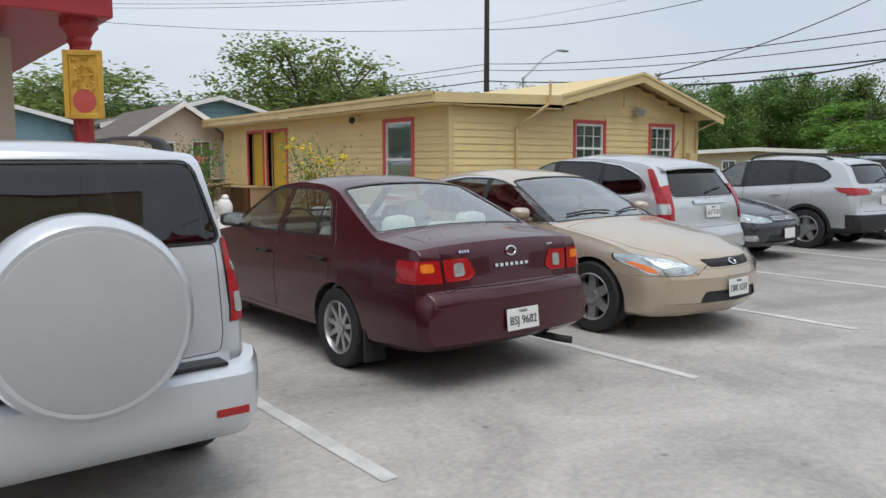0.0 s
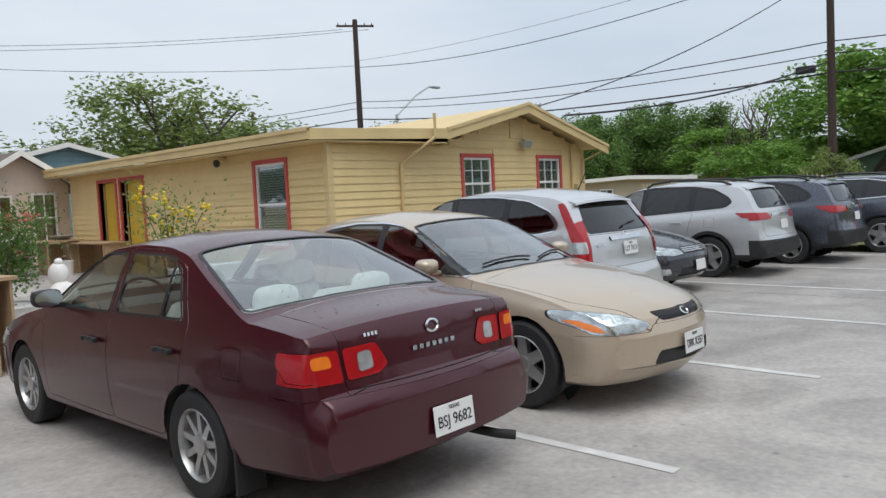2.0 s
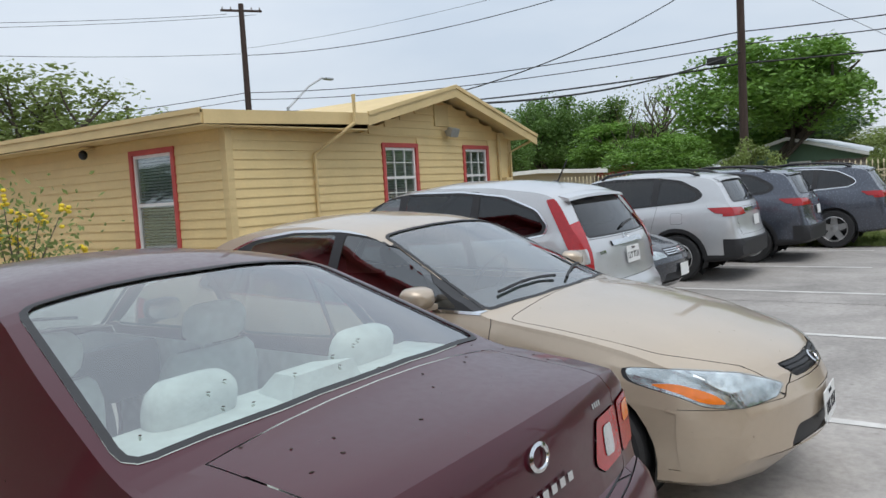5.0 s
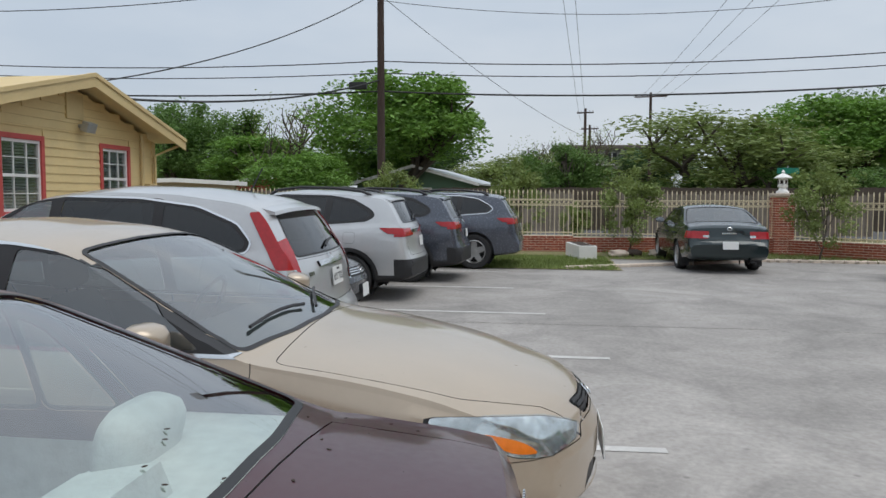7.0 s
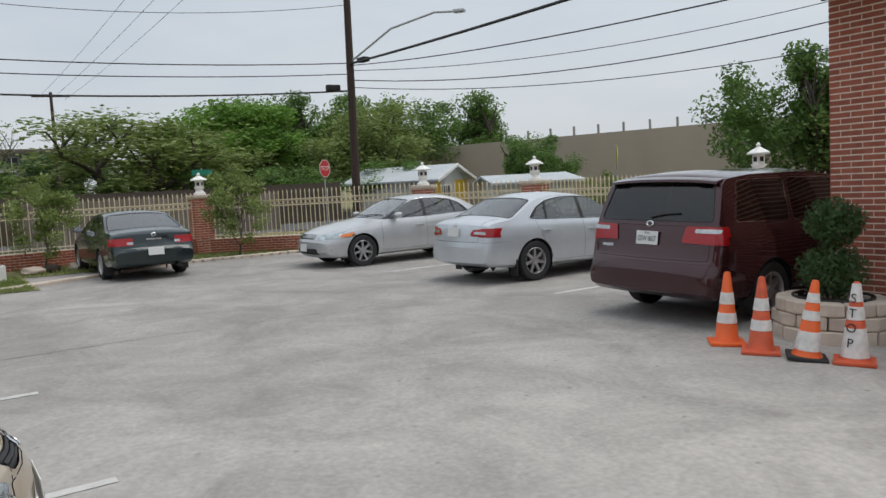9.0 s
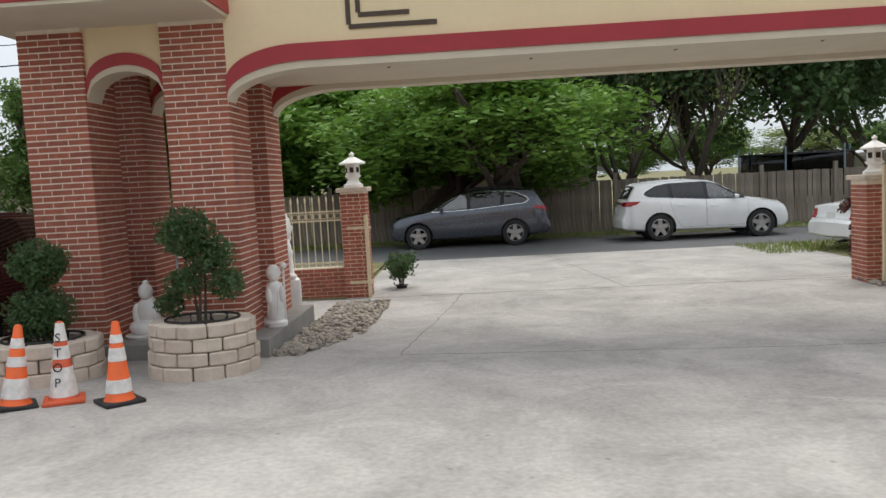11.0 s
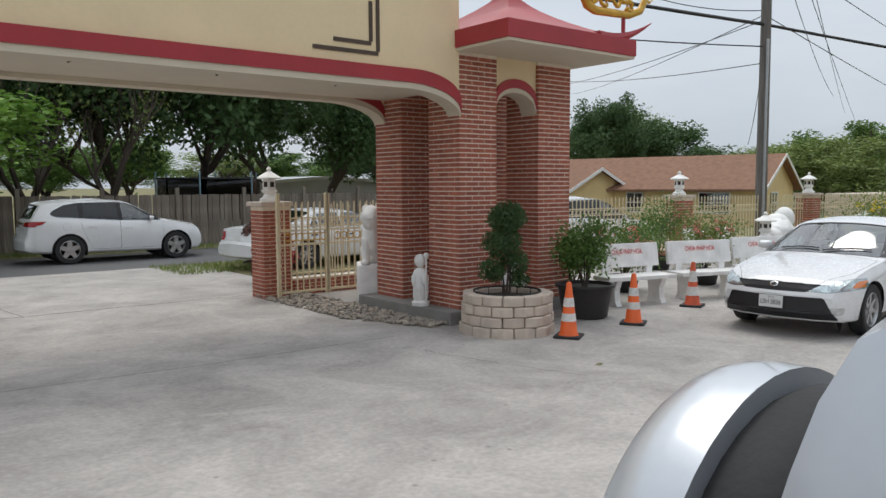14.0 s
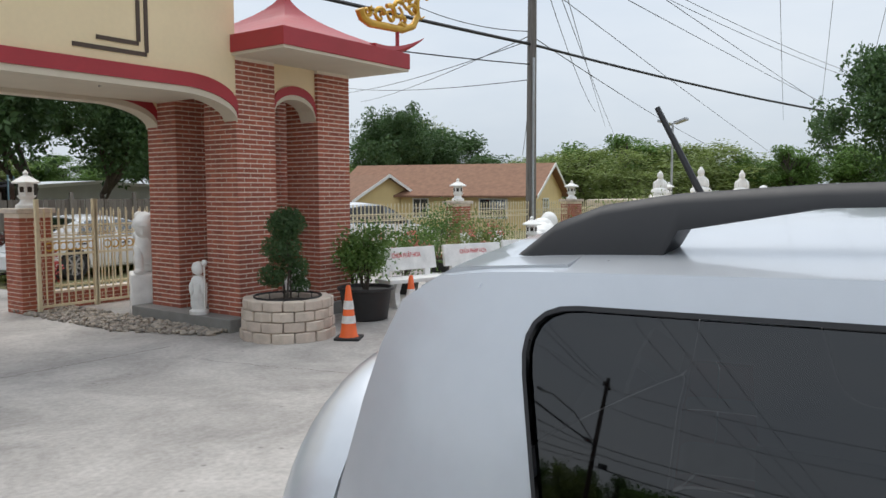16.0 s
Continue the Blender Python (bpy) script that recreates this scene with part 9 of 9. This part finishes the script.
def standing_monk(m, s, label):
    bm = bmesh.new()
    lathe([(0.15, 0), (0.16, 0.06), (0.11, 0.09), (0.13, 0.14), (0.115, 0.35), (0.125, 0.5), (0.11, 0.6), (0.05, 0.64), (0.001, 0.65)], 18, bm=bm)
    ball(bm, (0, -0.01, 0.76), (0.105, 0.105, 0.115), 16)
    ball(bm, (0.09, -0.07, 0.46), (0.05, 0.08, 0.12), 10)
    ball(bm, (-0.09, -0.07, 0.44), (0.05, 0.08, 0.12), 10)
    tube(bm, [(0.12, -0.11, 0.1), (0.13, -0.12, 0.85)], 0.014, 6)
    ball(bm, (0.13, -0.12, 0.86), (0.05, 0.05, 0.05), 8)
    for i in range(5):
        tube(bm, [(0.12 * math.cos(i * 1.2), 0.12 * math.sin(i * 1.2), 0.15), (0.125 * math.cos(i * 1.2 + .2), 0.125 * math.sin(i * 1.2 + .2), 0.5)], 0.014, 5)
    return tagged(part("statue", bm, M["statue"], smooth=60, m=m @ Matrix.Diagonal((s, s, s, 1))), label, "statue")


standing_monk(Matrix.Translation((-4.80, -5.15, base_z[-1])) @ Matrix.Rotation(radians(130), 4, "Z"), 0.88, "small white stone monk figure standing on the plinth")
standing_monk(Matrix.Translation((4.76, -5.15, base_z[1])) @ Matrix.Rotation(radians(200), 4, "Z"), 0.85, "small grey stone monk figure standing on the plinth")
seated_buddha(Matrix.Translation((-6.2, -4.62, base_z[-1])) @ Matrix.Rotation(radians(150), 4, "Z"), 0.75, "small white seated figure statue between the columns")
seated_buddha(Matrix.Translation((6.2, -4.85, base_z[1])) @ Matrix.Rotation(radians(170), 4, "Z"), 0.68, "small white seated figure statue between the columns")


def stone_lion(m, s):
    bm = bmesh.new()
    box(bm, -0.26, 0.26, -0.36, 0.36, 0.0, 0.62, 0.03)
    ball(bm, (0, 0.14, 0.80), (0.2, 0.24, 0.24), 14, lump=0.15)
    ball(bm, (0, -0.06, 1.02), (0.19, 0.19, 0.3), 14, lump=0.2)
    ball(bm, (0, -0.16, 1.36), (0.2, 0.2, 0.2), 16, lump=0.3)
    for sx in (-1, 1):
        tube(bm, [(sx * 0.12, -0.14, 1.0), (sx * 0.13, -0.24, 0.62)], 0.07, 8, 0.06)
        ball(bm, (sx * 0.14, -0.28, 0.66), (0.08, 0.1, 0.05), 8)
        for k in range(6):
            ball(bm, (sx * (0.1 + 0.03 * (k % 2)), 0.0 - 0.05 * (k % 3), 1.5 - 0.1 * k), (0.075, 0.075, 0.075), 8)
    return tagged(part("statue", bm, M["statue"], smooth=60, m=m @ Matrix.Diagonal((s, s, s, 1))), "white carved stone lion on a block pedestal", "statue")


stone_lion(Matrix.Translation((-5.2, -7.02, gz(-5, -7.0))) @ Matrix.Rotation(radians(150), 4, "Z"), 1.05)
stone_lion(Matrix.Translation((5.2, -7.1, gz(5, -7.1))) @ Matrix.Rotation(radians(200), 4, "Z"), 1.0)
# pebble beds beside the plinths
for sx in (-1, 1):
    verts, faces = [], []
    pb2 = bmesh.new()
    bmesh.ops.create_icosphere(pb2, subdivisions=1, radius=1)
    base_v = [v.co.copy() for v in pb2.verts]
    base_f = [[v.index for v in f.verts] for f in pb2.faces]
    pb2.free()
    for _ in range(1000):
        t_ = rnd.random()
        y = -4.4 - 4.3 * t_
        wdt = 0.85 * (1 - 0.0 * t_) * min(1, 0.35 + t_ * 2.0)
        x = sx * (IN - 0.29 - rnd.random() * wdt) - 0.03
        s3 = Vector((rnd.uniform(.03, .06), rnd.uniform(.025, .05), rnd.uniform(.018, .032)))
        q = Matrix.Rotation(rnd.uniform(0, 6.3), 3, "Z")
        k = len(verts)
        c = Vector((x, y, gz(x, y) + rnd.uniform(0.0, 0.045)))
        verts += [tuple(c + q @ Vector((v.x * s3.x, v.y * s3.y, v.z * s3.z))) for v in base_v]
        faces += [[k + i for i in f] for f in base_f]
    me = bpy.data.meshes.new("pebbles")
    me.from_pydata(verts, [], faces)
    me.materials.append(M["pebble"])
    for p in me.polygons:
        p.use_smooth = True
    tagged(new("pebbles", me), "bed of rounded tan and grey river pebbles", "pebbles", kind="stuff")

# ---- benches and pots ----
def stone_bench(x, y, rz, label="white stone bench with red letters on its back"):
    t = thing("bench", gpose(x, y, rz), label, "bench", "stone benches")
    part("seat", boxm(-0.68, 0.68, -0.24, 0.22, 0.41, 0.48, 0.015), M["bench"], t)
    back = part("backrest", boxm(-0.66, 0.66, -0.035, 0.035, -0.2, 0.2, 0.015, m=Matrix.Translation((0, 0.26, 0.78)) @ Matrix.Rotation(radians(-10), 4, "X")), M["bench"], t)
    for sx in (-0.45, 0.45):
        lg = bmesh.new()
        slab(lg, [(-0.2, 0), (-0.15, 0.08), (-0.13, 0.25), (-0.2, 0.41), (0.2, 0.41), (0.15, 0.25), (0.15, 0.08), (0.22, 0)], -0.05, 0.05)
        part("leg", lg, M["bench"], t, m=Matrix.Translation((sx, 0, 0)) @ Matrix.Rotation(radians(90), 4, "Z") @ Matrix.Rotation(radians(90), 4, "X"))
        part("back_post", boxm(sx - 0.06, sx + 0.06, 0.19, 0.25, 0.48, 0.62), M["bench"], t)
    words("lettering", "CHÙA PHÁP HOA", 0.12, M["red_ink"], back, Matrix.Translation((0, 0.26 - 0.037, 0.84)) @ Matrix.Rotation(radians(80), 4, "X"), wide=0.62)
    return t


for x, y, rz_ in ((-8.35, -3.95, 165), (-9.85, -3.55, 160), (-11.6, -3.35, 160), (-13.4, -5.6, 165), (-8.2, -6.4, 170)):
    stone_bench(x, y, rz_ )
for x, y in ((5.55, 9.35), (6.75, 9.35)):
    stone_bench(x, y, 180, "white stone bench back behind the parked cars")


def pot_plant(x, y, r, h, label, leaf, spread, ph, seed, flowers=None, pot=None, n=2600):
    t = thing("potted_plant", gpose(x, y), label, "potted plant")
    part("pot", lathe([(r * 0.72, 0), (r * 0.8, 0.02), (r * 0.95, h * 0.9), (r * 1.05, h * 0.92), (r * 1.05, h), (r * 0.95, h), (r * 0.93, h * 0.9), (0.001, h * 0.88)], 24), pot or M["pot"], t, smooth=40)
    rnd = random.Random(seed)
    verts, faces, wd, tips = [], [], bmesh.new(), []
    for k in range(9):
        a = rnd.uniform(0, 6.28)
        e = Vector((math.cos(a) * spread * rnd.uniform(.3, .9), math.sin(a) * spread * rnd.uniform(.3, .9), h + ph * rnd.uniform(.5, 1.0)))
        tube(wd, [(0.03 * math.cos(a), 0.03 * math.sin(a), h * 0.85), (e.x * 0.4, e.y * 0.4, h + (e.z - h) * .6), tuple(e)], 0.012, 5, 0.004)
        tips.append(e)
    part("stem", wd, M["bark"], t)
    for c in tips + [q * 0.7 + Vector((0, 0, h * 0.3)) for q in tips]:
        for _ in range(n // 18):
            p = c + Vector((rnd.gauss(0, 1), rnd.gauss(0, 1), rnd.gauss(0, 1))) * spread * 0.22
            ls = rnd.uniform(0.02, 0.045)
            a = Vector((rnd.uniform(-1, 1), rnd.uniform(-1, 1), rnd.uniform(-1, 1))).normalized()
            b = a.cross(Vector((rnd.uniform(-1, 1), rnd.uniform(-1, 1), rnd.uniform(-1, 1)))).normalized()
            k = len(verts)
            verts += [tuple(p - a * ls), tuple(p - b * ls * .5), tuple(p + a * ls), tuple(p + b * ls * .5)]
            faces.append((k, k + 1, k + 2, k + 3))
    me = bpy.data.meshes.new("foliage")
    me.from_pydata(verts, [], faces)
    me.materials.append(leaf)
    ob = part("foliage", me, None, t)
    ob["kind"] = "stuff"
    if flowers:
        for k, c in enumerate(tips):
            fb = bmesh.new()
            for _ in range(9):
                ball(fb, c + Vector((rnd.gauss(0, .05), rnd.gauss(0, .05), rnd.gauss(0, .05) + 0.04)), (0.026, 0.026, 0.02), 6)
            part("blossom", fb, flowers, t)["kind"] = "stuff"
    return t


pot_plant(-6.72, -3.62, 0.42, 0.5, "dark green shrub in a wide black plastic pot", M["leaf_mid"], 0.42, 0.85, 4)
pot_plant(-7.6, -4.6, 0.3, 0.3, "pink flowering bush behind the benches", M["leaf_mid"], 0.7, 0.9, 6, M["flower_pink"])
pot_plant(-9.4, -5.0, 0.3, 0.3, "pink flowering bush behind the benches", M["leaf_mid"], 0.8, 0.9, 7, M["flower_pink"])
pot_plant(-11.4, -4.6, 0.3, 0.3, "pink flowering bush behind the benches", M["leaf_olive"], 0.8, 0.9, 8, M["flower_pink"])
pot_plant(-15.5, -3.4, 0.3, 0.3, "yellow flowering bush by the railing", M["leaf_olive"], 1.1, 1.3, 9, M["flower_yellow"])
pot_plant(-18.5, -2.4, 0.3, 0.3, "yellow flowering bush by the railing", M["leaf_olive"], 1.2, 1.3, 19, M["flower_yellow"])
pot_plant(-13.0, -6.8, 0.3, 0.3, "broad green shrub before the railing", M["leaf_mid"], 0.8, 1.2, 10)
pot_plant(-4.6, -9.5, 0.25, 0.1, "reddish low shrub at the foot of the pier", M["red_trim"], 0.4, 0.75, 21)
pot_plant(3.75, -10.3, 0.12, 0.06, "low dark shrub behind the pier", M["leaf_dark"], 0.28, 0.5, 22)
pot_plant(5.7, 10.5, 0.3, 0.3, "tall plant with yellow blossoms before the house", M["leaf_olive"], 0.75, 1.45, 31, M["flower_yellow"], n=900)
pot_plant(4.5, 13.4, 0.55, 0.35, "flowering shrub in a white planter box", M["leaf_mid"], 0.8, 1.3, 32, M["flower_pink"], M["white"], n=4000)
# reclining figure, white lanterns and seated figures in the garden
bm = bmesh.new()
box(bm, -1.3, 1.3, -0.4, 0.4, 0.0, 0.75, 0.05)
ball(bm, (0.1, 0, 0.98), (1.0, 0.3, 0.25), 18, lump=0.2)
ball(bm, (-0.85, 0, 1.2), (0.24, 0.22, 0.26), 14)
ball(bm, (-0.4, -0.1, 1.05), (0.35, 0.3, 0.28), 14)
ball(bm, (0.95, 0, 0.93), (0.4, 0.2, 0.16), 12)
tagged(part("statue", bm, M["statue"], smooth=60, m=gpose(-13.9, -4.4, 20)), "white reclining figure statue on a stone base", "statue")
for x, y in ((-12.6, -4.0), (-16.2, -3.6)):
    b0 = part("garden_post", lathe([(0.16, 0), (0.12, 0.1), (0.10, 0.75), (0.15, 0.82), (0.15, 0.86)], 14), M["statue"], m=gpose(x, y), smooth=40)
    tagged(b0, "white turned stone post under a lantern", "post")
    stone_lantern(gpose(x, y, lift=0.86), 0.9)
for k in range(3):
    seated_buddha(Matrix.Translation((-27.6 - 0.8 * k, -6.6 + 1.35 * k, 1.55)) @ Matrix.Rotation(radians(100), 4, "Z"), 1.0 if k != 1 else 1.15, "white seated figure statue on the garden terrace")
tr_ = thing("terrace", Matrix.Translation((-28.6, -5.2, gz(-28, -5))), "raised pale stone garden terrace", "terrace")
part("block", boxm(-2.0, 2.2, -4, 4, 0, 1.62, 0.03), M["block"], tr_)
standing_monk(gpose(-17.5, -0.6, 90), 2.3, "tall white standing figure statue")

# ---- signs ----
def sign_post(x, y, h, label):
    t = thing("road_sign", Matrix.Translation((x, y, gz(x, y))), label, "road sign")
    part("post", tube(bmesh.new(), [(0, 0, 0), (0, 0, h)], 0.03, 6), M["steel"], t)
    return t


def faced(t, x, y, z, ang):
    return Matrix.Translation((0, 0, z)) @ Matrix.Rotation(radians(ang), 4, "Z") @ Matrix.Rotation(radians(90), 4, "X")


s1 = sign_post(33.2, -10.9, 2.9, "red octagonal stop sign on a steel post")
fm = faced(s1, 0, 0, 2.55, -62)
bd = lathe([(0.41, -0.01), (0.41, 0.0), (0.001, 0.001)], 8, m=fm @ Matrix.Translation((0, 0, 0.045)) @ Matrix.Rotation(radians(22.5), 4, "Z"))
part("border", bd, M["white"], s1)
bd = part("sign_plate", lathe([(0.38, -0.004), (0.38, 0.003), (0.001, 0.004)], 8, m=fm @ Matrix.Translation((0, 0, 0.046)) @ Matrix.Rotation(radians(22.5), 4, "Z")), M["sign_red"], s1)
words("lettering", "STOP", 0.27, M["white"], bd, fm @ Matrix.Translation((0, 0, 0.054)), wide=0.58)
s2 = sign_post(22.8, -18.0, 2.9, "yellow diamond warning sign on a post")
fm = faced(s2, 0, 0, 2.5, -42)
bd = part("sign_plate", boxm(-0.3, 0.3, -0.3, 0.3, 0.035, 0.045, 0.003, m=fm @ Matrix.Rotation(radians(45), 4, "Z")), M["sign_yellow"], s2)
words("lettering", "NO\nOUTLET", 0.14, M["ink"], bd, fm @ Matrix.Translation((0, 0.02, 0.05)), wide=0.5)
s3 = sign_post(36.0, -6.4, 2.8, "green street name sign on a post")
part("sign_plate", boxm(-0.5, 0.5, -0.12, 0.12, 0.03, 0.045, 0.003, m=faced(s3, 0, 0, 2.6, -75)), M["sign_green"], s3)

# ---- clutter by the house and the fence ----
tb = thing("table", gpose(3.0, 10.15, 10), "plain plywood table with board sides", "table")
part("tabletop", boxm(-0.9, 0.55, -0.45, 0.45, 0.98, 1.02, 0.004), M["plywood"], tb)
for x in (-0.8, 0.32, 0.5):
    part("side_board", boxm(x - 0.015, x + 0.015, -0.4, 0.4, 0, 0.98), M["plywood"], tb)
tb = thing("table", gpose(8.4, 22.6, 0), "plywood work table outside the shed", "table")
part("tabletop", boxm(-1.1, 0.9, -0.4, 0.4, 0.86, 0.9), M["plywood"], tb)
for x in (-0.9, 0.0, 0.8):
    part("side_board", boxm(x - 0.02, x + 0.02, -0.35, 0.35, 0, 0.86), M["plywood"], tb)
bw = lathe([(0.12, 0), (0.3, 0.1), (0.32, 0.12), (0.29, 0.1), (0.001, 0.02)], 18, m=gpose(8.9, 22.6, lift=0.9))
tagged(part("bowl", bw, M["steel"]), "wide grey metal bowl on the work table", "bowl")
bk = thing("bucket", gpose(8.6, 21.6), "white plastic bucket with a wire handle", "bucket")
part("body", lathe([(0.13, 0), (0.155, 0.36), (0.165, 0.37), (0.165, 0.39), (0.15, 0.39), (0.001, 0.36)], 18), M["white"], bk, smooth=40)
part("handle", tube(bmesh.new(), [(-0.16, 0, 0.36), (-0.12, 0.05, 0.48), (0, 0.07, 0.53), (0.12, 0.05, 0.48), (0.16, 0, 0.36)], 0.006, 5), M["steel"], bk)
ca = thing("utility_cart", gpose(7.2, 21.4), "grey three-shelf utility cart", "cart")
for z in (0.2, 0.55, 0.9):
    part("shelf", boxm(-0.45, 0.45, -0.25, 0.25, z, z + 0.06, 0.01), M["plinth"], ca)
for x in (-0.42, 0.42):
    for y in (-0.22, 0.22):
        part("post", boxm(x - 0.02, x + 0.02, y - 0.02, y + 0.02, 0.05, 1.0), M["plinth"], ca)
gr = thing("kettle_grill", gpose(7.0, 22.9, lift=0.0), "black charcoal grill on legs", "grill")
part("bowl", lathe([(0.05, 0.75), (0.3, 0.85), (0.34, 1.0), (0.3, 1.12), (0.05, 1.22), (0.001, 1.22)], 18), M["plastic"], gr, smooth=50)
for k in range(3):
    part("leg", tube(bmesh.new(), [(0.2 * math.cos(2.1 * k), 0.2 * math.sin(2.1 * k), 0.82), (0.3 * math.cos(2.1 * k), 0.3 * math.sin(2.1 * k), 0)], 0.015, 5), M["steel"], gr)
seated_buddha(gpose(4.55, 11.2, 200, lift=0.1), 1.0, "white stone seated figure behind the maroon car")
px = thing("planter_box", gpose(21.9, 2.9, 10), "empty white painted planter box on the grass", "planter")
part("box", boxm(-0.75, 0.75, -0.22, 0.22, 0.0, 0.36, 0.015), M["white"], px)
part("soil", boxm(-0.68, 0.68, -0.16, 0.16, 0.35, 0.37), M["soil"], px)
for i, (x, y) in enumerate(((22.6, 1.5), (22.7, 0.9), (22.4, 1.9))):
    bm = bmesh.new()
    ball(bm, (0, 0, 0.08), (0.25, 0.2, 0.12), 10, lump=0.4)
    tagged(part("rock", bm, M["block"] if i else M["soil"], smooth=60, m=gpose(x, y, i * 40)), "weathered garden rock at the fence foot", "rock")
rndk = random.Random(9)
kb_m = boxm(-0.22, 0.22, -0.09, 0.09, -0.03, 0.05, 0.02)
kb_me = to_mesh("edging_stone", kb_m, M["block"])
kerb = thing("stone_edging", Matrix.Translation((0, 0, 0)), "line of flat edging stones between concrete and grass", "edging")
for i in range(34):
    t_ = i / 33
    x, y = 19.2 + 2.6 * min(1, t_ * 1.8), 3.2 - 8.5 * t_
    part("stone", kb_me, None, kerb, m=Matrix.Translation((x, y, gz(x, y) + 0.015)) @ Matrix.Rotation(radians(-70 + rndk.uniform(-14, 14)), 4, "Z"))
tm = thing("trampoline", Matrix.Translation((-9.2, -24.2, -0.3)), "garden trampoline with a dark safety net", "trampoline")
part("net", lathe([(1.9, 0.9), (1.9, 2.35)], 24), M["screen"], tm)
part("mat", lathe([(0.001, 0.85), (1.9, 0.85), (1.9, 0.9), (0.001, 0.9)], 24), M["plastic"], tm)
for k in range(6):
    a = 1.047 * k
    part("pole", tube(bmesh.new(), [(1.95 * math.cos(a), 1.95 * math.sin(a), 0), (1.95 * math.cos(a), 1.95 * math.sin(a), 2.6)], 0.03, 6), M["blue_siding"], tm)
for z in (0.9, 2.35):
    part("rim", lathe([(1.9, z - 0.03), (1.96, z - 0.03), (1.96, z + 0.03), (1.9, z + 0.03)], 24, closed=True), M["plastic"], tm)
# spots of dirt and leaf bits on the maroon car
car_, patch_, yy_, tree_ = made_cars[1]
rnd = random.Random(21)
spot = bmesh.new()
ball(spot, (0, 0, 0), (0.007, 0.004, 0.0012), 6)
spot_me = to_mesh("dirt_spot", spot, M["soil"])
for k in range(26):
    x, s_ = rnd.uniform(-.7, .7), rnd.uniform(3.85, 4.35)
    loc, nrm, _, _ = tree_.ray_cast(Vector((x, yy_(s_), 3)), Vector((0, 0, -1)))
    if loc:
        part("dirt_spot", spot_me, None, car_, m=Matrix.Translation(loc + nrm * 0.001) @ Matrix.Rotation(rnd.uniform(0, 6), 4, "Z"))

# ---- single bricks of the two gate columns beside the drive ----
for col, qs, x0, y0 in brick_jobs:
    shared = {}
    for side, a, b, z0, z1 in qs:
        key = (side, round(a, 3), round(b, 3))
        if key not in shared:
            bm = bmesh.new()
            add_brick(bm, side, a, b, 0.0, z1 - z0, x0, y0, CW)
            shared[key] = to_mesh("brick", bm, M["brick"])
        part("brick", shared[key], None, col, m=Matrix.Translation((0, 0, z0)))
